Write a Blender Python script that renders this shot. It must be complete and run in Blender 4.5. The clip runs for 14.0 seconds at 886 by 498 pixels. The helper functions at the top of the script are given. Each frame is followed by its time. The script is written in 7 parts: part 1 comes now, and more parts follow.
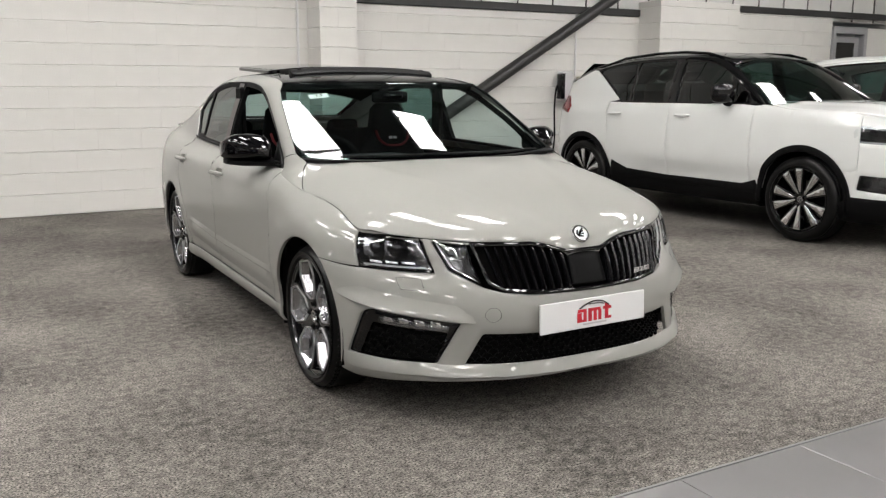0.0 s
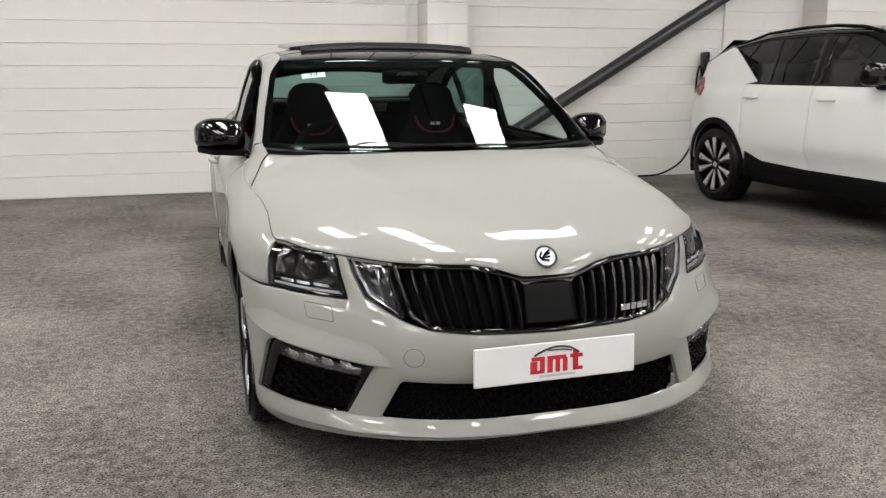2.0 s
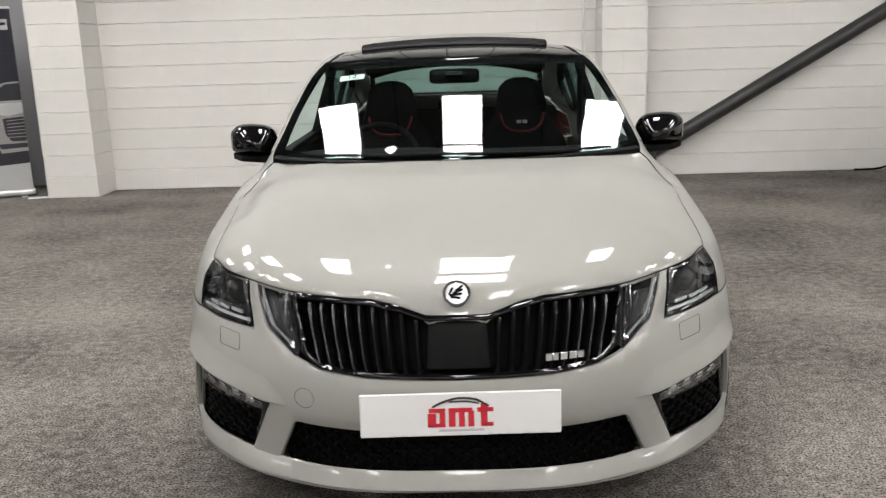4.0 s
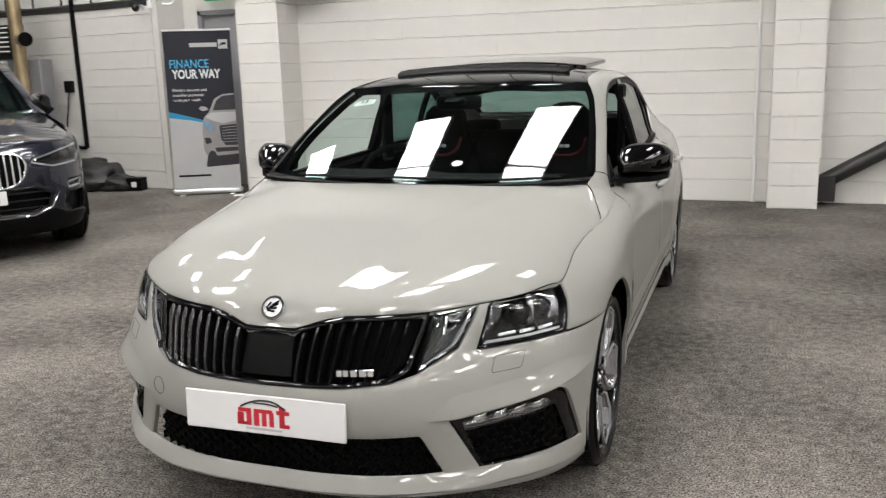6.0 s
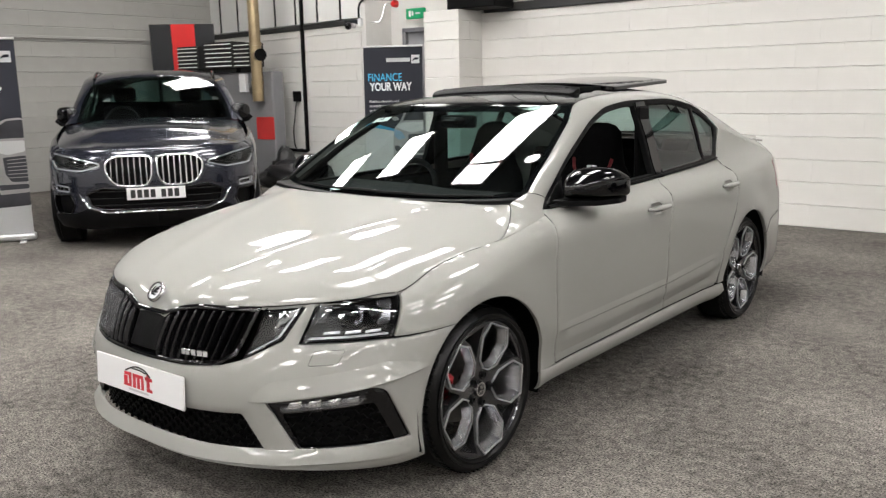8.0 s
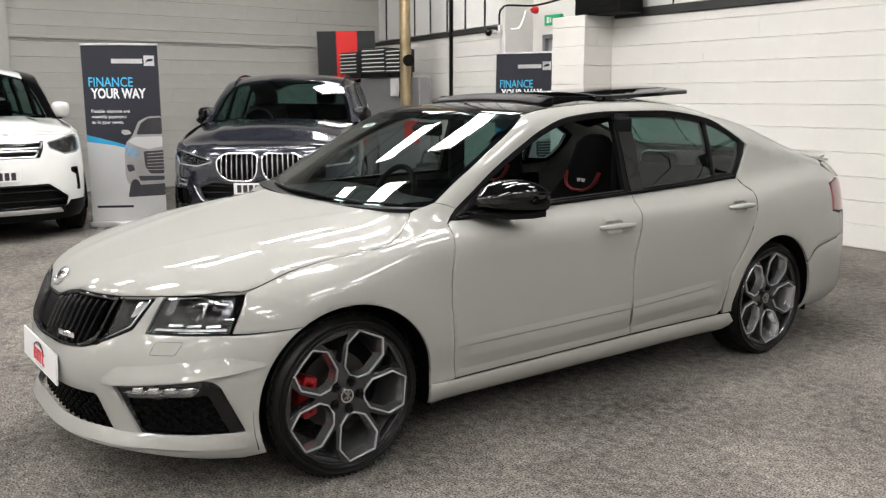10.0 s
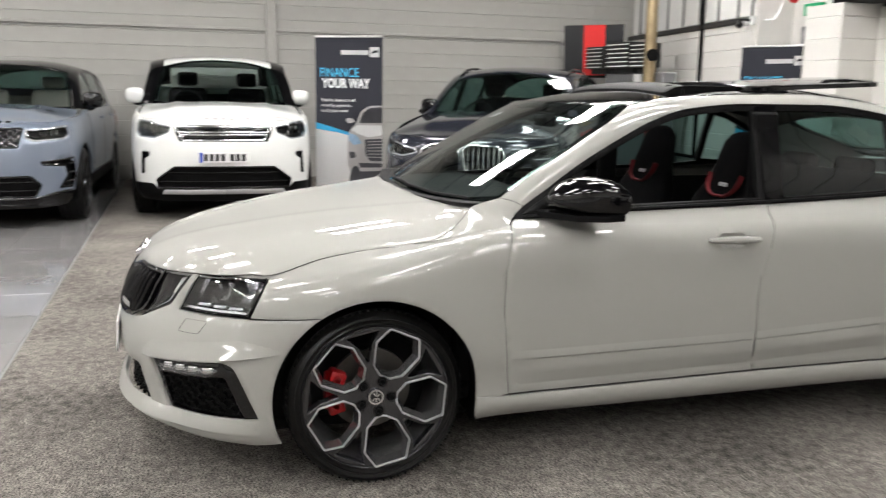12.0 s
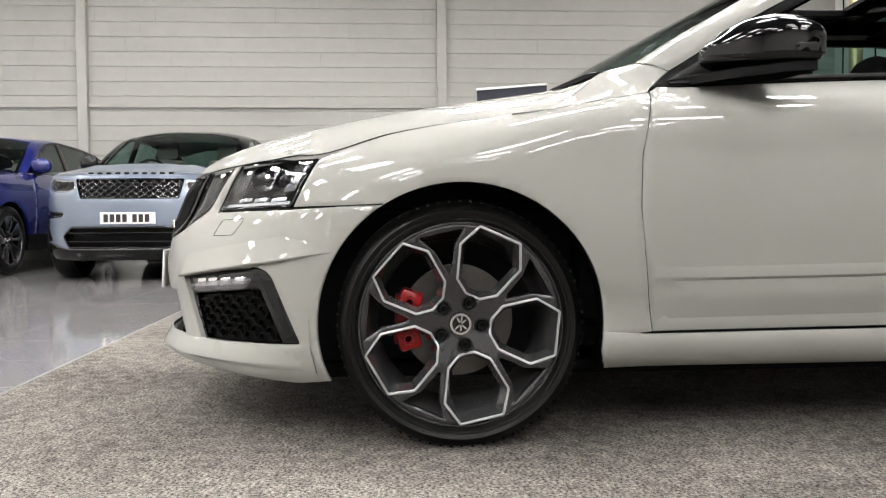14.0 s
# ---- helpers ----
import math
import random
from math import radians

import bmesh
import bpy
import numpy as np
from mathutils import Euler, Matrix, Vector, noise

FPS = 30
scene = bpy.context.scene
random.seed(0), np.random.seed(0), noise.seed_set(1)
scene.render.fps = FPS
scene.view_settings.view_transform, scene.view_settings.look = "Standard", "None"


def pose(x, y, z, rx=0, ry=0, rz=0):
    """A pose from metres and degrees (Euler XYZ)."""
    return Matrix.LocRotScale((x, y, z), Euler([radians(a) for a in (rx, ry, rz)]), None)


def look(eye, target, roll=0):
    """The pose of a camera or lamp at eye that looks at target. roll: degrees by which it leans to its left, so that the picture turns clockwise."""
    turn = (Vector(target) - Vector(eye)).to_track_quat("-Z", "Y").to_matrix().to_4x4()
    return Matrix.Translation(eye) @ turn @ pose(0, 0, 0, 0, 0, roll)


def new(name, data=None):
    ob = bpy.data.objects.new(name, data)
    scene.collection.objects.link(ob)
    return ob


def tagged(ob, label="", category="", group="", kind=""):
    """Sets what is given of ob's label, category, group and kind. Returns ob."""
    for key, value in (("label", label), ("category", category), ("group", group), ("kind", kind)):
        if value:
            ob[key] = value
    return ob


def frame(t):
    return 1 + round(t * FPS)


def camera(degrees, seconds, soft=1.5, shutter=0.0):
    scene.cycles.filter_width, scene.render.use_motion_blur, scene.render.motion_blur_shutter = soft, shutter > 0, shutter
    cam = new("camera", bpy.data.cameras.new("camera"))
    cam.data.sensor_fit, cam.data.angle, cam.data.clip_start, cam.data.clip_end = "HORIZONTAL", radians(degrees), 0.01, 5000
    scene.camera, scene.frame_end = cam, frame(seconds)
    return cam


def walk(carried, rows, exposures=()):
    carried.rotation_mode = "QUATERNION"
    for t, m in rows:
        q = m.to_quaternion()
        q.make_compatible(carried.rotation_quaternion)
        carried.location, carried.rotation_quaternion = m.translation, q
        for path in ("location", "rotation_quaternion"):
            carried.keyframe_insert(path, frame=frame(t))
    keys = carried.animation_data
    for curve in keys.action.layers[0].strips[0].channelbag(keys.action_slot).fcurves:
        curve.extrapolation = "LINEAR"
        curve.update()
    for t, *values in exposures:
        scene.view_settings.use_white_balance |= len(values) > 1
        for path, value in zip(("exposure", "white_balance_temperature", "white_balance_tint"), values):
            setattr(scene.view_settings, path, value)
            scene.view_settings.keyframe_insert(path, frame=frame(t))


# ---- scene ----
cam = camera(54.9, 14.0, soft=1.25, shutter=0.4)
PATH = [
    (0, (-2.123, -3.514, 1.315), (-1.177, -1.791, 0.947), -0.1),
    (0.5, (-1.82, -3.499, 1.308), (-0.967, -1.729, 0.931), 0.0),
    (1, (-1.538, -3.43, 1.294), (-0.778, -1.623, 0.896), 0.0),
    (1.5, (-1.309, -3.306, 1.303), (-0.639, -1.466, 0.897), 0.1),
    (2, (-1.028, -3.178, 1.304), (-0.476, -1.3, 0.894), -0.0),
    (4.5, (0.359, -3.01, 1.394), (0.156, -1.071, 0.951), -2.0),
    (5, (0.735, -3.058, 1.411), (0.381, -1.138, 0.979), -1.9),
    (5.5, (1.029, -3.032, 1.402), (0.519, -1.145, 0.98), -1.8),
    (6, (1.333, -2.949, 1.421), (0.661, -1.11, 1.013), -1.7),
    (6.5, (1.726, -2.886, 1.434), (0.895, -1.111, 1.037), -1.7),
    (7, (2.033, -2.753, 1.417), (1.049, -1.054, 1.033), -1.7),
    (7.5, (2.357, -2.62, 1.433), (1.231, -1.01, 1.057), -1.5),
    (8, (2.693, -2.462, 1.439), (1.45, -0.94, 1.069), -1.1),
    (10.5, (3.721, -1.289, 1.426), (2.061, -0.228, 1.079), 0.1),
    (11, (3.83, -1.099, 1.415), (2.115, -0.132, 1.068), 0.5),
    (11.5, (3.792, -0.888, 1.41), (2.013, -0.047, 1.049), 1.0),
    (12, (3.675, -0.617, 1.382), (1.792, -0.046, 1.023), 1.0),
    (12.5, (3.387, -0.399, 1.273), (1.448, -0.049, 0.93), 2.0),
    (13, (3.112, -0.264, 0.979), (1.142, -0.02, 0.73), 1.7),
    (13.5, (3.03, -0.208, 0.69), (1.041, -0.042, 0.56), 0.2),
    (14, (3.027, -0.198, 0.592), (1.034, -0.057, 0.519), -0.4),
]
walk(cam, [(t, look(eye, target, roll)) for t, eye, target, roll in PATH],
     [(0, -.42), (2, -.40), (5, -.44), (7.5, -.28), (10.5, -.08), (11, -.05), (12.5, .09), (13.2, .24), (14, .34)])


# ---- light ----
world = bpy.data.worlds.new("world")
scene.world = world
world.use_nodes = True
world.node_tree.nodes["Background"].inputs[0].default_value = (.75, .82, .9, 1)
world.node_tree.nodes["Background"].inputs[1].default_value = .05


# ---- materials ----
def mat(name, base, rough=.5, metal=0., var=0., scale=8., bump=0., bscale=200., coat=0., spec=.5, rvar=0., stretch=(1, 1, 1), tint=None, piece=0.):
    """A principled surface: colour varied at two scales, grain in the relief, uneven gloss."""
    m = bpy.data.materials.new(name)
    m.use_nodes = True
    nt = m.node_tree
    b = nt.nodes["Principled BSDF"]
    b.inputs["Roughness"].default_value, b.inputs["Metallic"].default_value = rough, metal
    b.inputs["Coat Weight"].default_value, b.inputs["Coat Roughness"].default_value = coat, .03
    b.inputs["Specular IOR Level"].default_value = spec
    b.inputs["Base Color"].default_value = (*base, 1)
    co = nt.nodes.new("ShaderNodeTexCoord")
    mp = nt.nodes.new("ShaderNodeMapping")
    mp.inputs["Scale"].default_value = stretch
    nt.links.new(co.outputs["Object"], mp.inputs[0])

    def noisy(sc, detail=4.):
        n = nt.nodes.new("ShaderNodeTexNoise")
        n.inputs["Scale"].default_value, n.inputs["Detail"].default_value = sc, detail
        nt.links.new(mp.outputs[0], n.inputs["Vector"])
        return n
    if var or piece:
        a, c = noisy(scale * .12, 3), noisy(scale, 6)
        mx = nt.nodes.new("ShaderNodeMath")
        mx.operation = "ADD"
        nt.links.new(a.outputs[0], mx.inputs[0])
        nt.links.new(c.outputs[0], mx.inputs[1])
        last = mx.outputs[0]
        if piece:
            oi = nt.nodes.new("ShaderNodeObjectInfo")
            ml = nt.nodes.new("ShaderNodeMath")
            ml.operation = "MULTIPLY_ADD"
            nt.links.new(oi.outputs["Random"], ml.inputs[0])
            ml.inputs[1].default_value = piece
            nt.links.new(last, ml.inputs[2])
            last = ml.outputs[0]
        rp = nt.nodes.new("ShaderNodeValToRGB")
        lo, hi = [max(0, v * (1 - var)) for v in base], [min(1, v * (1 + var)) for v in (tint or base)]
        rp.color_ramp.elements[0].position, rp.color_ramp.elements[1].position = .3, .72
        rp.color_ramp.elements[0].color, rp.color_ramp.elements[1].color = (*lo, 1), (*hi, 1)
        hv = nt.nodes.new("ShaderNodeMath")
        hv.operation = "MULTIPLY"
        hv.inputs[1].default_value = .5
        nt.links.new(last, hv.inputs[0])
        nt.links.new(hv.outputs[0], rp.inputs[0])
        nt.links.new(rp.outputs[0], b.inputs["Base Color"])
    if rvar:
        n = noisy(6, 5)
        mr = nt.nodes.new("ShaderNodeMapRange")
        mr.inputs[3].default_value, mr.inputs[4].default_value = max(.01, rough - rvar), rough + rvar
        nt.links.new(n.outputs[0], mr.inputs[0])
        nt.links.new(mr.outputs[0], b.inputs["Roughness"])
    if bump:
        n = noisy(bscale, 3)
        bp = nt.nodes.new("ShaderNodeBump")
        bp.inputs["Strength"].default_value, bp.inputs["Distance"].default_value = 1., bump
        nt.links.new(n.outputs[0], bp.inputs["Height"])
        nt.links.new(bp.outputs[0], b.inputs["Normal"])
    return m


def glass(name, tint, rough=0., thick=.0):
    """A thin pane: clear to the colour's depth, with a mirror film by Fresnel."""
    m = bpy.data.materials.new(name)
    m.use_nodes = True
    nt = m.node_tree
    nt.nodes.remove(nt.nodes["Principled BSDF"])
    tr, gl = nt.nodes.new("ShaderNodeBsdfTransparent"), nt.nodes.new("ShaderNodeBsdfGlossy")
    tr.inputs[0].default_value = (*tint, 1)
    gl.inputs["Roughness"].default_value = rough
    # a thin film mirrors alike from both sides
    fr, mx = nt.nodes.new("ShaderNodeLayerWeight"), nt.nodes.new("ShaderNodeMixShader")
    fr.inputs[0].default_value = .5
    pw, ma = nt.nodes.new("ShaderNodeMath"), nt.nodes.new("ShaderNodeMath")
    pw.operation, ma.operation = "POWER", "MULTIPLY_ADD"
    pw.inputs[1].default_value, ma.inputs[1].default_value, ma.inputs[2].default_value = 5, .93, .07
    nt.links.new(fr.outputs["Facing"], pw.inputs[0])
    nt.links.new(pw.outputs[0], ma.inputs[0])
    nt.links.new(ma.outputs[0], mx.inputs[0])
    nt.links.new(tr.outputs[0], mx.inputs[1])
    nt.links.new(gl.outputs[0], mx.inputs[2])
    nt.links.new(mx.outputs[0], nt.nodes["Material Output"].inputs[0])
    return m


def glow(name, colour, strength):
    m = bpy.data.materials.new(name)
    m.use_nodes = True
    b = m.node_tree.nodes["Principled BSDF"]
    b.inputs["Base Color"].default_value = (.8, .8, .8, 1)
    b.inputs["Emission Color"].default_value = (*colour, 1)
    b.inputs["Emission Strength"].default_value = strength
    return m


PAINT = mat("grey_paint", (.265, .262, .247), .55, 0, .02, 3, 0, coat=.7, spec=.15)
BLACK_GLOSS = mat("gloss_black", (.0022, .0022, .0026), .05, 0, coat=.0, spec=.45)
SLAT = mat("satin_black", (.005, .005, .006), .2, 0, .1, 40, spec=.5)
BLACK_PLASTIC = mat("black_plastic", (.0024, .0024, .0027), .5, 0, .2, 40, .0004, 300, spec=.11)
DARK_TRIM = mat("dark_trim", (.0022, .0022, .0022), .6, 0, .2, 30, spec=.09)
RUBBER = mat("rubber", (.0025, .0025, .0025), .36, 0, .25, 20, .0004, 120, rvar=.1, spec=.22)
GREY_ALLOY = mat("grey_alloy", (.12, .12, .125), .22, .9, .15, 30, coat=.4)
BRIGHT_ALLOY = mat("bright_alloy", (.75, .75, .76), .18, 1., .08, 40)
STEEL = mat("brake_steel", (.09, .086, .08), .45, 1., .2, 30)
BARREL = mat("silver_barrel", (.52, .52, .53), .25, .9, .2, 20)
WHEEL_GREY = mat("wheel_grey", (.042, .042, .046), .24, .7, .15, 30, coat=.8)
WHEEL_EDGE = mat("wheel_edge", (.43, .43, .44), .34, .6, .10, 40)
# spoke flanks: paler than the spoke face, so the facets look lit
WHEEL_LIT_FLANK = mat("wheel_lit_flank", (.36, .36, .37), .25, .92, .12, 30)
SIDE_DARK = glass("dark_side_glass", (.07, .11, .10))
SILVER = mat("bright_silver", (.6, .6, .61), .3, .5, .05, 40)
CHROME = mat("chrome", (.85, .85, .86), .06, 1.)
RED_CALIPER = mat("red_caliper", (.24, .001, .003), .4, 0, .15, 30, coat=.15, spec=.3)
SEAT_CLOTH = mat("black_cloth", (.0024, .0024, .0027), .9, 0, .3, 60, .001, 400, spec=.06)
SEAT_RED = mat("red_cloth", (.13, .003, .006), .8, 0, .2, 60, .001, 400)
INTERIOR = mat("dark_interior", (.0026, .0026, .0029), .75, 0, .2, 30, .0005, 300, spec=.12)
CLEAR = glass("clear_glass", (.42, .58, .55))
SCREEN = glass("screen_glass", (.66, .80, .77))
TINTED = glass("tinted_glass", (.20, .32, .30))
DIM_SCREEN = glass("dim_screen_glass", (.50, .58, .55))
LAMP_COVER = glass("lamp_cover", (.86, .87, .88))
LAMP_INNER = mat("lamp_inner", (.045, .045, .048), .15, .8, .3, 25, .003, 25)
LAMP_SILVER = mat("lamp_silver", (.22, .22, .23), .2, .8, .3, 60)
LAMP_WHITE = mat("lamp_white", (.75, .77, .8), .12, .7)
TAIL_RED = mat("tail_red", (.17, .004, .007), .15, 0, coat=1.)
WHITE_PLASTIC = mat("white_plastic", (.68, .68, .68), .35, 0, .02, 10)
PRINT_RED = mat("print_red", (.52, .015, .03), .5)
PRINT_BLACK = mat("print_black", (.012, .012, .012), .5)
PRINT_GREY = mat("print_grey", (.45, .45, .46), .5)


# ---- body skins: smooth curves and height fields in car space (nose to -y, left side +x) ----
def curve1(xs, ys):
    """A monotone cubic through (xs, ys); works on numbers and arrays, flat beyond its ends."""
    xs, ys = np.asarray(xs, float), np.asarray(ys, float)
    h, dl = np.diff(xs), np.diff(ys) / np.diff(xs)
    m = np.zeros(len(xs))
    m[0], m[-1] = dl[0], dl[-1]
    for i in range(1, len(xs) - 1):
        if dl[i - 1] * dl[i] > 0:
            a, b = 2 * h[i] + h[i - 1], h[i] + 2 * h[i - 1]
            m[i] = (a + b) / (a / dl[i - 1] + b / dl[i])

    def at(x):
        x = np.clip(np.asarray(x, float), xs[0], xs[-1])
        i = np.clip(np.searchsorted(xs, x) - 1, 0, len(xs) - 2)
        t = (x - xs[i]) / h[i]
        return ((1 + 2 * t) * (1 - t) ** 2 * ys[i] + t * (1 - t) ** 2 * h[i] * m[i]
                + t * t * (3 - 2 * t) * ys[i + 1] + t * t * (t - 1) * h[i] * m[i + 1])
    return at


class Skin:
    """Flank of a car: a plan curve from the nose's middle round to the tail's middle, and offsets along its normal by height; lean: of the windows."""

    def __init__(self, plan, stations, lean=.37):
        # plan: (x, y) points; stations: rows of (y, heights, offsets), each with as many heights as offsets
        p = np.array(plan, float)
        u = np.concatenate([[0], np.cumsum(np.hypot(*np.diff(p, axis=0).T))])
        fx, fy = curve1(u, p[:, 0]), curve1(u, p[:, 1])
        uu = np.linspace(0, u[-1], 1200)
        self.x, self.y = fx(uu), fy(uu)
        k = np.ones(41) / 41
        # round the plan a little so that its normals turn evenly
        px = np.concatenate([-self.x[40:0:-1], self.x, -self.x[-2:-42:-1]])
        py = np.concatenate([self.y[40:0:-1], self.y, self.y[-2:-42:-1]])
        self.x, self.y = np.convolve(px, k, "same")[40:-40], np.convolve(py, k, "same")[40:-40]
        self.s = np.concatenate([[0], np.cumsum(np.hypot(np.diff(self.x), np.diff(self.y)))])
        tx, ty = np.gradient(self.x, self.s), np.gradient(self.y, self.s)
        n = np.hypot(tx, ty)
        self.nx, self.ny = np.abs(ty / n) * np.sign(self.x + 1e-9), -tx / n
        if lean:  # the windows' leaning plane above the belt
            stations = [(y, (*z, z[-1] + .22, z[-1] + .43), (*d, d[-1] - lean * .22, d[-1] - lean * .432)) for y, z, d in stations]
        ss = [self.s_of_y(y) for y, _, _ in stations]
        count = len(stations[0][1])
        self.rz = [curve1(ss, [st[1][j] for st in stations]) for j in range(count)]
        self.rd = [curve1(ss, [st[2][j] for st in stations]) for j in range(count)]

    def s_of_y(self, y):
        return float(np.interp(y, np.maximum.accumulate(self.y), self.s))

    def table(self):
        """Offsets on a fine grid of way and height, and the plan at each step of the way."""
        self.ns, self.nz, self.z0, self.dz = 520, 230, .1, .008
        self.ds = float(self.s[-1]) / (self.ns - 1)
        zz = self.z0 + self.dz * np.arange(self.nz)
        ss = np.arange(self.ns) * self.ds
        g = lambda a: np.interp(ss, self.s, a).tolist()
        self.px, self.py, self.pnx, self.pny = g(self.x), g(self.y), g(self.nx), g(self.ny)
        rz, rd = np.array([f(ss) for f in self.rz]), np.array([f(ss) for f in self.rd])
        rz = np.maximum.accumulate(rz + np.arange(len(rz))[:, None] * 1e-5, axis=0)
        self.grid = [curve1(rz[:, i], rd[:, i])(zz).tolist() for i in range(self.ns)]

    def point(self, s, z, out=0.0):
        if not hasattr(self, "grid"):
            self.table()
        a = min(max(s / self.ds, 0), self.ns - 1.001)
        b = min(max((z - self.z0) / self.dz, 0), self.nz - 1.001)
        i, j = int(a), int(b)
        a, b = a - i, b - j
        g0, g1 = self.grid[i], self.grid[i + 1]
        d = (g0[j] * (1 - b) + g0[j + 1] * b) * (1 - a) + (g1[j] * (1 - b) + g1[j + 1] * b) * a + out
        m = lambda v: v[i] * (1 - a) + v[i + 1] * a
        return (m(self.px) + m(self.pnx) * d, m(self.py) + m(self.pny) * d, z)


from mathutils.geometry import delaunay_2d_cdt


def part(name, bm, material, parent=None, label="", smooth=35):
    """Links a bmesh as one mesh object, under a thing or a part."""
    me = bpy.data.meshes.new(name)
    bmesh.ops.recalc_face_normals(bm, faces=bm.faces)
    bm.to_mesh(me)
    bm.free()
    for m in material if isinstance(material, (list, tuple)) else [material]:
        me.materials.append(m)
    if smooth:
        me.shade_smooth()
        me.set_sharp_from_angle(angle=radians(smooth))
    ob = new(name, me)
    ob.parent = parent
    if label:
        ob["label"] = label
    return ob


def thing(name, label, category, m=None, group="", kind=""):
    ob = new(name)
    ob.empty_display_size = .1
    if m is not None:
        ob.matrix_world = m
    return tagged(ob, label, category, group, kind)


def box(bm, x0, x1, y0, y1, z0, z1, bevel=0., m=None, seg=1):
    r = bmesh.ops.create_cube(bm, size=1)
    vs = r["verts"]
    for v in vs:
        v.co = Vector(((x0 + x1) / 2 + v.co.x * (x1 - x0), (y0 + y1) / 2 + v.co.y * (y1 - y0), (z0 + z1) / 2 + v.co.z * (z1 - z0)))
    if bevel:
        es = list({e for v in vs for e in v.link_edges})
        r2 = bmesh.ops.bevel(bm, geom=es, offset=bevel, segments=seg, profile=.5, affect="EDGES", clamp_overlap=True)
        vs = list({v for f in r2["faces"] for v in f.verts} | {v for v in vs if v.is_valid})
    if m is not None:
        bmesh.ops.transform(bm, matrix=m, verts=[v for v in vs if v.is_valid])
    return vs


def boxes(*rows, bevel=.0, seg=1):
    bm = bmesh.new()
    for r in rows:
        box(bm, *r, bevel=bevel, seg=seg)
    return bm


def tube(bm, pts, r, n=10, closed=False, squash=1.):
    """A tube along points; r: a radius or one for each point."""
    pts = [Vector(p) for p in pts]
    rs = r if isinstance(r, (list, tuple)) else [r] * len(pts)
    rings, up = [], None
    for i, p in enumerate(pts):
        a, b = pts[i - 1] if i or closed else p, pts[(i + 1) % len(pts)] if i < len(pts) - 1 or closed else p
        d = (b - a).normalized()
        if up is None:
            up = Vector((0, 0, 1)) if abs(d.z) < .9 else Vector((1, 0, 0))
        s = d.cross(up).normalized()
        up = s.cross(d).normalized()
        rings.append([bm.verts.new(p + rs[i] * (math.cos(2 * math.pi * k / n) * s + squash * math.sin(2 * math.pi * k / n) * up)) for k in range(n)])
    for i in range(len(rings) - (0 if closed else 1)):
        a, b = rings[i], rings[(i + 1) % len(rings)]
        for k in range(n):
            bm.faces.new((a[k], a[(k + 1) % n], b[(k + 1) % n], b[k]))
    if not closed:
        bm.faces.new(rings[0])
        bm.faces.new(rings[-1][::-1])
    return bm


def lathe(bm, profile, n=48, m=None, closed=False):
    """Turns (radius, height) points round the x axis (height along x)."""
    rings = []
    for r, h in profile:
        rings.append([bm.verts.new((h, r * math.cos(2 * math.pi * k / n), r * math.sin(2 * math.pi * k / n))) for k in range(n)])
    pairs = list(zip(rings, rings[1:])) + ([(rings[-1], rings[0])] if closed else [])
    for a, b in pairs:
        for k in range(n):
            bm.faces.new((a[k], a[(k + 1) % n], b[(k + 1) % n], b[k]))
    if m is not None:
        bmesh.ops.transform(bm, matrix=m, verts=[v for g in rings for v in g])
    return rings


def rounded(poly, r, n=4):
    """A polygon with its corners rounded; r: one radius, or one for each corner."""
    out = []
    for i, p in enumerate(poly):
        ri = r[i] if isinstance(r, (list, tuple)) else r
        p, a, b = Vector(p), Vector(poly[i - 1]), Vector(poly[(i + 1) % len(poly)])
        da, db = (a - p), (b - p)
        t = min(ri, da.length * .48, db.length * .48)
        if t < 1e-5:
            out.append(tuple(p))
            continue
        p0, p1 = p + da.normalized() * t, p + db.normalized() * t
        for k in range(n + 1):
            u = k / n
            out.append(tuple(p0 * (1 - u) ** 2 + p * 2 * u * (1 - u) + p1 * u * u))
    return out


def dense(poly, step):
    out = []
    for i, p in enumerate(poly):
        a, b = Vector(p), Vector(poly[(i + 1) % len(poly)])
        n = max(1, int(math.ceil((b - a).length / step)))
        for k in range(n):
            out.append(tuple(a.lerp(b, k / n)))
    return out


def area2(poly):
    p = np.array(poly)
    return .5 * float(np.sum(p[:, 0] * np.roll(p[:, 1], -1) - np.roll(p[:, 0], -1) * p[:, 1]))


def inset(poly, d):
    """The polygon moved inwards by d (outwards where d is negative)."""
    if area2(poly) < 0:
        poly = poly[::-1]
    p = np.array(poly)
    e = np.roll(p, -1, 0) - p
    nrm = np.stack([-e[:, 1], e[:, 0]], 1) / (np.hypot(e[:, 0], e[:, 1])[:, None] + 1e-12)
    n = nrm + np.roll(nrm, 1, 0)
    n /= np.maximum((n * (nrm + np.roll(nrm, 1, 0))).sum(1) / 2, .35)[:, None]
    return [tuple(v) for v in p + n * d]


def inside(px, py, poly):
    p = np.array(poly)
    x0, y0, x1, y1 = p[:, 0], p[:, 1], np.roll(p[:, 0], -1), np.roll(p[:, 1], -1)
    c = ((y0 > py) != (y1 > py)) & (px < (x1 - x0) * (py - y0) / (y1 - y0 + 1e-15) + x0)
    return bool(np.sum(c) % 2)


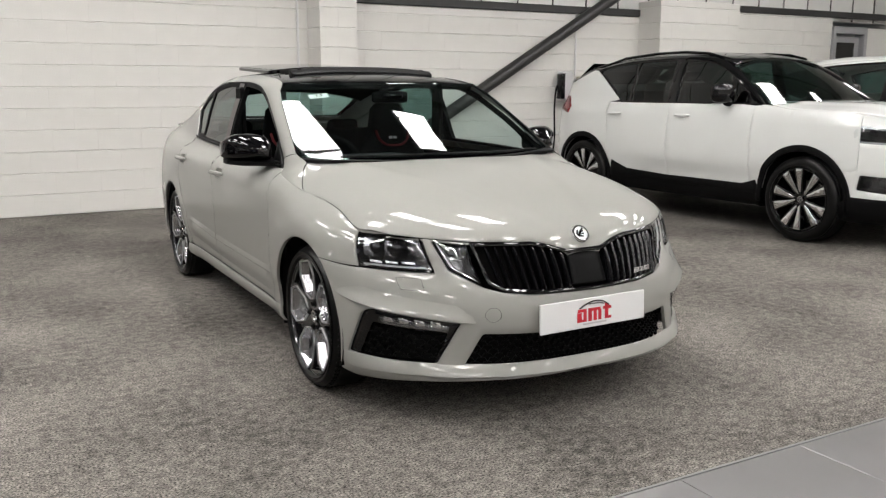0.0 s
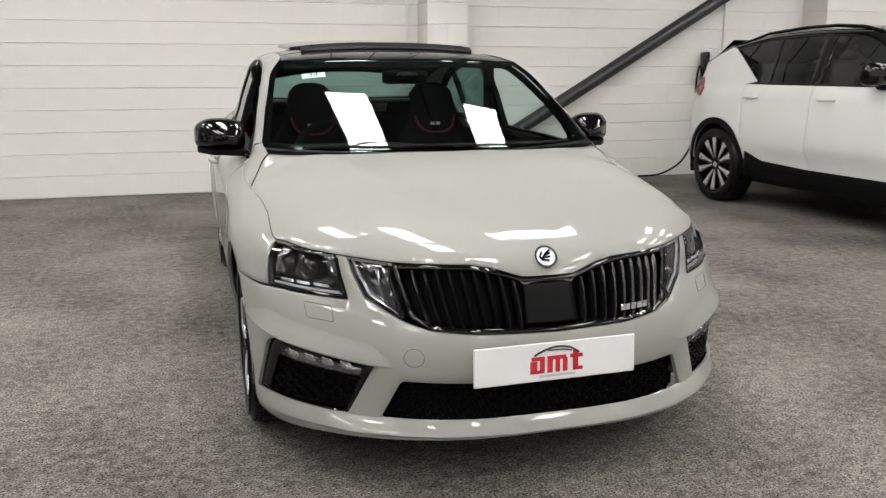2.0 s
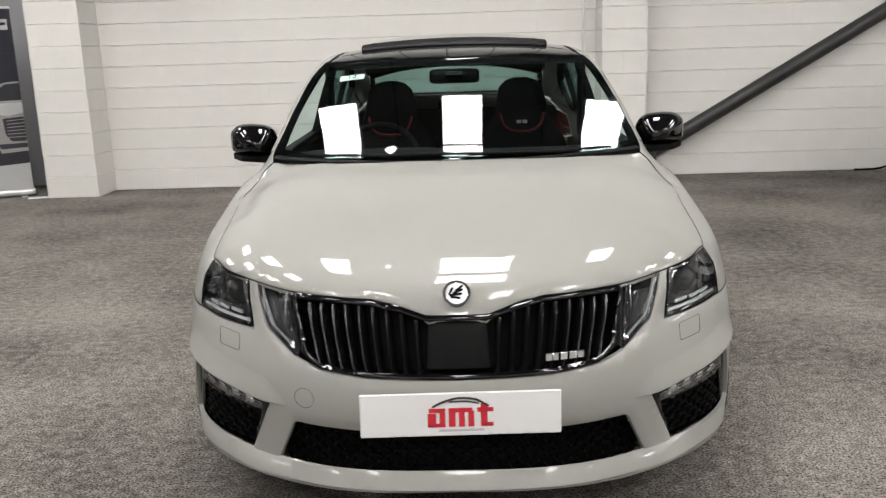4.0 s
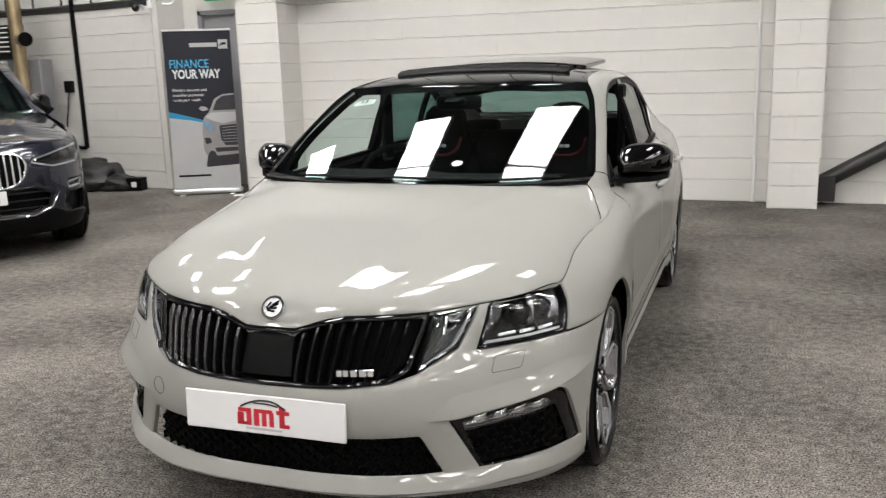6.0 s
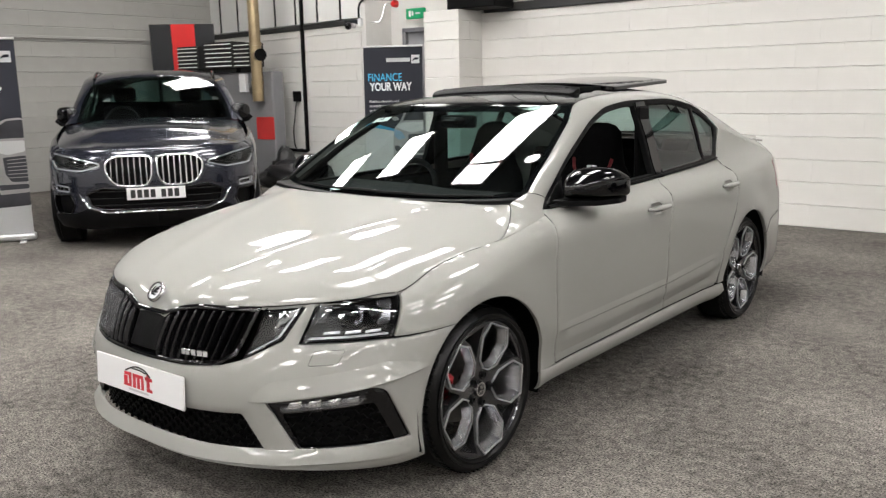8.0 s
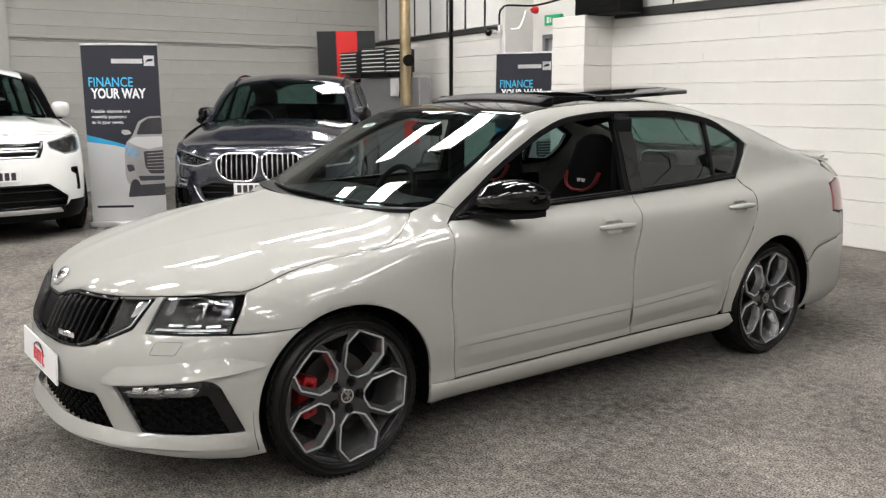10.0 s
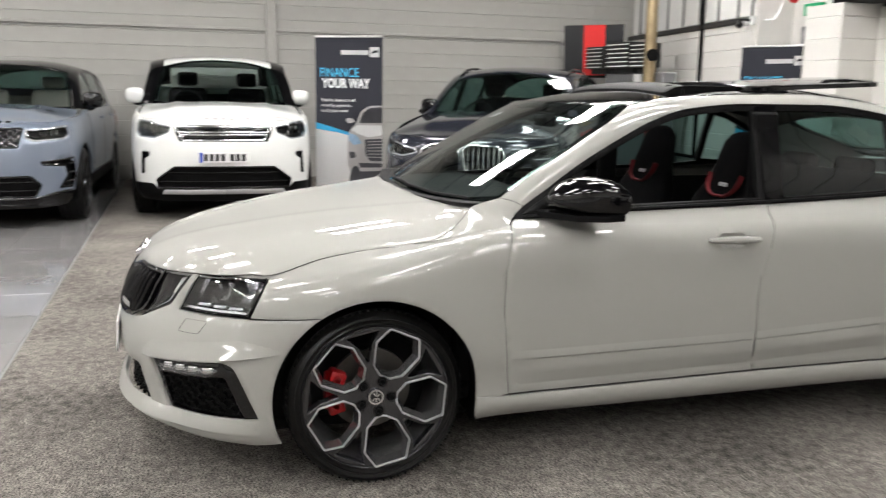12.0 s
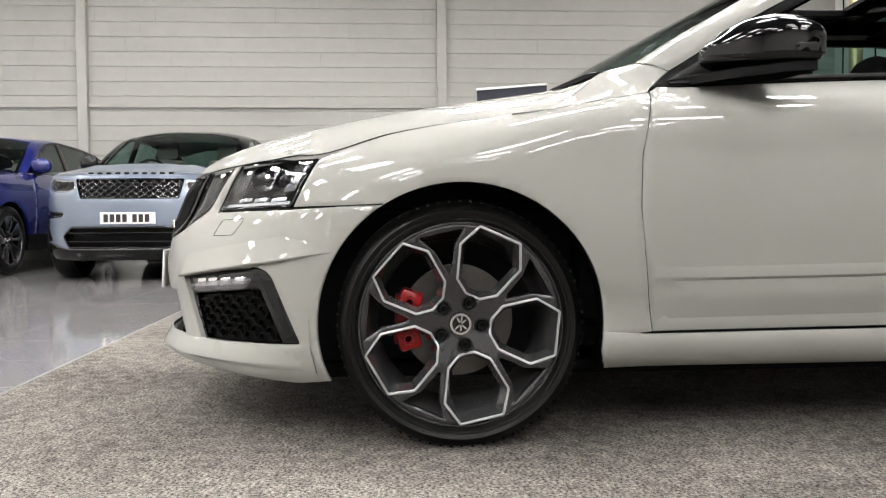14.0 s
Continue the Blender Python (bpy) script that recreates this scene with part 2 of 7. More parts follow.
def sheet(outline, lift, step=.035, holes=(), thick=.014, roll=.0022, gap=0., soft=True):
    """A curved panel over a flat outline: front face by lift(a, b, out), edges rolled in and a flange of that depth behind."""
    bm = bmesh.new()
    loops = [dense(inset(outline, gap) if gap else (outline if area2(outline) > 0 else outline[::-1]), step)]
    for h in holes:
        loops.append(dense(inset(h, -gap) if gap else (h if area2(h) > 0 else h[::-1]), step)[::-1])
    verts, edges, low = [], [], {}
    for lp in loops:
        s = len(verts)
        verts += lp
        edges += [(s + i, s + (i + 1) % len(lp)) for i in range(len(lp))]
    rim = len(verts)
    if roll:
        w = roll * 1.6
        for k, lp in enumerate(loops):
            ccw = lp if k == 0 else lp[::-1]
            for q in inset(ccw, w if k == 0 else -w):
                if inside(*q, loops[0]) and not any(inside(*q, h) for h in loops[1:]):
                    verts.append(q)
    p = np.array(loops[0])
    (ax, ay), (bx, by) = p.min(0), p.max(0)
    edge_pts = np.array(verts[:rim])
    ny, row = max(2, int((by - ay) / (step * .87))), 0
    for j in range(1, ny):
        y = ay + (by - ay) * j / ny
        for i in range(int((bx - ax) / step) + 1):
            x = ax + step * (i + .5 * (j % 2)) + step * .25
            if inside(x, y, loops[0]) and not any(inside(x, y, h) for h in loops[1:]):
                if np.min(np.hypot(edge_pts[:, 0] - x, edge_pts[:, 1] - y)) > step * .4:
                    verts.append((x, y))
    vs, _, fs, ov, _, _ = delaunay_2d_cdt([Vector(v) for v in verts], edges, [], 1, 1e-6)
    from_rim = {i for i, o in enumerate(ov) if any(k < rim for k in o)}
    bv = [bm.verts.new(lift(v.x, v.y, -roll if i in from_rim else 0.)) for i, v in enumerate(vs)]
    for f in fs:
        c = sum((vs[i] for i in f), Vector((0, 0))) / len(f)
        if inside(c.x, c.y, loops[0]) and not any(inside(c.x, c.y, h) for h in loops[1:]):
            bm.faces.new([bv[i] for i in f])
    if thick:
        back = {}
        for e in [e for e in bm.edges if len(e.link_faces) == 1]:
            q = []
            for v in e.verts:
                if v not in back:
                    i = bv.index(v) if len(bv) < 50 else index_of.setdefault(id(bm), {b: k for k, b in enumerate(bv)})[v]
                    back[v] = bm.verts.new(lift(vs[i].x, vs[i].y, -thick))
                q.append(back[v])
            bm.faces.new((e.verts[0], e.verts[1], q[1], q[0]))
        index_of.clear()
    bmesh.ops.delete(bm, geom=[v for v in bm.verts if not v.link_faces], context="VERTS")
    return bm


index_of = {}


def mirrored(bm):
    """A copy for the other side (x turned over)."""
    b = bm.copy()
    for v in b.verts:
        v.co.x = -v.co.x
    bmesh.ops.reverse_faces(b, faces=b.faces)
    return b


def both(name, bm, material, parent, label="", smooth=35):
    b = mirrored(bm)
    return part(name, bm, material, parent, label, smooth), part(name, b, material, parent, label, smooth)


def loft(curve_a, curve_b, n=6, bulge=.01, hint=Vector((1, 0, .6)), thick=.02):
    """A band between two curves with as many points, bulging outwards."""
    bm = bmesh.new()
    rows = []
    for a, b in zip(curve_a, curve_b):
        a, b = Vector(a), Vector(b)
        rows.append([bm.verts.new(a.lerp(b, k / n) + hint.normalized() * bulge * 4 * (k / n) * (1 - k / n)) for k in range(n + 1)])
    for r0, r1 in zip(rows, rows[1:]):
        for k in range(n):
            bm.faces.new((r0[k], r0[k + 1], r1[k + 1], r1[k]))
    return bm


def path3(points, n):
    """Points evenly along smooth curves through 3D points."""
    p = np.array(points, float)
    u = np.concatenate([[0], np.cumsum(np.linalg.norm(np.diff(p, axis=0), axis=1))])
    f = [curve1(u, p[:, k]) for k in range(p.shape[1])]
    return [tuple(float(g(t)) for g in f) for t in np.linspace(0, u[-1], n)]


def lettering(body, size, depth, material, parent, m, name="lettering", label="", align="CENTER", shear=0., width=None, bold=0.):
    """Words in the built-in font as a mesh, facing +z of m, scaled to a width where one is given."""
    cu = bpy.data.curves.new("text", "FONT")
    cu.body, cu.size, cu.extrude, cu.align_x, cu.align_y, cu.shear = body, size, depth, align, "CENTER", shear
    cu.resolution_u, cu.offset = 3, bold
    ob = new("text", cu)
    me = bpy.data.meshes.new_from_object(ob.evaluated_get(bpy.context.evaluated_depsgraph_get()))
    bpy.data.objects.remove(ob)
    if width and len(me.vertices):
        xs = [v.co.x for v in me.vertices]
        k = width / (max(xs) - min(xs))
        for v in me.vertices:
            v.co.x *= k
    me.materials.clear()
    me.materials.append(material)
    me.name = name
    o = new(name, me)
    o.parent = parent
    o.matrix_local = m
    if label:
        o["label"] = label
    return o


# ---- the hall ----
WHITE_WALL = mat("white_block_paint", (.645, .632, .603), .5, 0, .05, 5, .0014, 60, rvar=.12, piece=.04)
GREY_WALL = mat("grey_block_paint", (.34, .335, .313), .6, 0, .07, 5, .0012, 90, piece=.12)
CLADDING = mat("white_cladding", (.68, .68, .66), .4, 0, .04, 4)
BLACK_STEEL = mat("black_steel", (.02, .02, .02), .45, 0, .2, 20)
CEILING_SHEET = mat("ceiling_sheet", (.15, .153, .15), .6, 0, .08, 3)
CONCRETE = mat("concrete", (.3, .3, .29), .8, 0, .1, 3)
DOOR_GREY = mat("door_grey", (.30, .30, .31), .45, 0, .04, 6)
TILE = mat("grey_tile", (.17, .166, .166), .09, 0, .10, 2.2, .0002, 3, spec=.6, piece=.3)
GROUT = mat("tile_grout", (.16, .16, .16), .8, 0, .1, 20)
X0, X1, Y0, Y1, TOP, EDGE = -10.3, 12.6, -9.0, 6.4, 5.3, -1.5
RAIL_Z = 2.35


def carpet_material():
    m = mat("grey_carpet", (.11, .105, .10), .95, 0, 0, 10, .003, 260, spec=.08)
    nt = m.node_tree
    b = nt.nodes["Principled BSDF"]
    co = nt.nodes.new("ShaderNodeTexCoord")
    fleck = nt.nodes.new("ShaderNodeTexNoise")
    fleck.inputs["Scale"].default_value, fleck.inputs["Detail"].default_value, fleck.inputs["Roughness"].default_value = 115, 5, .66
    mid = nt.nodes.new("ShaderNodeTexNoise")
    mid.inputs["Scale"].default_value, mid.inputs["Detail"].default_value = 22, 4
    wide = nt.nodes.new("ShaderNodeTexNoise")
    wide.inputs["Scale"].default_value, wide.inputs["Detail"].default_value = 1.1, 4
    for n in (fleck, mid, wide):
        nt.links.new(co.outputs["Object"], n.inputs["Vector"])
    r1 = nt.nodes.new("ShaderNodeValToRGB")
    r1.color_ramp.elements[0].position, r1.color_ramp.elements[1].position = .37, .63
    r1.color_ramp.elements[0].color, r1.color_ramp.elements[1].color = (.018, .0165, .015, 1), (.250, .231, .209, 1)
    nt.links.new(fleck.outputs[0], r1.inputs[0])
    mul = nt.nodes.new("ShaderNodeMix")
    mul.data_type, mul.blend_type = "RGBA", "MULTIPLY"
    mul.inputs[0].default_value = 1
    r2 = nt.nodes.new("ShaderNodeMapRange")
    r2.inputs[1].default_value, r2.inputs[2].default_value, r2.inputs[3].default_value, r2.inputs[4].default_value = .34, .66, .40, 1.6
    add = nt.nodes.new("ShaderNodeMath")
    add.operation = "ADD"
    nt.links.new(mid.outputs[0], add.inputs[0])
    nt.links.new(wide.outputs[0], add.inputs[1])
    half = nt.nodes.new("ShaderNodeMath")
    half.operation = "MULTIPLY"
    half.inputs[1].default_value = .5
    nt.links.new(add.outputs[0], half.inputs[0])
    nt.links.new(half.outputs[0], r2.inputs[0])
    nt.links.new(r1.outputs[0], mul.inputs[6])
    nt.links.new(r2.outputs[0], mul.inputs[7])
    nt.links.new(mul.outputs[2], b.inputs["Base Color"])
    b.inputs["Sheen Weight"].default_value, b.inputs["Sheen Roughness"].default_value = .01, .5
    return m


CARPET = carpet_material()


def slab(name, rows, material, label, category="", bevel=0.):
    return tagged(part(name, boxes(*rows, bevel=bevel), material, None, smooth=0), label, category or name, kind="structure")


slab("ground", [(X0 - 1, X1 + 1, Y0 - 1, 8.5, -.3, -.016)], CONCRETE, "grey concrete slab under the showroom floor", "floor")
slab("carpet", [(X0, X1, EDGE, 8.2, -.015, 0)], CARPET, "flecked dark grey showroom carpet with a straight edge", "carpet")
slab("carpet_trim", [(X0, X1, EDGE - .012, EDGE - .001, -.015, .001)], GROUT, "thin grey strip along the carpet's edge", "trim")
tile_floor = slab("tile_floor", [(X0, X1, Y0, EDGE - .013, -.015, -.006)], GROUT, "glossy grey tiled showroom floor", "floor")
wall_back = slab("wall_back", [(-4.4, 10.88, Y1 + .012, Y1 + .3, 0, RAIL_Z), (11.78, X1, Y1 + .012, Y1 + .3, 0, RAIL_Z)], WHITE_WALL, "white painted block wall", "wall")
slab("wall_back_upper", [(-4.4, X1, Y1 + .09, Y1 + .3, RAIL_Z + .1, TOP)], CLADDING, "white sheet cladding above the block wall", "wall")
slab("wall_alcove", [(-5.95, -5.56, 6.85, 7.1, 0, TOP), (-4.62, -4.4, 6.85, 7.1, 0, TOP), (-5.56, -4.62, 6.85, 7.1, 2.28, TOP), (-4.4, -4.3, 6.4, 7.1, 0, TOP)], WHITE_WALL, "white wall of the doorway alcove", "wall")
# out of view; its white is chosen to brighten the car's front
slab("wall_behind", [(X0 - .3, X1 + .3, Y0 - .3, Y0, 0, TOP)], WHITE_WALL, "unseen wall behind the walk, white to bounce light forward", "wall")
slab("wall_right", [(X1, X1 + .3, Y0, 8.2, 0, TOP)], WHITE_WALL, "white painted side wall", "wall")
wall_grey = slab("wall_grey", [(X0 - .3, X0 - .012, Y0, 8.2, 0, TOP)], GREY_WALL, "grey painted block wall", "wall")
slab("ceiling", [(X0 - .3, X1 + .3, Y0 - .3, 8.5, TOP, TOP + .2)], CEILING_SHEET, "pale metal sheet ceiling", "ceiling")
# the wall past the alcove runs slightly askew to the corner
LEFT = Matrix.Translation((-5.95, 6.4, 0)) @ pose(0, 0, 0, 0, 0, 180 - 7.9)
LEN = 4.4
wall_left = slab("wall_left", [(0, LEN + .3, -.3, -.012, 0, RAIL_Z)], WHITE_WALL, "white painted block wall by the corner", "wall")
up = slab("wall_left_upper", [(0, LEN + .3, -.3, -.07, RAIL_Z + .1, TOP)], CLADDING, "white sheet cladding by the corner", "wall")
ret = slab("wall_left_return", [(-.10, -.004, -.72, 0, 0, TOP)], WHITE_WALL, "white end of the corner wall", "wall")
for o in (wall_left, up, ret):
    o.matrix_world = LEFT
# rails on top of the block work
slab("trim_rail", [(-3.8, 6.60, Y1 - .03, Y1 + .1, RAIL_Z, RAIL_Z + .1), (8.2, X1, Y1 - .03, Y1 + .1, RAIL_Z + .15, RAIL_Z + .25)], BLACK_STEEL, "black steel rail on the block wall", "rail", .006)
r = slab("trim_rail_left", [(.35, LEN, -.1, .03, RAIL_Z, RAIL_Z + .07)], BLACK_STEEL, "black steel rail on the corner wall", "rail", .006)
r.matrix_world = LEFT
# cladding ribs
for k in range(7):
    s = slab("cladding_rib", [(.55 + .58 * k, .575 + .58 * k, -.075, -.055, RAIL_Z + .1, TOP)], DARK_TRIM if k != 3 else BLACK_STEEL, "dark joint between cladding sheets", "trim")
    s.matrix_world = LEFT
for k in range(28):
    slab("cladding_rib", [(-3.6 + .58 * k, -3.585 + .58 * k, Y1 + .078, Y1 + .095, RAIL_Z + .1, TOP)], DARK_TRIM, "dark joint between cladding sheets", "trim")
# ledge and columns of the grey wall
slab("grey_wall_ledge", [(X0 - .02, X0 + .05, Y0, 5.7, 2.29, 2.335)], GREY_WALL, "grey ledge along the block wall", "ledge", .006)
for y in (-7.0, -4.68, .74):
    slab("grey_column", [(X0 - .02, X0 + .10, y - .075, y + .075, 0, TOP)], GREY_WALL, "grey painted steel column on the wall", "column", .008)

PANEL = glow("light_panel", (1, .97, .945), 41)


def ceiling_light(x, y, w, l):
    t = thing("ceiling_light", "bright white rectangular ceiling light panel of a partly added set", "ceiling light", pose(x, y, 5.0), group="ceiling lights")
    part("frame", boxes((-w / 2 - .025, w / 2 + .025, -l / 2 - .025, l / 2 + .025, -.05, .02)), WHITE_PLASTIC, t, smooth=0)
    part("diffuser", boxes((-w / 2, w / 2, -l / 2, l / 2, -.054, -.048)), PANEL, t, smooth=0)
    for sx in (-1, 1):
        part("hanger", boxes((sx * w * .3 - .004, sx * w * .3 + .004, -.004, .004, .02, TOP - 5.0)), BLACK_STEEL, t, smooth=0)


# placed by reflections over the car; columns past x 7 and front rows add brightness
FAR = (-6.8, -3.4, 0, 3.4, 6.8)
for y, l, xs in ((2.44, 1.12, (-5.45, -3.8, -1.70, .08, 2.12, 5.6, 7.6, 9.8)), (.5, 1.05, (-5.45, -3.8, .08, 5.6, 7.6, 9.8)),
                 (-2.6, 1.12, (-7.5, -3.8, -1.6, .6, 2.8, 5.6, 7.6, 9.8)), (-5.2, 1.12, FAR), (-7.8, 1.12, FAR)):
    for x in xs:
        ceiling_light(x, y, .56, l)
for x in (-1.70, .08):
    ceiling_light(x, 1.62, .56, .42)
# unseen pair added to brighten the left wall corner and the banner
for x in (-7.4, -5.0):
    ceiling_light(x, 4.9, .56, 1.12)
# steel of the roof
for y in (3.62, .9, -1.8, -4.6, -7.4):
    b = thing("roof_beam", "dark steel beam under the roof", "beam", pose(0, y, TOP - .11), group="roof beams")
    part("flange", boxes((X0, X1, -.06, .06, -.11, -.10)), BLACK_STEEL, b, smooth=0)
    part("web", boxes((X0, X1, -.006, .006, -.10, .11)), BLACK_STEEL, b, smooth=0)
for x in (-7.5, -5.3, -3.1, -.9, 1.3, 3.5, 5.7, 7.9):
    b = thing("roof_purlin", "thin grey steel purlin under the roof", "beam", pose(x, 0, TOP - .02), group="roof purlins")
    part("purlin_bar", boxes((-.02, .02, Y0, 7.0, -.05, .02)), BLACK_STEEL, b, smooth=0)
t = thing("spot_lamp", "round bright ceiling spot lamp", "ceiling light", pose(-.95, 1.86, 4.85))
bm = bmesh.new()
lathe(bm, [(0, .42), (.03, .42), (.03, .12), (.06, .1), (.095, .0), (.09, -.005), (.0, .02)], 24, pose(0, 0, 0, 0, -90))
part("lamp_body", bm, BLACK_PLASTIC, t)
bm = bmesh.new()
lathe(bm, [(0, -.004), (.085, -.004), (.085, .01)], 24, pose(0, 0, 0, 0, -90))
part("lamp_disc", bm, PANEL, t)


MAIN = Skin(
    [(0, -.893), (.15, -.891), (.3, -.871), (.42, -.832), (.54, -.765), (.65, -.683), (.75, -.592), (.81, -.515), (.845, -.43),
     (.868, -.34), (.886, -.2), (.897, 0), (.901, .5), (.904, 1.3), (.904, 2.2), (.899, 2.68), (.886, 3.0), (.858, 3.3),
     (.81, 3.52), (.7, 3.68), (.45, 3.76), (0, 3.785)],
    [(-.893, (.15, .205, .26, .36, .45, .53, .62, .70, .77), (-.04, .005, -.010, -.011, .002, -.004, -.034, -.075, -.12)),
     (-.765, (.15, .205, .26, .36, .45, .53, .62, .70, .77), (-.04, .008, -.006, -.002, .002, -.015, -.058, -.082, -.12)),
     (-.52, (.16, .21, .27, .36, .45, .53, .62, .70, .77), (-.03, .004, .000, .002, .006, -.012, -.045, -.068, -.10)),
     (-.36, (.17, .22, .28, .36, .45, .55, .64, .72, .84), (-.03, -.010, -.003, .000, .002, -.002, -.018, -.045, -.185)),
     (0, (.17, .24, .30, .37, .45, .60, .73, .79, .90), (-.06, -.02, -.01, -.004, .000, .001, -.004, -.028, -.190)),
     (.5, (.185, .25, .325, .37, .45, .64, .80, .872, .935), (-.09, -.028, -.030, -.026, -.008, .003, .000, -.020, -.100)),
     (1.3, (.185, .25, .325, .37, .45, .64, .81, .885, .945), (-.09, -.028, -.030, -.026, -.006, .004, .001, -.019, -.096)),
     (2.2, (.185, .25, .325, .37, .45, .64, .825, .905, .965), (-.09, -.028, -.028, -.020, -.004, .004, .001, -.022, -.106)),
     (2.68, (.185, .25, .32, .38, .46, .64, .80, .92, .985), (-.08, -.02, -.012, -.006, .000, .003, -.004, -.040, -.135)),
     (3.3, (.19, .25, .32, .40, .48, .66, .82, .95, 1.04), (-.07, -.02, -.005, .000, .003, .000, -.015, -.060, -.16)),
     (3.785, (.20, .26, .34, .42, .52, .66, .82, .96, 1.05), (-.08, -.02, .000, .005, .000, -.03, -.06, -.05, -.07))])


# ---- the grey car ----
S0 = MAIN.s_of_y(0)


def flare(y, z):
    """How far the body swells out round the wheel openings."""
    return sum(.015 * math.exp(-((math.hypot(y - yc, z - .319) - .37) / .12) ** 2) for yc in (0, 2.68) if abs(y - yc) < .8)


def flank(s, z, out=0.):
    return MAIN.point(s, z, out + flare(s - S0, z))


def side_y(y, z, out=0.):
    return MAIN.point(S0 + y, z, out + flare(y, z))


def wheel(parent, centre, turn, r_tyre, r_rim, width, style, bright, dark, tyre=RUBBER, caliper=None):
    """A wheel with its face to +x of turn: tyre, rim with spokes, disc, cap and bolts."""
    w = new("wheel")
    w.parent = parent
    w.matrix_local = Matrix.Translation(centre) @ turn
    h = width / 2
    bm = bmesh.new()
    side = [(r_rim - .004, h - .016), (r_rim + .003, h - .004), (r_rim + .008, h + .004), (r_rim + .013, h + .005), (r_rim + .016, h + .002), ((r_rim + r_tyre) / 2, h + .006), (r_tyre - .028, h - .002), (r_tyre - .012, h - .014), (r_tyre - .003, h - .03)]
    pts = side + sum(([(r_tyre - .007, k * h * .36 + .027), (r_tyre, k * h * .36 + .022), (r_tyre, k * h * .36 - .022), (r_tyre - .007, k * h * .36 - .027)] for k in (1, 0, -1)), []) + [(r, -x) for r, x in side[::-1]]
    lathe(bm, pts, 72)
    for k in range(72):
        a = 2 * math.pi * k / 72
        for sx in (-1, 1):
            box(bm, -.012, .012, -.0035, .0035, -.002, .0025, m=pose(0, 0, 0, math.degrees(a)) @ Matrix.Translation((sx * (h - .028), 0, r_tyre - .004)))
    part("tyre", bm, tyre, w)
    bm = bmesh.new()
    lathe(bm, [(r_rim - .006, h - .004), (r_rim, h - .010), (r_rim - .002, h - .018), (r_rim - .014, h - .022), (r_rim - .030, h - .06), (r_rim - .052, -h + .05), (r_rim - .004, -h + .01)], 64)
    bmesh.ops.solidify(bm, geom=bm.faces[:], thickness=.003)
    rim = part("rim", bm, BARREL if style == "twin" else DARK_TRIM, w)
    bm = bmesh.new()
    lathe(bm, [(r_rim - .008, h - .012), (r_rim - .005, h - .0055), (r_rim - .0015, h - .0055), (r_rim + .001, h - .011)], 72)
    part("rim_lip", bm, WHEEL_GREY if style == "twin" else dark, rim)

    def polar(r, deg):
        return (r * math.cos(radians(deg)), r * math.sin(radians(deg)))

    ro = r_rim - .007
    dish = curve1([0, .03, .07, .13, ro * .8, ro], [h - .036, h - .034, h - .029, h - .021, h - .014, h - .010])

    def face(a, b, out=0.):
        r, q = math.hypot(a, b), math.degrees(math.atan2(b, a))
        d = abs((q - 66 - 36 + 36) % 72 - 36) if style == "twin" else 0
        v = max(0, 1 - abs(36 - d) / 13) * min(1, max(0, (r - .045) / .03)) * min(1, max(0, (.20 - r) / .05)) if style == "twin" else 0
        return (float(dish(r)) - .014 * v + out, a, b)
    circ = [polar(ro, 360 * k / 72) for k in range(72)]
    hexes, gaps, raw, blades = [], [], [], []
    n_sp = 5
    for k in range(n_sp):
        c = 66 + 72 * k
        if style == "twin":
            raw.append([polar(.083, c + 13), polar(.118, c + 27), polar(.205, c + 23.5), polar(ro - .004, c + 12.5), polar(ro - .004, c - 12.5), polar(.205, c - 23.5), polar(.118, c - 27), polar(.083, c - 13)])
            hexes.append(rounded([polar(.083, c + 13), polar(.118, c + 27), polar(.205, c + 23.5), polar(ro - .004, c + 12.5), polar(ro - .004, c - 12.5), polar(.205, c - 23.5), polar(.118, c - 27), polar(.083, c - 13)], .002, 2))
            g = c + 36
            gaps.append(rounded([polar(.135, g + 1.5), polar(.2, g + 7.5), polar(ro - .010, g + 14), polar(ro - .010, g - 14), polar(.2, g - 7.5), polar(.135, g - 1.5)], .003, 2))
        elif style == "blade":
            gaps.append(rounded([polar(.062, c + 40), polar(ro - .010, c + 33), polar(ro - .010, c + 55), polar(.075, c + 49)], .006, 2))
            gaps.append(rounded([polar(.095, c + 9), polar(ro - .010, c + 3), polar(ro - .010, c + 14), polar(.10, c + 13)], .004, 2))
            blades.append([polar(.040, c - 6), polar(ro - .006, c - 15), polar(ro - .004, c - 1), polar(.075, c + 3)])
            blades.append([polar(.050, c + 8), polar(.10, c + 15), polar(ro - .004, c + 16), polar(ro - .006, c + 31), polar(.06, c + 26)])
        else:
            q = r_rim / .254
            gaps.append(rounded([polar(.085 * q, c + 8), polar(.2 * q, c + 4), polar(ro - .008, c + 12), polar(ro - .008, c - 20), polar(.14 * q, c - 20), polar(.08 * q, c - 14)], .008, 2))
            gaps.append(rounded([polar(.09 * q, c + 33), polar(.2 * q, c + 24), polar(ro - .008, c + 30), polar(ro - .008, c + 22), polar(.2 * q, c + 13), polar(.09 * q, c + 18)], .006, 2))
    part("spokes", sheet(circ, face, .013 if style == "twin" else .02, hexes + gaps, thick=.045, roll=.0015), bright if style == "split" else dark, rim)
    for bl in blades:
        part("spoke_blade", sheet(rounded(bl, .003, 2), lambda a, b, out=0.: face(a, b, out + .003), .03, thick=.004, roll=.0008), bright, rim, "polished silver blade")
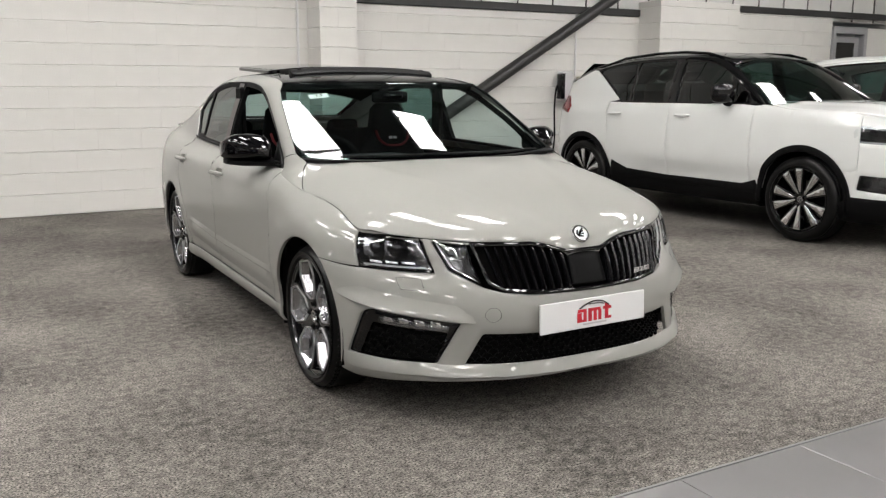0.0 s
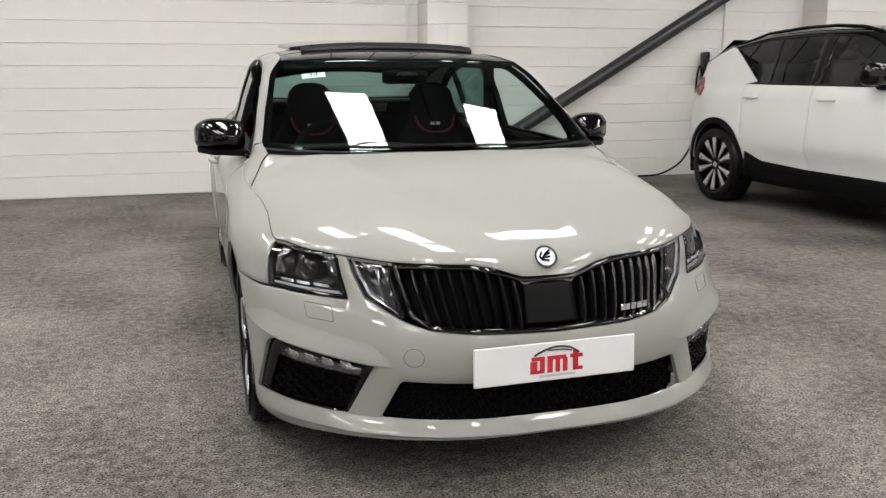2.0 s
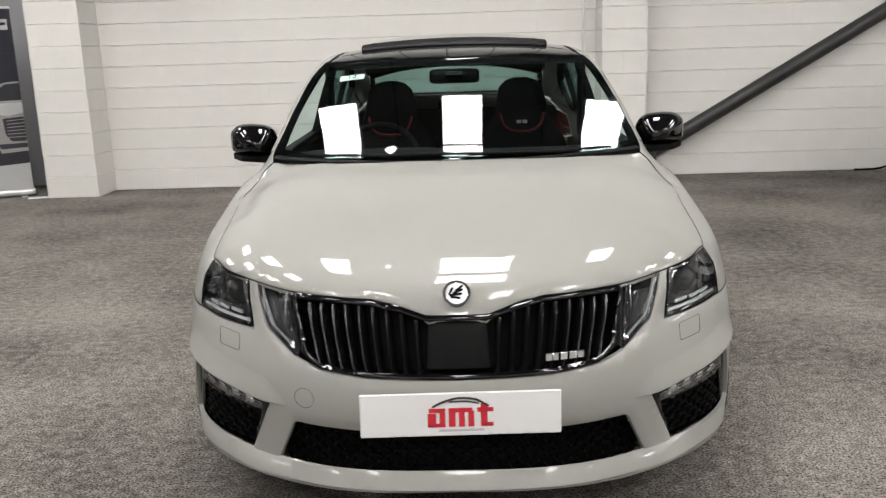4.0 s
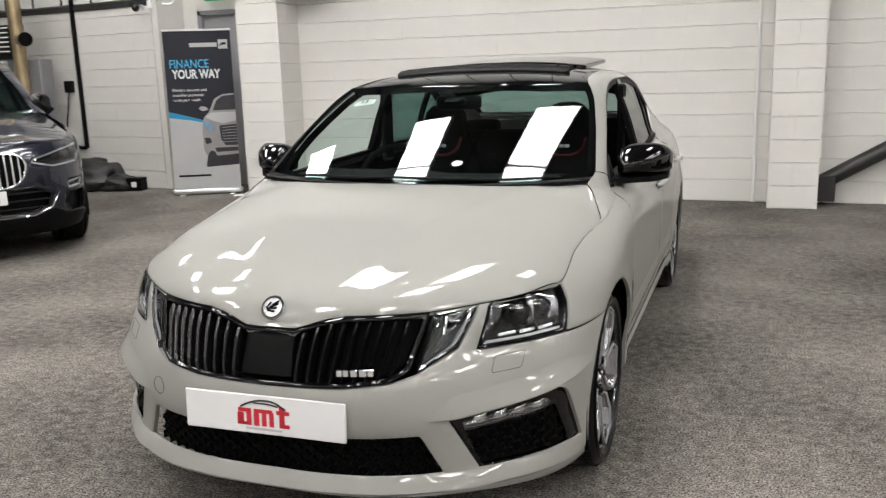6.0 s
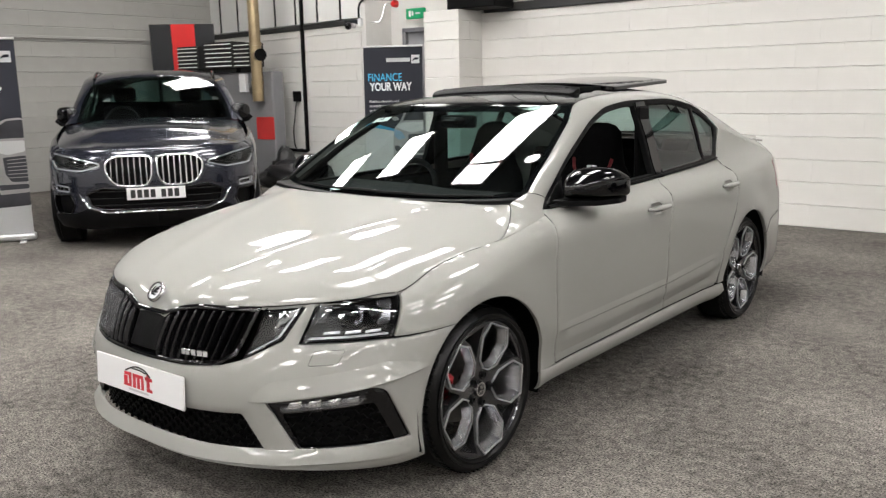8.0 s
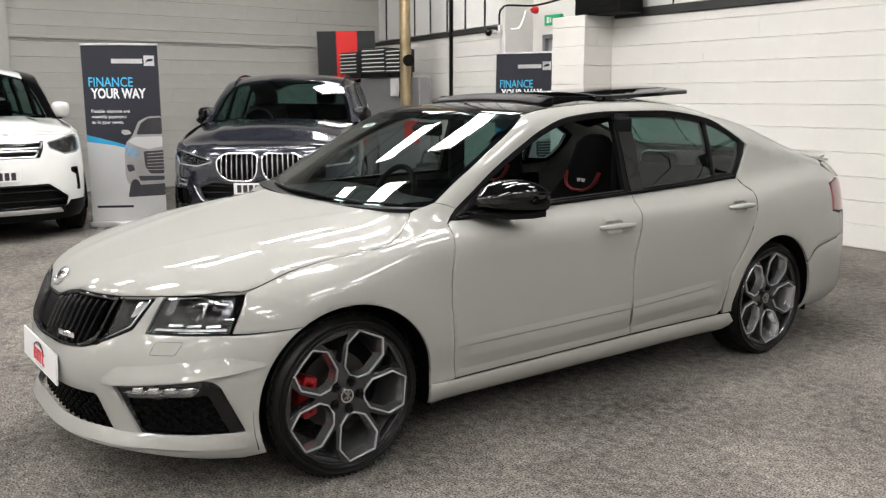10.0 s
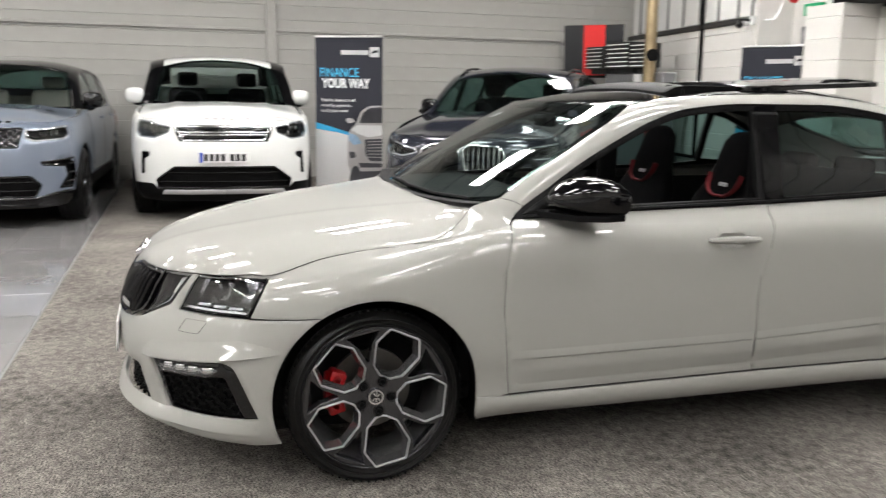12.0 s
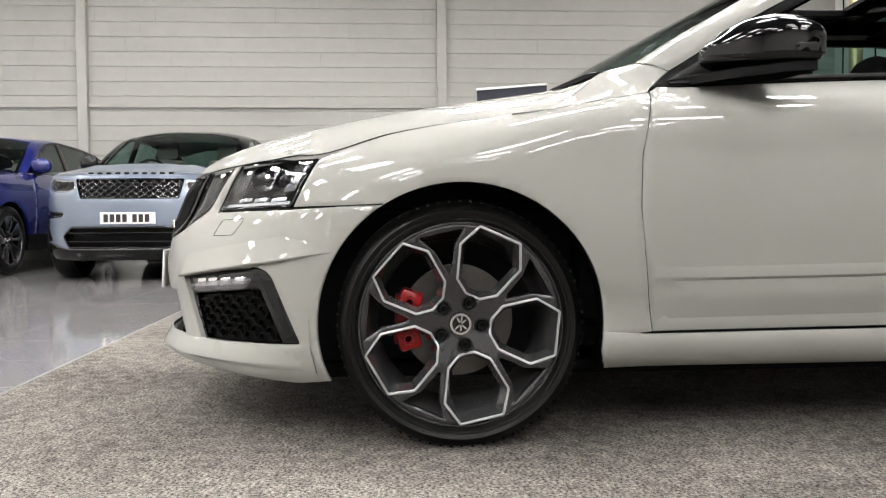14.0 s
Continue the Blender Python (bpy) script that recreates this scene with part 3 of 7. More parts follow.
    if style == "twin":
        for hx in raw:
            bm = bmesh.new()
            a, b = inset(hx, .0002), inset(hx, .0125)
            ra = [bm.verts.new(face(*q, -.0006)) for q in a]
            rb = [bm.verts.new(face(*q, -.034)) for q in b]
            for k in range(len(ra)):
                k2 = (k + 1) % len(ra)
                bm.faces.new((ra[k], ra[k2], rb[k2], rb[k]))
            part("spoke_flank", bm, WHEEL_LIT_FLANK, rim, "sloping spoke flank, coloured paler as if lit", 8)
        for hx in hexes:
            o, i = inset(hx, -.0052), inset(hx, .0002)
            part("spoke_edge", sheet(o, lambda a, b, out=0.: face(a, b, out + .0065), .012, [i], thick=.012, roll=.0008), WHEEL_EDGE, rim, "polished silver edge")
    bm = bmesh.new()
    lathe(bm, [(.0, -.02), (r_rim * .565, -.02), (r_rim * .565, -.042), (.0, -.042)], 48)
    lathe(bm, [(.0, .02), (.06, .018), (.075, -.02)], 32)
    part("brake_disc", bm, STEEL, w, "worn steel brake disc")
    if caliper:
        bm = bmesh.new()
        rr = r_rim * .53
        at = lambda q, k=1.: Matrix.Translation((0, k * rr * math.cos(radians(q)), k * rr * math.sin(radians(q)))) @ pose(0, 0, 0, q)
        box(bm, -.05, .012, -.034, .028, -.066, .066, .008, m=at(178), seg=2)
        for q in (158, 198):
            box(bm, -.04, .030, -.032, .030, -.031, .031, .011, m=at(q), seg=2)
            box(bm, .0, .022, -.030, -.012, -.034, .034, .006, m=at(q, 1.02), seg=2)
            lathe(bm, [(0, .030), (.008, .030), (.010, .038), (.015, .038), (.017, .028)], 14, at(q))
        part("brake_caliper", bm, caliper, w, "red brake caliper")
    bm = bmesh.new()
    lathe(bm, [(0, h - .022), (.024, h - .023), (.028, h - .028), (.028, h - .04)], 32)
    cap = part("centre_cap", bm, BLACK_GLOSS, w)
    bm = bmesh.new()
    lathe(bm, [(.022, h - .0225), (.0275, h - .0225), (.029, h - .03)], 32)
    for k, (a, r) in enumerate(((40, .010), (80, .014), (120, .012), (220, .012), (270, .010), (320, .012))):
        box(bm, h - .0225, h - .0205, -.0075, .0075, -.002, .002, m=pose(0, 0, 0, a) @ Matrix.Translation((0, r, 0)))
    part("cap_emblem", bm, CHROME, cap, "chrome emblem")
    for k in range(5):
        bm = bmesh.new()
        py, pz = polar(.057, 66 + 72 * k)
        lathe(bm, [(0, h - .026), (.006, h - .026), (.0065, h - .022), (.010, h - .021), (.0115, h - .026), (.0118, h - .04)], 14, Matrix.Translation((0, py, pz)))
        part("wheel_bolt", bm, BLACK_PLASTIC, w)
        if style == "twin":
            # black ring in place of the shade in the bolt's pocket
            bm = bmesh.new()
            lathe(bm, [(.0122, h - .030), (.0175, h - .0275), (.0195, h - .0275), (.021, h - .034)], 18, Matrix.Translation((0, py, pz)))
            part("bolt_seat", bm, BLACK_GLOSS, w)
    return w


def build_main():
    car = thing("car", "light grey hatchback with black roof and open sunroof on carpet", "car")
    # --- wheels ---
    L, R = Matrix(), pose(0, 0, 0, 0, 0, 180)
    zc = .319
    for y in (0, 2.68):
        wheel(car, (.772, y, zc), L, .319, .264, .212, "twin", BRIGHT_ALLOY, WHEEL_GREY, caliper=RED_CALIPER)
        wheel(car, (-.772, y, zc), R @ pose(0, 0, 0, 180), .319, .264, .212, "twin", BRIGHT_ALLOY, WHEEL_GREY, caliper=RED_CALIPER)

    def arch(yc, r, a0, a1, n=26, fl=.995):
        return [(yc + r * math.cos(radians(a0 + (a1 - a0) * k / n)), zc + fl * r * math.sin(radians(a0 + (a1 - a0) * k / n))) for k in range(n + 1)]
    AR = .364
    sy = side_y
    # --- fender: arch, headlight edge, shut line, door seam ---
    hood_line = [(-.377, .761), (-.172, .817), (0, .845), (.1, .855), (.17, .862), (.26, .875), (.34, .890), (.42, .904)]
    o = [(.40, .285)] + arch(0, AR, -5, 122) + [(-.44, .622), (-.377, .752)] + hood_line[1:] + [(.502, .918), (.485, .86), (.462, .75), (.458, .615), (.475, .45), (.495, .295)]
    both("front_fender", sheet(o, sy, .021, gap=.0009, thick=.014, roll=.0008), PAINT, car)
    # --- doors ---
    belt = lambda y: float(curve1([.5, 1.0, 1.63, 2.27, 2.5], [.930, .952, .968, .99, 1.0])(y))
    o = [(.495, .295), (.475, .45), (.458, .615), (.462, .75), (.485, .86), (.505, .92), (.53, .935)] + [(y, belt(y)) for y in np.linspace(.6, 1.58, 10)] + [(1.612, .968), (1.575, .85), (1.525, .69), (1.52, .60), (1.53, .45), (1.546, .305)]
    cup = lambda y0, z0: rounded([(y0 + .055, z0 - .030), (y0 + .155, z0 - .030), (y0 + .170, z0 + .002), (y0 + .150, z0 + .022), (y0 + .055, z0 + .022), (y0 + .040, z0 - .002)], .02)
    front_doors = both("front_door", sheet(o, sy, .032, [cup(1.285, .848)], gap=.0012, roll=.001), PAINT, car)
    o2 = [(1.546, .305), (1.53, .45), (1.52, .60), (1.525, .69), (1.575, .85), (1.612, .968)] + [(y, belt(y)) for y in np.linspace(1.7, 2.42, 8)] + [(2.475, .995), (2.505, .93), (2.492, .85), (2.425, .72)] + [(2.335, .60), (2.262, .50), (2.245, .40), (2.236, .325), (2.20, .303)]
    rear_doors = both("rear_door", sheet(o2, sy, .032, [cup(2.232, .868)], gap=.0016, roll=.0014), PAINT, car)
    # raised lower moulding edge of the doors
    for s, (fd, rd) in ((1, (front_doors[0], rear_doors[0])), (-1, (front_doors[1], rear_doors[1]))):
        for d, y0, y1, z0, z1 in ((fd, .497, 1.515, .4305, .443), (rd, 1.535, 2.20, .443, .473)):
            bm = bmesh.new()
            n = 24
            rows = []
            for k in range(n + 1):
                y, zz = y0 + (y1 - y0) * k / n, z0 + (z1 - z0) * k / n
                fade = min(1, (y - .49) / .07) * min(1, (2.21 - y) / .12)
                rows.append([bm.verts.new(sy(y, zz + dz, o * fade)) for dz, o in ((.040, -.002), (.006, .0055), (.0015, .0058), (-.0055, .0005), (-.036, .011), (-.06, .011), (-.11, -.002))])
            for a, b in zip(rows, rows[1:]):
                for k in range(6):
                    bm.faces.new((a[k], a[k + 1], b[k + 1], b[k]))
            if s < 0:
                m2 = mirrored(bm)
                bm.free()
                bm = m2
            part("door_moulding", bm, PAINT, d)
        for d, y0, y1, z0 in ((fd, 1.285, 1.505, .848), (rd, 2.232, 2.44, .868)):
            # handle bar over a scooped cup
            bm = bmesh.new()
            n = 14
            pts = []
            for k in range(n + 1):
                u = k / n
                pts.append(sy(y0 + (y1 - y0) * u, z0 + .004 * math.sin(math.pi * u), .004 + .030 * math.sin(math.pi * min(1, max(0, u))) ** .45))
            tube(bm, pts, [.009 + .009 * math.sin(math.pi * (k / n)) ** .35 for k in range(n + 1)], 10, squash=.8)
            bowl = sheet(inset(cup(y0, z0), -.002), lambda a, b, out=0.: sy(a, b, out - .002 - .024 * max(0, 1 - ((a - y0 - .105) / .068) ** 2) * max(0, 1 - ((b - z0 + .004) / .030) ** 2)), .010, thick=.002, roll=0)
            if s < 0:
                m1, m2 = mirrored(bm), mirrored(bowl)
                bm.free(), bowl.free()
                bm, bowl = m1, m2
            part("door_handle", bm, PAINT, d)
            part("handle_recess", bowl, PAINT, d)
    # --- quarter panel with the rear pillar ---
    o = [(2.14, .305), (2.20, .335), (2.245, .40)] + [(2.262, .50), (2.335, .60), (2.425, .72), (2.492, .85), (2.505, .93), (2.475, .995)] + [(2.535, 1.045), (2.60, 1.11), (2.652, 1.176), (2.75, 1.165), (2.95, 1.11), (3.2, 1.055), (3.42, 1.02), (3.47, .95), (3.40, .93), (3.33, .92), (3.32, .76), (3.44, .74), (3.46, .60), (3.10, .56)]
    a = arch(2.68, AR, 28, 176)
    o = [(2.315, .305)] + [(2.245, .303), (2.245, .40)] + o[3:] + a
    both("quarter_panel", sheet(o, sy, .034, gap=.0016, roll=.0014), PAINT, car)
    # --- rear bumper, tail lamps ---
    SE = float(MAIN.s[-1])
    o = [(S0 + 2.68 + AR * math.cos(radians(q)), zc + AR * math.sin(radians(q))) for q in (-18, 0, 14, 27)] + [(S0 + 3.10, .56), (S0 + 3.46, .60), (SE, .62), (SE, .20), (S0 + 3.1, .19)]
    both("rear_bumper", sheet(o, flank, .05), PAINT, car)
    o = rounded([(S0 + 3.335, .915), (S0 + 3.325, .765), (S0 + 3.45, .745), (S0 + 3.85, .76), (S0 + 3.85, .92), (S0 + 3.5, .945)], .02)
    both("tail_lamp", sheet(o, flank, .04, gap=.002), TAIL_RED, car, "red tail lamp")
    o = [(S0 + 3.46, .60), (SE, .62), (SE, 1.04), (S0 + 3.50, 1.03), (S0 + 3.47, .95), (S0 + 3.85, .93), (S0 + 3.85, .75), (S0 + 3.45, .74)]
    both("tailgate_panel", sheet(o, flank, .05), PAINT, car)
    # --- sill ---
    o = [(.364, .30), (.358, .25), (.372, .195), (2.30, .195), (2.335, .25), (2.30, .30), (2.14, .300), (1.546, .300), (.495, .290)]
    both("sill", sheet(o, lambda a, b, out=0.: sy(a, b, out + .003), .035, gap=.002), PAINT, car)
    # --- window glass, frames ---
    W = [(.518, .935), (.545, .964), (.641, 1.024), (.808, 1.130), (.986, 1.222), (1.13, 1.288), (1.309, 1.340), (1.6, 1.362), (1.94, 1.362), (2.3, 1.321), (2.539, 1.235), (2.642, 1.173)]
    wy, wz = [p[0] for p in W], [p[1] for p in W]
    wtop = curve1(wy, wz)
    top = [(y, float(wtop(y))) for y in np.linspace(.52, 2.64, 40)]
    bottom = [(2.60, 1.11), (2.535, 1.045), (2.475, 1.0)] + [(y, belt(y)) for y in np.linspace(2.4, .56, 24)]
    rim_o = top + bottom
    win_f = [(y, float(wtop(y)) - .030) for y in np.linspace(.72, 1.60, 18)] + [(1.585, belt(1.58) + .022)] + [(y, belt(y) + .022) for y in np.linspace(1.5, .66, 10)]
    win_r = [(1.70, 1.335)] + [(y, float(wtop(y)) - .028) for y in np.linspace(1.74, 2.28, 10)] + [(2.272, belt(2.27) + .03)] + [(y, belt(y) + .022) for y in np.linspace(2.2, 1.70, 6)]
    win_q = [(2.30, belt(2.3) + .04)] + [(2.315, float(wtop(2.315)) - .028)] + [(y, float(wtop(y)) - .026) for y in (2.4, 2.5, 2.585)] + [(2.56, 1.115), (2.50, 1.05), (2.45, 1.022)]
    both("window_frame", sheet(rim_o, lambda a, b, out=0.: sy(a, b, out - .006), .03, [win_f, win_r, win_q], thick=.03), BLACK_PLASTIC, car, "black window surround")
    both("door_pillar", sheet(rounded([(1.615, belt(1.62)), (1.70, belt(1.7)), (1.72, 1.355), (1.615, 1.35)], .01), lambda a, b, out=0.: sy(a, b, out - .001), .03, roll=0), BLACK_GLOSS, car, "gloss black door pillar")
    for nm, w in (("rear_door_glass", win_r), ("quarter_glass", win_q)):
        for g in both(nm, sheet(inset(w, -.008), lambda a, b, out=0.: sy(a, b, out - .014), .05, thick=0, roll=0), TINTED, car, "dark tinted glass"):
            g.visible_shadow = False
    trim = [sy(y, belt(y) + .010, .004) for y in np.linspace(.56, 2.46, 40)]
    for s in (1, -1):
        bm = bmesh.new()
        tube(bm, [(s * x, y, z) for x, y, z in trim], .007, 6)
        part("window_trim", bm, BLACK_PLASTIC, car)
    # --- hood ---
    xe = curve1([-.825, -.81, -.79, -.77, -.70, -.612, -.5, -.37, -.3, -.23, -.172, -.1, 0, .1, .14, .18, .22, .26, .313, .345, .365, .38], [.06, .13, .2, .3, .458, .582, .70, .777, .786, .7855, .7845, .788, .7955, .810, .814, .813, .807, .794, .772, .755, .741, .722])
    ze = curve1([-.825, -.81, -.79, -.77, -.70, -.612, -.5, -.37, -.172, 0, .1, .18, .22, .26, .313, .345, .365, .38], [.682, .702, .722, .728, .734, .743, .751, .760, .815, .843, .853, .862, .870, .884, .916, .944, .960, .974])
    zm = curve1([-.83, -.80, -.77, -.70, -.6, -.45, -.2, .1, .3, .42, .5], [.682, .722, .752, .788, .820, .856, .905, .948, .972, .984, .990])

    def hood_z(x, y, out=0.):
        u = min(1.15, abs(x) / max(.05, float(xe(y))))
        c, e = float(zm(y)), float(ze(y))
        z = c + (e - c) * (.16 * u ** 2 + .36 * u ** 4 + .48 * u ** 8)
        xr = .13 + .40 * min(1, max(0, (y + .8) / 1.15))
        z += .004 * math.exp(-((abs(x) - xr) / .05) ** 2) * min(1, max(0, (y + .84) / .2))
        return (x, y, z + out)
    half = [(.0, -.826), (.06, -.826), (.13, -.808), (.2, -.789), (.3, -.769), (.458, -.70), (.582, -.612), (.698, -.50), (.774, -.375)]
    half = [tuple(p) for p in path3(half, 26)]
    edge = [(float(xe(y)), y) for y in np.linspace(-.35, .375, 26)]
    rear = [(.70, .372), (.6, .340), (.5, .322), (.3, .296), (0, .280)]
    o = half + edge + rear
    o = o + [(-x, y) for x, y in o[-2:0:-1]]
    part("hood", sheet(o, hood_z, .019, gap=.0009, thick=.016, roll=.0008), PAINT, car)
    fz = curve1([p[0] for p in hood_line], [p[1] for p in hood_line])
    ys = np.linspace(.14, .376, 15)
    A = [(float(xe(y)) + .003, y + .001, float(ze(y))) for y in ys] + [(.733, .40, .984), (.738, .425, .990), (.741, .455, .998), (.741, .486, 1.006)]
    yb = np.linspace(.14, .47, 15)
    B = [sy(y, float(fz(min(y, .42))) + max(0, y - .42) * .16, -.0006) for y in yb] + [sy(.497, .918, -.0006), sy(.512, .934, -.001), sy(.535, .956, -.001), sy(.566, .980, -.001)]
    both("fender_edge", loft(A, B, 6, .007), PAINT, car, smooth=60)
    # --- windscreen, roof, rear window ---
    def screen(x, y, out=0.):
        d = y - .477
        return (x, y, 1.005 + .615 * d - .085 * d * d + (.08 - .03 * min(1, max(0, (y - .4) / .6))) * (1 - (x / .7) ** 2) + out)
    gl = [(0, .300), (.3, .322), (.5, .362), (.737, .479), (.702, .70), (.650, .965), (.600, 1.070), (.4, 1.022), (0, .985)]
    gl = [tuple(p) for p in path3(gl[:4], 12)] + [tuple(p) for p in path3(gl[3:7], 12)][1:] + [tuple(p) for p in path3(gl[6:], 10)][1:]
    o = gl + [(-x, y) for x, y in gl[-2:0:-1]]
    ws = part("windscreen", sheet(o, screen, .07, thick=0, roll=0), SCREEN, car, "tinted windscreen")
    ws.visible_shadow = False
    band = inset(o, .026)
    part("windscreen_border", sheet(o, lambda x, y, out=0.: screen(x, y, out - .004), .05, [band], thick=.004, roll=0), BLACK_GLOSS, car)
    zr = curve1([.95, .985, 1.1, 1.2, 1.35, 1.6, 1.85, 2.2, 2.5, 2.7, 2.8], [1.328, 1.346, 1.378, 1.396, 1.416, 1.438, 1.446, 1.432, 1.392, 1.345, 1.315])
    zre = curve1([1.0, 1.08, 1.2, 1.4, 1.6, 1.9, 2.2, 2.5, 2.7, 2.8], [1.308, 1.346, 1.367, 1.386, 1.396, 1.400, 1.380, 1.320, 1.268, 1.238])

    def roof(x, y, out=0.):
        return (x, y, float(zr(y)) + (float(zre(y)) - float(zr(y))) * (abs(x) / .575) ** 2.4 + out)
    fo = [(0, .989), (.4, 1.026), (.595, 1.074)]
    hole = rounded([(-.43, 1.40), (.43, 1.40), (.43, 1.86), (-.43, 1.86)], .04)
    o = fo + [(.572, 1.4), (.57, 1.9), (.572, 2.3), (.575, 2.66), (.3, 2.70), (0, 2.71)]
    o = o + [(-x, y) for x, y in o[-2:0:-1]]
    part("glass_roof", sheet(o, roof, .05, [hole], thick=.03), BLACK_GLOSS, car, "black glass panoramic roof")
    part("sunroof_panel", sheet(rounded([(-.475, 1.70), (.475, 1.70), (.475, 2.42), (-.475, 2.42)], .05), lambda x, y, out=0.: (x, y, roof(x, 1.9)[2] + .012 + .036 * (y - 1.70) / .72 + out), .06, thick=.018), BLACK_GLOSS, car, "raised black glass sunroof panel, slid back")
    bm = sheet(rounded([(-.462, 1.315), (.462, 1.315), (.455, 1.42), (-.455, 1.42)], .03), lambda x, y, out=0.: (x, y, roof(x, y)[2] + .006 + .022 * min(1, (y - 1.31) / .05) + out), .03, thick=.03)
    part("wind_deflector", bm, BLACK_PLASTIC, car, "black wind deflector raised at the roof opening")
    for s in (-1, 1):
        part("sunroof_arm", boxes((s * .40 - .012, s * .40 + .012, 1.36, 1.72, 1.405, 1.435), bevel=.004), BLACK_PLASTIC, car)

    zb = curve1([2.68, 2.9, 3.1, 3.3, 3.45, 3.62, 3.7], [1.350, 1.258, 1.182, 1.112, 1.070, 1.056, 1.05])

    def back(x, y, out=0.):
        return (x, y, float(zb(y)) - (.034 + .042 * min(1, max(0, (3.1 - y) / .4))) * (abs(x) / .6) ** 2.4 * max(.25, min(1, (3.6 - y) / .6)) + out)
    o = [(0, 2.715), (.3, 2.705), (.565, 2.665), (.585, 2.9), (.60, 3.1), (.61, 3.27), (.3, 3.34), (0, 3.35)]
    o = o + [(-x, y) for x, y in o[-2:0:-1]]
    rw = part("rear_window", sheet(o, back, .06, thick=0, roll=0), CLEAR, car, "rear window")
    rw.visible_shadow = False
    part("rear_window_border", sheet(o, lambda x, y, out=0.: back(x, y, out - .003), .05, [inset(o, .035)], thick=.003, roll=0), BLACK_GLOSS, car)
    o = [(0, 3.353), (.3, 3.343), (.61, 3.273), (.64, 3.42), (.66, 3.55), (.5, 3.64), (0, 3.68)]
    o = o + [(-x, y) for x, y in o[-2:0:-1]]
    part("tailgate_top", sheet(o, back, .05), PAINT, car)
    o = rounded([(-.62, 3.52), (.62, 3.52), (.58, 3.65), (.3, 3.71), (-.3, 3.71), (-.58, 3.65)], .03)
    part("spoiler", sheet(o, lambda x, y, out=0.: (x, y, back(x, y)[2] + .006 + .025 * max(0, (y - 3.52) / .15) + out), .04, thick=.018), PAINT, car, "small rear lip spoiler")
    # --- A-pillar, roof rail and rear pillar as one band ---
    Wc = [sy(y, float(wtop(y)), 0) for y in np.linspace(.566, 2.642, 50)] + [sy(y, z, 0) for y, z in ((2.75, 1.163), (2.95, 1.108), (3.2, 1.053), (3.42, 1.018))]
    Rc = [(.743, .488, 1.005), (.724, .60, 1.076), (.704, .72, 1.144), (.680, .84, 1.212), (.651, .98, 1.291), (.602, 1.085, 1.347), (.582, 1.2, 1.368), (.575, 1.4, 1.387), (.573, 1.6, 1.396), (.571, 1.9, 1.400), (.572, 2.2, 1.380), (.573, 2.5, 1.322), (.575, 2.66, 1.292)]
    Rc = path3(Rc, 50) + [(.58, 2.78, 1.262), (.592, 2.98, 1.195), (.606, 3.22, 1.112), (.64, 3.43, 1.05)]
    Rc = [(x, y, z + .002) for x, y, z in Rc]
    both("roof_rail", loft(Wc, Rc, 8, .010), PAINT, car, smooth=60)
    # --- front bumper ---
    IN_TOP, IN_BOT = .392, .254
    fog = [(.562, .428), (.92, .468), (.965, .455), (1.048, .275), (.66, .258)]
    intake = [(-.475, .385), (.0, .372), (.475, .385), (.548, IN_BOT), (-.548, IN_BOT)]
    grille = [(.085, .690), (.16, .712), (.25, .728), (.40, .731), (.535, .729), (.50, .66), (.455, .575), (.39, .545), (.25, .532), (0, .527)]
    lampi = [(.55, .732), (.70, .742), (.61, .625), (.475, .565), (.52, .65)]
    hl = [(.745, .746), (.87, .748), (1.075, .754), (1.012, .620), (.678, .614)]
    up = [(0, .527), (.25, .531), (.39, .543), (.47, .562), (.615, .622), (.705, .742), (.738, .744), (.672, .612), (1.012, .617)]
    o = up + [(1.03, .618)]
    o += [(S0 + q[0], q[1]) for q in arch(0, AR, 122, 203, 18)]
    o += [(1.03, .168), (.8, .182), (.55, .196), (.4, .202), (0, .206)]
    full = o + [(-s, z) for s, z in o[-2:0:-1]]

    def nose(s, z, out=0.):
        x, y, zz = flank(abs(s), z, out)
        return (x if s >= 0 else -x, y, zz)

    def crease(s, z, out=0.):
        return nose(s, z, out)
    fog_r = rounded(fog, [.006, .02, .03, .008, .008])
    intake_r = rounded(intake, .012)
    bumper = part("front_bumper", sheet(full, crease, .03, [fog_r, [(-s, z) for s, z in fog_r], intake_r], thick=.014, gap=.0016, roll=.0016), PAINT, car)
    # splitter lip
    bm = bmesh.new()
    rows = []
    for s in np.linspace(-1.05, 1.05, 90):
        f = min(1, (1.06 - abs(s)) / .45)
        corner = .009 * math.exp(-((abs(s) - .62) / .085) ** 2)
        rows.append([bm.verts.new(nose(s, z, (o + (corner if o > .01 else 0)) * f)) for z, o in ((.264, -.004), (.2615, .000), (.223, .012), (.218, .0118), (.211, .002), (.205, -.02))])
    for a, b in zip(rows, rows[1:]):
        for k in range(5):
            bm.faces.new((a[k], a[k + 1], b[k + 1], b[k]))
    part("front_lip", bm, PAINT, bumper, "", 25)
    # sharp brow over the lamp openings, running back to the wheel arch
    zb = curve1([.50, .57, .92, 1.14], [.428, .436, .4785, .510])
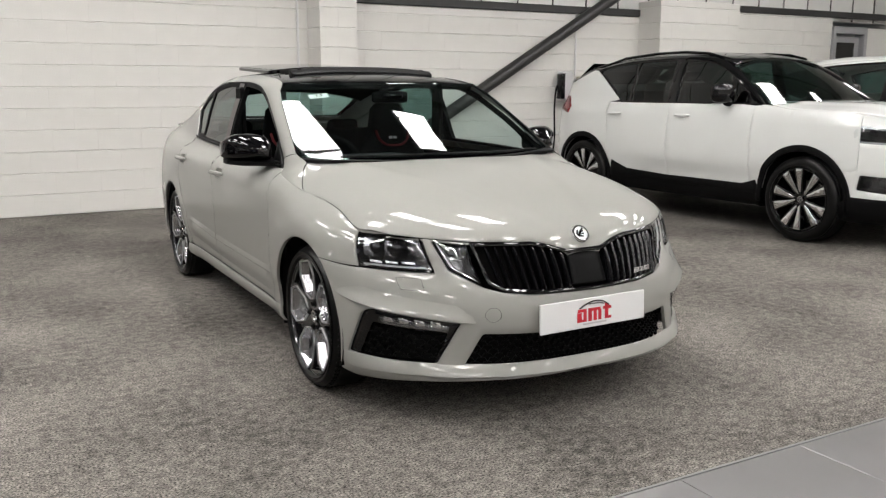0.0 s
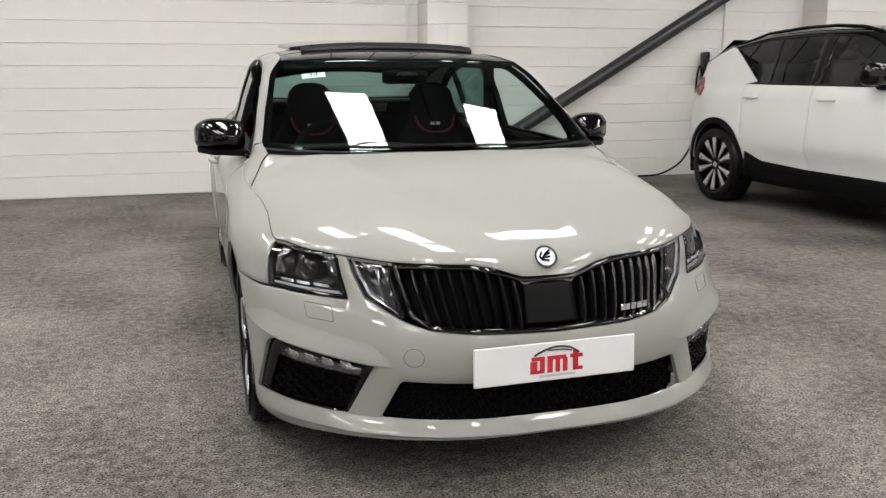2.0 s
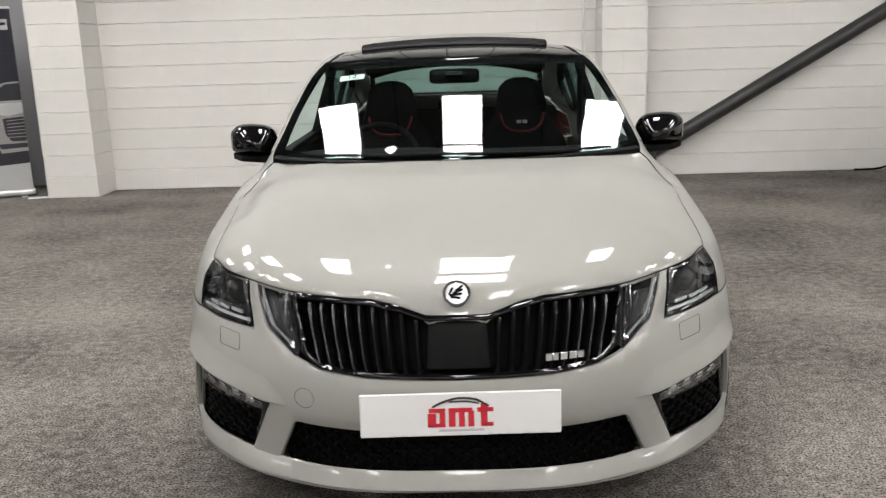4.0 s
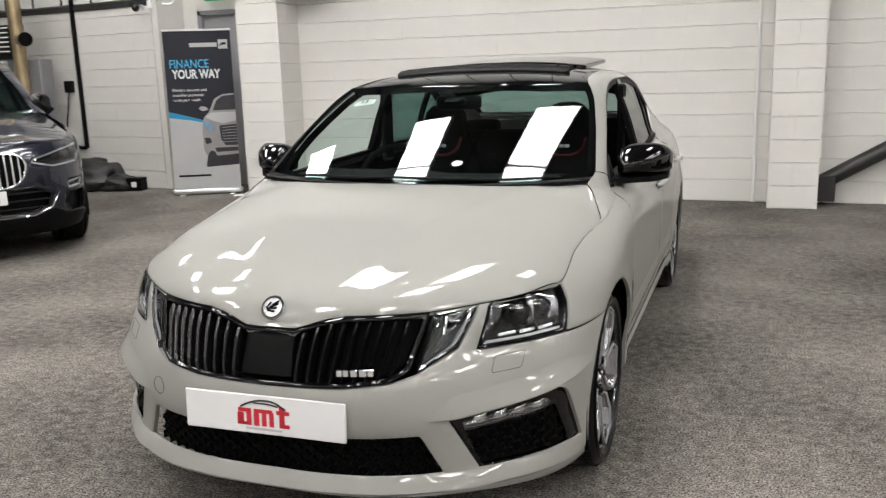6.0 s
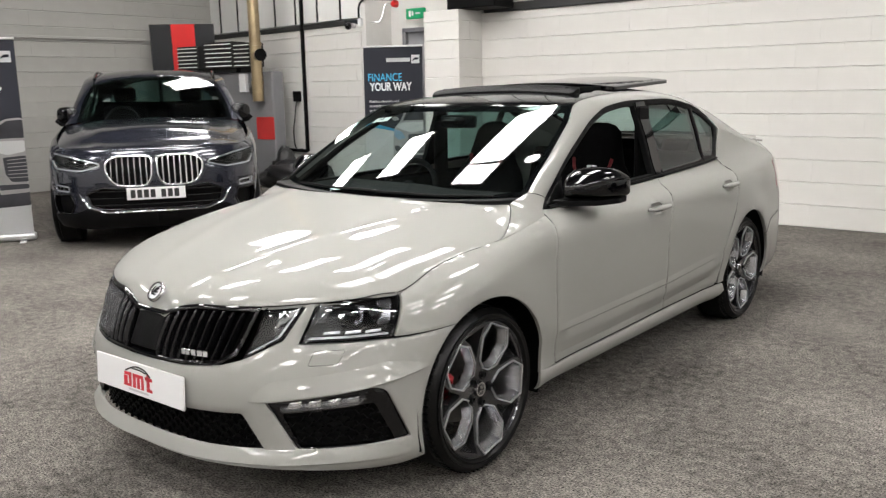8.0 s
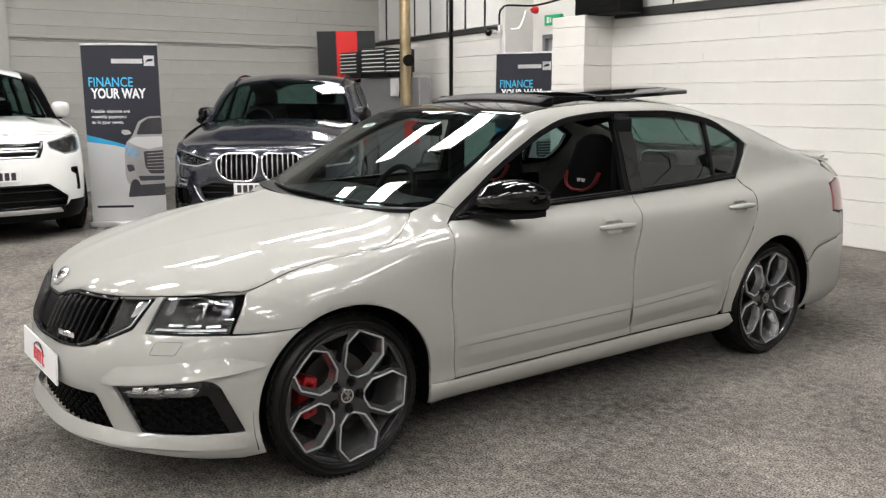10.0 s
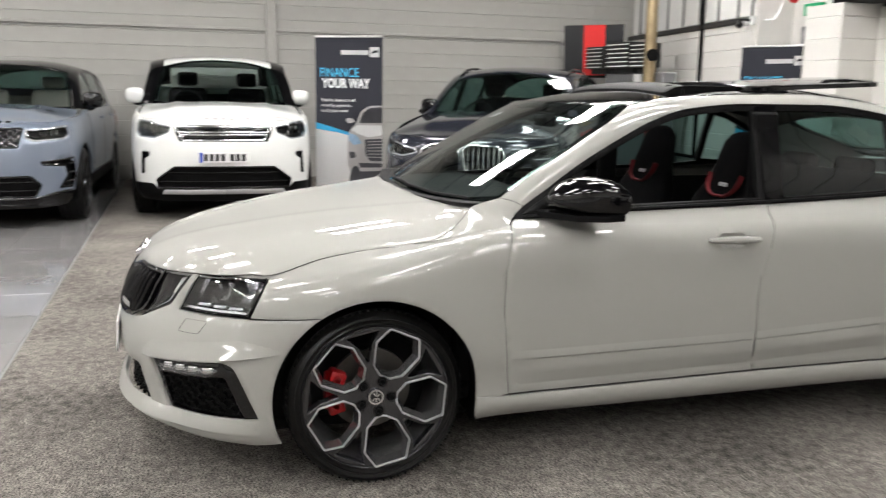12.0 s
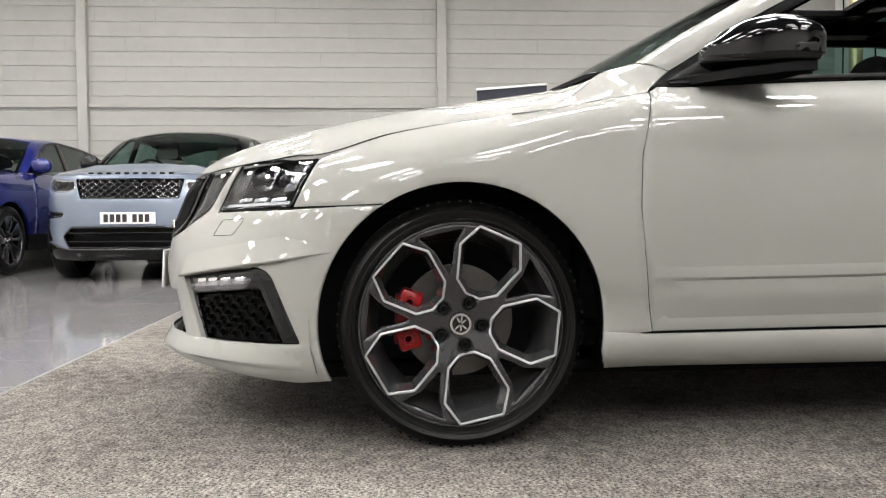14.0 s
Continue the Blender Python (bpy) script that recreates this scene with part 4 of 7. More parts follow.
    for sd in (1, -1):
        bm = bmesh.new()
        rows = []
        for q in np.linspace(.50, 1.14, 44):
            f = min(1, (q - .498) / .08) * min(1, (1.142 - q) / .16)
            rows.append([bm.verts.new(nose(sd * q, float(zb(q)) + dz * (.35 + .65 * f), -.001 + (.001 + o) * f)) for dz, o in ((.060, .000), (.030, .0045), (.004, .015), (.0, .0155), (-.004, .013), (-.007, -.002))])
        for a, b in zip(rows, rows[1:]):
            for k in range(5):
                bm.faces.new((a[k], a[k + 1], b[k + 1], b[k]))
        part("bumper_brow", bm, PAINT, bumper, "", 25)
    # --- honeycomb insets ---

    def comb(outline, depth, cw, ch, bevel=.0):
        """A wall of flat hexagonal ribs behind an opening."""
        bm = sheet(outline, lambda a, b, out=0.: nose(a, b, out - depth - .012), .05, thick=0, roll=0)
        p = np.array(outline)
        r = 0
        z = p[:, 1].min()
        while z < p[:, 1].max() + ch:
            s = p[:, 0].min() + (cw / 2 if r % 2 else 0)
            while s < p[:, 0].max():
                pts = [(s - cw * .5, z), (s - cw * .28, z + ch * .48), (s + cw * .28, z + ch * .48), (s + cw * .5, z)]
                for a, b in zip(pts, pts[1:]):
                    if inside(*a, outline) and inside(*b, outline):
                        va = []
                        for q in (a, b):
                            va.append([bm.verts.new(nose(q[0], q[1] + dz, -depth + oz)) for dz, oz in ((.0035, -.012), (.0025, 0), (-.0025, 0), (-.0035, -.012))])
                        for k in range(3):
                            bm.faces.new((va[0][k], va[0][k + 1], va[1][k + 1], va[1][k]))
                s += cw
            z += ch * .5
            r += 1
        return bm
    part("lower_grille", comb(inset(intake_r, -.012), .035, .052, .034), DARK_TRIM, bumper, "black honeycomb lower grille")
    fog_mesh = [(.612, .378), (.93, .408), (1.02, .268), (.66, .26)]
    lampo = [(.605, .411), (.612, .390), (.87, .409), (.90, .434), (.88, .441)]
    for s in (1, -1):
        mir = lambda pts: [(s * a, b) for a, b in pts]
        part("side_grille", comb(mir(fog_mesh), .02, .058, .036), DARK_TRIM, bumper, "black honeycomb side grille")
        inner = [(.612, .385), (.925, .412), (.995, .272), (.668, .264)]
        part("lamp_surround", sheet(mir(inset(fog_r, .001)), lambda a, b, out=0.: nose(a, b, out - .012), .03, [mir(rounded(inner, .008))], thick=.02), BLACK_GLOSS, bumper, "gloss black surround")
        fl = new("fog_lamp")
        fl.parent = car
        part("lamp_body", sheet(mir(rounded(lampo, .01)), lambda a, b, out=0.: nose(a, b, out - .010), .03, thick=.02), LAMP_SILVER, fl, "silver fog lamp insert")
        for k in range(4):
            a = .655 + .065 * k
            part("reflector", sheet(mir(rounded([(a - .02, .405 + .02 * k / 4), (a + .025, .408 + .02 * k / 4), (a + .03, .432 + .014 * k / 4), (a - .012, .428 + .014 * k / 4)], .006)), lambda q, b, out=0.: nose(q, b, out - .004 - .03 * ((abs(q) - a) / .05) ** 2), .012, thick=.004, roll=.001), CHROME, fl)
        part("lamp_cover", sheet(mir(rounded(lampo, .01)), lambda a, b, out=0.: nose(a, b, out + .002), .03, thick=.01), LAMP_COVER, fl).visible_shadow = False
        # washer flap and towing-eye seams: thin dark lines for the shade of grooves
        for pts in ([(.725, .590), (.835, .594), (.805, .550), (.705, .547)],) + (([(.435 + .032 * math.cos(q), .462 + .028 * math.sin(q)) for q in np.linspace(0, 6.0, 14)],) if s < 0 else ()):
            bm = bmesh.new()
            tube(bm, [nose(s * a, b, .0002) for a, b in dense(rounded(pts, .008), .01)], .0007, 4, closed=True)
            part("flap_seam", bm, DARK_TRIM, bumper)
    # --- grille ---
    gr = new("grille")
    gr.parent = car
    g_out = grille + [(-s, z) for s, z in grille[-2::-1]]
    g_in = inset(g_out, .016)
    part("grille_back", sheet(g_out, lambda a, b, out=0.: nose(a, b, out - .045), .05, thick=0, roll=0), DARK_TRIM, gr)
    part("grille_surround", sheet(g_out, lambda a, b, out=0.: nose(a, b, out + .004), .02, [g_in], thick=.04, roll=.003, gap=.001), BLACK_GLOSS, gr, "gloss black grille surround")
    gtop = curve1([0, .085, .16, .25, .40, .535], [.680, .680, .702, .717, .720, .716])
    for s in (1, -1):
        for k in range(9):
            sb, st = .105 + .036 * k, .115 + .0435 * k
            z0 = float(curve1([0, .25, .39, .455], [.538, .543, .556, .58])(sb))
            z1 = float(gtop(st)) - .008
            bm = bmesh.new()
            rows = []
            for i in range(11):
                u = i / 10
                q, z = sb + (st - sb) * u, z0 + (z1 - z0) * u
                d = .004 + .012 * math.sin(math.pi * u) ** .5
                rows.append([bm.verts.new(nose(s * (q + dx), z, o)) for dx, o in ((-.010, -.04), (-.009, -.016 + d * .3), (-.006, -.006 + d * .8), (-.001, -.003 + d), (.004, -.006 + d * .8), (.008, -.016 + d * .3), (.009, -.04))])
            for a, b in zip(rows, rows[1:]):
                for j in range(6):
                    bm.faces.new((a[j], a[j + 1], b[j + 1], b[j]))
            part("grille_slat", bm, SLAT, gr)
    part("sensor_panel", sheet(rounded([(-.078, .672), (.078, .672), (.086, .552), (-.086, .552)], .008), lambda a, b, out=0.: nose(a, b, out - .010), .03), BLACK_PLASTIC, gr, "flat black sensor panel")
    bm = bmesh.new()
    for k, (a, w) in enumerate(((.235, .018), (.255, .016), (.277, .02), (.303, .022), (.328, .018))):
        p0, p1 = Vector(nose(a, .578, .012)), Vector(nose(a + w, .578, .012))
        d = (p1 - p0).normalized()
        m = Matrix.Translation(p0) @ Matrix((d, d.cross(Vector((0, 0, 1))), Vector((0, 0, 1)))).transposed().to_4x4()
        box(bm, 0, w, -.003, .003, -.011, .011, .002, m)
    part("grille_emblem", bm, CHROME, gr, "small chrome emblem")
    # --- badge ---
    bp, bn = Vector((0, -.797, .738)), Vector((0, -.80, .6)).normalized()
    m = Matrix.Translation(bp) @ bn.to_track_quat("X", "Z").to_matrix().to_4x4()
    bm = bmesh.new()
    lathe(bm, [(.0, .006), (.030, .006), (.031, .010), (.037, .010), (.040, .004), (.040, -.006)], 36, m)
    bd = part("badge", bm, CHROME, car, "round chrome badge")
    bm = bmesh.new()
    lathe(bm, [(0, .0068), (.0295, .0068)], 24, m)
    part("badge_field", bm, SILVER, bd, "silver field")
    bm = bmesh.new()
    for a, y, z, l in ((38, .006, .014, .026), (24, .003, .006, .030), (8, .000, -.003, .030), (-8, -.002, -.012, .024), (-58, -.016, -.006, .020), (62, -.014, .010, .016)):
        box(bm, .0066, .0105, -l / 2, l / 2, -.0031, .0031, .0014, m @ Matrix.Translation((0, y, z)) @ pose(0, 0, 0, a))
    part("badge_relief", bm, BLACK_GLOSS, bd, "dark relief")
    # --- headlights ---
    for s in (1, -1):
        mir = lambda pts: [(s * a, b) for a, b in pts]
        for nm, o2, kind in (("headlight", hl, 1), ("inner_headlight", lampi, 0)):
            h = new(nm)
            h.parent = car
            oo = mir(rounded(o2, .010))
            part("lamp_housing", sheet(oo, lambda a, b, out=0.: nose(a, b, out - .06), .05, thick=-.06, roll=0), LAMP_INNER if kind else LAMP_SILVER, h)
            part("lamp_rim", sheet(oo, lambda a, b, out=0.: nose(a, b, out - .002), .03, [inset(oo, .009)], thick=.02, gap=.001), BLACK_GLOSS, h)
            c = part("lamp_lens", sheet(inset(oo, .004), lambda a, b, out=0.: nose(a, b, out), .04, thick=.008, roll=.002), LAMP_COVER, h)
            c.visible_shadow = False
            if kind:
                for a, b, r in ((.845, .688, .033), (.955, .690, .028)):
                    p, q = Vector(nose(s * a, b, -.018)), Vector(nose(s * a, b, .05))
                    m = Matrix.Translation(p) @ (q - p).lerp(Vector((0, -.07, 0)), .5).to_track_quat("X", "Z").to_matrix().to_4x4()
                    bm = bmesh.new()
                    lathe(bm, [(0, .012), (r * .5, .009), (r * .85, 0), (r, -.012), (r * 1.25, -.012), (r * 1.3, -.03)], 24, m)
                    part("projector", bm, BLACK_GLOSS, h)
                part("lamp_shelf", sheet(mir(rounded([(.76, .735), (1.04, .738), (1.02, .715), (.78, .712)], .006)), lambda a, b, out=0.: nose(a, b, out - .03), .03, thick=.02), BLACK_GLOSS, h)
                for pts, dep, tip in (([(.735, .735), (.80, .737), (.762, .672), (.715, .672)], .022, .03), ([(.885, .722), (.925, .725), (.905, .668), (.87, .665)], .020, -.03), ([(.985, .735), (1.045, .738), (1.01, .665), (.965, .662)], .016, -.03)):
                    part("reflector", sheet(mir(rounded(pts, .004)), lambda a, b, out=0.: nose(a, b, out - dep + tip * (b - .70) * 4), .02, thick=.006, roll=.001), LAMP_SILVER, h)
                for k in range(3):
                    a = .79 + .08 * k
                    part("light_bar", sheet(mir(rounded([(a - .03, .646), (a + .030, .649), (a + .026, .640), (a - .035, .637)], .004)), lambda q, b, out=0.: nose(q, b, out - .014), .02, thick=.006, roll=.001), LAMP_WHITE, h)
                part("light_strip", sheet(mir([(.715, .632), (1.0, .637), (.998, .630), (.70, .624)]), lambda q, b, out=0.: nose(q, b, out - .008), .02, thick=.006, roll=0), LAMP_WHITE, h)
            else:
                part("reflector", sheet(mir(rounded([(.60, .722), (.675, .728), (.62, .66), (.575, .65)], .008)), lambda q, b, out=0.: nose(q, b, out - .03 - .02 * math.cos((abs(q) - .63) * 30)), .02, thick=.01), CHROME, h)
                part("light_bar", sheet(mir(rounded([(.545, .715), (.575, .715), (.555, .62), (.50, .585), (.53, .65)], .006)), lambda q, b, out=0.: nose(q, b, out - .02), .02, thick=.01), BLACK_GLOSS, h)
                part("light_strip", sheet(mir([(.49, .575), (.60, .624), (.69, .735), (.68, .735), (.595, .631), (.49, .582)]), lambda q, b, out=0.: nose(q, b, out - .006), .02, thick=.006, roll=0), LAMP_WHITE, h)
    # --- show plate ---
    bm = boxes((-.268, .268, -.004, .004, -.0600, .0600), bevel=.003)
    pl = part("show_plate", bm, WHITE_PLASTIC, car, "white dealer plate with red lettering")
    pl.matrix_local = pose(.002, -.8985, .4375, -3, 0, 1.3)
    front_m = pose(0, -.0045, 0, 90)
    # the dealer's mark as plain red shapes
    for x0, x1, z0, z1 in ((-.078, -.058, -.034, .004), (-.050, -.036, -.034, .018), (-.075, -.04, .006, .018), (-.075, -.045, -.034, -.024), (-.028, -.012, -.034, .018), (-.004, .010, -.034, .010), (.018, .032, -.034, .010), (-.02, .028, .006, .018), (.048, .064, -.034, .030), (.040, .078, .006, .018), (.056, .078, -.034, -.023)):
        part("red_bar", boxes((x0 * 1.12, x1 * 1.12, -.0054, -.0044, z0, z1)), PRINT_RED, pl, "", 0)
    part("grey_line", boxes((-.058, .062, -.0052, -.0044, -.047, -.040)), PRINT_GREY, pl, "thin grey line of small print", 0)
    bm = bmesh.new()
    tube(bm, path3([(-.075, -.0052, .022), (-.045, -.0052, .036), (.0, -.0052, .046), (.035, -.0052, .043), (.075, -.0052, .022)], 14), .003, 6)
    tube(bm, path3([(-.03, -.0052, .036), (.01, -.0052, .036), (.05, -.0052, .030)], 8), .0022, 6)
    part("printed_car_outline", bm, PRINT_BLACK, pl)
    # --- mirrors ---
    for s in (1, -1):
        mr = new("door_mirror")
        mr.parent = car
        bm = bmesh.new()
        rings = []
        # sections from the glass forward: y, middle x, half width, lower and upper height
        secs = [(.850, .905, .104, .966, 1.070), (.838, .905, .110, .960, 1.082), (.80, .904, .110, .960, 1.096), (.76, .900, .104, .962, 1.098), (.72, .892, .092, .967, 1.086), (.69, .882, .074, .974, 1.066), (.665, .872, .050, .983, 1.043), (.650, .866, .032, .990, 1.032), (.645, .864, .012, 1.0, 1.024)]
        n = 36
        for y, xc, hw, z0, z1 in secs:
            rings.append([])
            for k in range(n):
                a = 2 * math.pi * k / n
                c, sn = math.cos(a), math.sin(a)
                u = math.copysign(abs(c) ** .52, c)
                v = abs(sn) ** .62 * (1 - .36 * max(0, u) ** 2) if sn > 0 else -abs(sn) ** .28
                x = xc + hw * u
                rings[-1].append(bm.verts.new((s * x, y + (x - .9) * .30, (z0 + z1) / 2 + .006 * u + (z1 - z0) / 2 * v)))
        for a, b in zip(rings, rings[1:]):
            for k in range(n):
                bm.faces.new((a[k], a[(k + 1) % n], b[(k + 1) % n], b[k]))
        bm.faces.new(rings[0]), bm.faces.new(rings[-1])
        part("mirror_cap", bm, BLACK_GLOSS, mr, "gloss black mirror cap", 32)
        bm = bmesh.new()
        g = [Vector((s * x, .854 + (x - .9) * .30, z)) for x, z in ((.815, .982), (.985, .992), (.99, 1.038), (.93, 1.055), (.82, 1.05))]
        bm.faces.new([bm.verts.new(v) for v in g])
        bmesh.ops.solidify(bm, geom=bm.faces[:], thickness=.004)
        part("mirror_glass", bm, CHROME, mr)
        bm = sheet(rounded([(.775, .60), (.86, .652), (.94, .705), (1.0, .80), (1.004, .87), (.86, .845), (.79, .74), (.772, .69)], .012), lambda a, b, out=0.: (a, b, .966 + .10 * max(0, b - .72) * .5 + out), .03, thick=.026, roll=.004)
        if s < 0:
            q = mirrored(bm)
            bm.free()
            bm = q
        part("mirror_foot", bm, BLACK_PLASTIC, mr)
        tri = [(.56, belt(.56) + .02), (.70, belt(.7) + .02), (.735, 1.055)]
        bmt = sheet(tri, lambda a, b, out=0.: sy(a, b, out + .002), .03)
        if s < 0:
            q = mirrored(bmt)
            bmt.free()
            bmt = q
        part("mirror_corner", bmt, BLACK_PLASTIC, mr)
    # --- dark strips that draw the shade in the shut lines ---
    def seal(pts, r=.0017, name="seal"):
        for s in (1, -1):
            bm = bmesh.new()
            tube(bm, [(s * x, y, z) for x, y, z in pts], r, 6)
            part(name, bm, DARK_TRIM, car)
    he = [(float(xe(y)), y) for y in np.linspace(-.37, .376, 40)]
    seal([hood_z(x + .0005, y, -.0016) for x, y in he], .0012)
    seal([hood_z(x, y - .001, -.003) for x, y in half])
    seal([(.7415, .487, 1.0065), (.755, .520, 1.0), sy(.566, .981, .002)], .0012)
    seal([sy(y, z, -.0022) for y, z in path3([(.505, .92), (.485, .86), (.462, .75), (.458, .615), (.475, .45), (.495, .297)], 26)])
    seal([sy(y, z, -.0022) for y, z in path3([(1.612, .966), (1.575, .85), (1.525, .69), (1.52, .60), (1.53, .45), (1.546, .305)], 26)])
    seal([sy(y, z, -.0022) for y, z in path3([(2.480, .99), (2.505, .93), (2.492, .85), (2.425, .72), (2.335, .60), (2.262, .50), (2.245, .40), (2.236, .325)], 26)])
    seal([sy(y, z, -.001) for y, z in path3([(.50, .293), (1.0, .299), (1.546, .303), (2.2, .302)], 30)])
    seal([flank(q, z, -.001) for q, z in path3([(1.012, .6185), (1.10, .622), (1.262, .6275)], 14)], .0016)
    seal([sy(y, z, -.001) for y, z in path3([(2.99, .50), (3.10, .56), (3.40, .595)], 14)], .0025)
    # --- wipers and cowl ---
    o = [(0, .270), (.3, .285), (.5, .31), (.70, .362), (.735, .40), (.738, .49), (.5, .40), (.3, .36), (0, .335)]
    o = o + [(-x, y) for x, y in o[-2:0:-1]]
    part("cowl", sheet(o, lambda x, y, out=0.: (x, y, screen(x, .300 + .165 * (abs(x) / .72) ** 2)[2] - .006 + out), .06), BLACK_PLASTIC, car)
    for pts in ([(-.55, .388), (-.2, .322), (.12, .312)], [(.05, .308), (.35, .338), (.62, .412)]):
        bm = bmesh.new()
        tube(bm, [(x, y, screen(x, y)[2] + .009) for x, y in path3(pts, 12)], .006, 6)
        part("wiper", bm, BLACK_PLASTIC, car)
    # --- sticker ---
    st = [(-.515, .888), (-.405, .886), (-.405, .927), (-.515, .929)]
    part("windscreen_sticker", sheet(st, lambda x, y, out=0.: screen(x, y, out - .004), .03, thick=.0004, roll=0), WHITE_PLASTIC, car, "small white stock sticker")
    v0, v1, v2 = Vector(screen(-.505, .908)), Vector(screen(-.415, .907)), Vector(screen(-.46, .926))
    ex = (v1 - v0).normalized()
    ey = ((v2 - v0) - ex * (v2 - v0).dot(ex)).normalized()
    lettering("13", .045, .0004, PRINT_BLACK, car, Matrix.Translation((v0 + v1) / 2 + ex.cross(ey) * .0016) @ Matrix((ex, ey, ex.cross(ey))).transposed().to_4x4(), "sticker_number")
    # --- inside ---
    # undertray and floor_pan, unseen, also block light so the carpet below darkens
    for nm, bx in (("undertray", (-.66, .66, -.50, 3.30, .150, .20)), ("floor_pan", (-.82, .82, .42, 2.26, .205, .235)), ("cabin_floor", (-.74, .74, .30, 3.2, .24, .30)), ("engine_block", (-.70, .70, -.45, .33, .205, .62)), ("bulkhead", (-.74, .74, .34, .62, .305, .80))):
        part(nm, boxes(bx, bevel=.01), INTERIOR, car)
    for y in (0, 2.68):
        for s in (1, -1):
            bm = bmesh.new()
            n = 22
            r0, r1 = [], []
            for k in range(n + 1):
                a = radians(-18 + 216 * k / n)
                r0.append(bm.verts.new((s * .50, y + .386 * math.cos(a), zc + .386 * math.sin(a))))
                r1.append(bm.verts.new((s * .872, y + .386 * math.cos(a), zc + .386 * math.sin(a))))
            for k in range(n):
                bm.faces.new((r0[k], r0[k + 1], r1[k + 1], r1[k]))
            bm.faces.new(r0)
            part("arch_liner", bm, BLACK_PLASTIC, car)
    dash = [(.36, .92), (.46, .955), (.72, .965), (.86, .945), (.95, .88), (.98, .74), (.90, .60), (.70, .50)]
    bm = bmesh.new()
    sec = [[bm.verts.new((x, y + .04 * (abs(x) / .7) ** 2, z + (.012 if -.65 < x < -.1 and z > .93 else 0))) for y, z in dash] for x in np.linspace(-.72, .72, 13)]
    for a, b in zip(sec, sec[1:]):
        for k in range(len(dash) - 1):
            bm.faces.new((a[k], a[k + 1], b[k + 1], b[k]))
    part("dashboard", bm, INTERIOR, car, "black dashboard")
    bm = bmesh.new()
    tube(bm, [(-.36 + .185 * math.cos(a), .985 + .185 * math.sin(a) * .40 - 0, .885 + .185 * math.sin(a) * .92) for a in np.linspace(0, 2 * math.pi, 36, endpoint=False)], .016, 8, closed=True)
    for a in (0, 180, 270):
        tube(bm, [(-.36, .975, .885), (-.36 + .18 * math.cos(radians(a)), .985 + .18 * math.sin(radians(a)) * .4, .885 + .18 * math.sin(radians(a)) * .92)], .014, 6)
    lathe(bm, [(0, .0), (.06, 0), (.07, .03)], 20, Matrix.Translation((-.36, .97, .885)) @ pose(0, 0, 0, 0, 0, 90))
    part("steering_wheel", bm, INTERIOR, car, "black steering wheel")
    bm = boxes((-.05, .05, -.012, .012, -.03, .03), bevel=.012, seg=2)
    im = part("inside_mirror", bm, BLACK_PLASTIC, car)
    im.matrix_local = pose(-.0, .98, 1.272) @ Matrix.Diagonal((2.3, 1, 1.1, 1))
    part("camera_pod", boxes((-.05, .05, .90, .99, 1.262, 1.295), bevel=.015), BLACK_PLASTIC, car)
    for x in (-.36, .36):
        seat = new("front_seat")
        seat.parent = car

        def pad(rows2, mt, nm, lab=""):
            bm = bmesh.new()
            rr = []
            for y, z, w, t, nx in rows2:
                rr.append([bm.verts.new((x + w * math.copysign(abs(math.cos(a)) ** .5, math.cos(a)), y + t * math.copysign(abs(math.sin(a)) ** .6, math.sin(a)) * nx, z + t * math.copysign(abs(math.sin(a)) ** .6, math.sin(a)) * (1 - nx))) for a in np.linspace(0, 2 * math.pi, 20, endpoint=False)])
            for a, b in zip(rr, rr[1:]):
                for k in range(20):
                    bm.faces.new((a[k], a[(k + 1) % 20], b[(k + 1) % 20], b[k]))
            bm.faces.new(rr[0]), bm.faces.new(rr[-1])
            return part(nm, bm, mt, seat, lab, 60)
        pad([(1.05, .50, .20, .05, 0), (1.10, .52, .25, .07, 0), (1.35, .50, .26, .08, 0), (1.52, .47, .25, .08, 0)], SEAT_CLOTH, "seat_cushion")
        pad([(1.60, .44, .24, .05, 1), (1.64, .60, .27, .07, 1), (1.69, .78, .27, .07, 1), (1.735, .93, .225, .06, 1), (1.76, 1.01, .165, .05, 1), (1.785, 1.11, .137, .045, 1), (1.80, 1.185, .120, .04, 1), (1.805, 1.22, .085, .03, 1), (1.81, 1.235, .04, .015, 1)], SEAT_CLOTH, "backrest", "black sports backrest with built-in headrest")
        bm = bmesh.new()
        tube(bm, path3([(x - .118, 1.715, 1.045), (x - .108, 1.700, 1.0), (x - .08, 1.688, .965), (x - .03, 1.684, .948), (x + .03, 1.684, .948), (x + .08, 1.688, .965), (x + .108, 1.700, 1.0), (x + .118, 1.715, 1.045)], 24), .014, 8, squash=.5)
        part("red_band", bm, SEAT_RED, seat, "red U-shaped band")
        bm = boxes((x - .030, x - .004, 1.702, 1.710, .986, 1.008), (x + .002, x + .028, 1.702, 1.710, .986, 1.008), bevel=.002)
        part("seat_emblem", bm, PRINT_GREY, seat)
    bm = boxes((-.66, .66, 2.05, 2.55, .45, .58), bevel=.04, seg=3)
    rs = new("rear_seat")
    rs.parent = car
    part("seat_cushion", bm, SEAT_CLOTH, rs)
    bk = part("backrest", boxes((-.66, .66, -.07, .07, 0, .52), bevel=.04, seg=3), SEAT_CLOTH, rs)
    bk.matrix_local = pose(0, 2.58, .52, -18)
    for x in (-.42, 0, .42):
        hd = part("headrest", boxes((x - .12, x + .12, -.05, .05, 0, .13), bevel=.035, seg=3), SEAT_CLOTH, rs)
        hd.matrix_local = pose(0, 2.73, .96, -10)
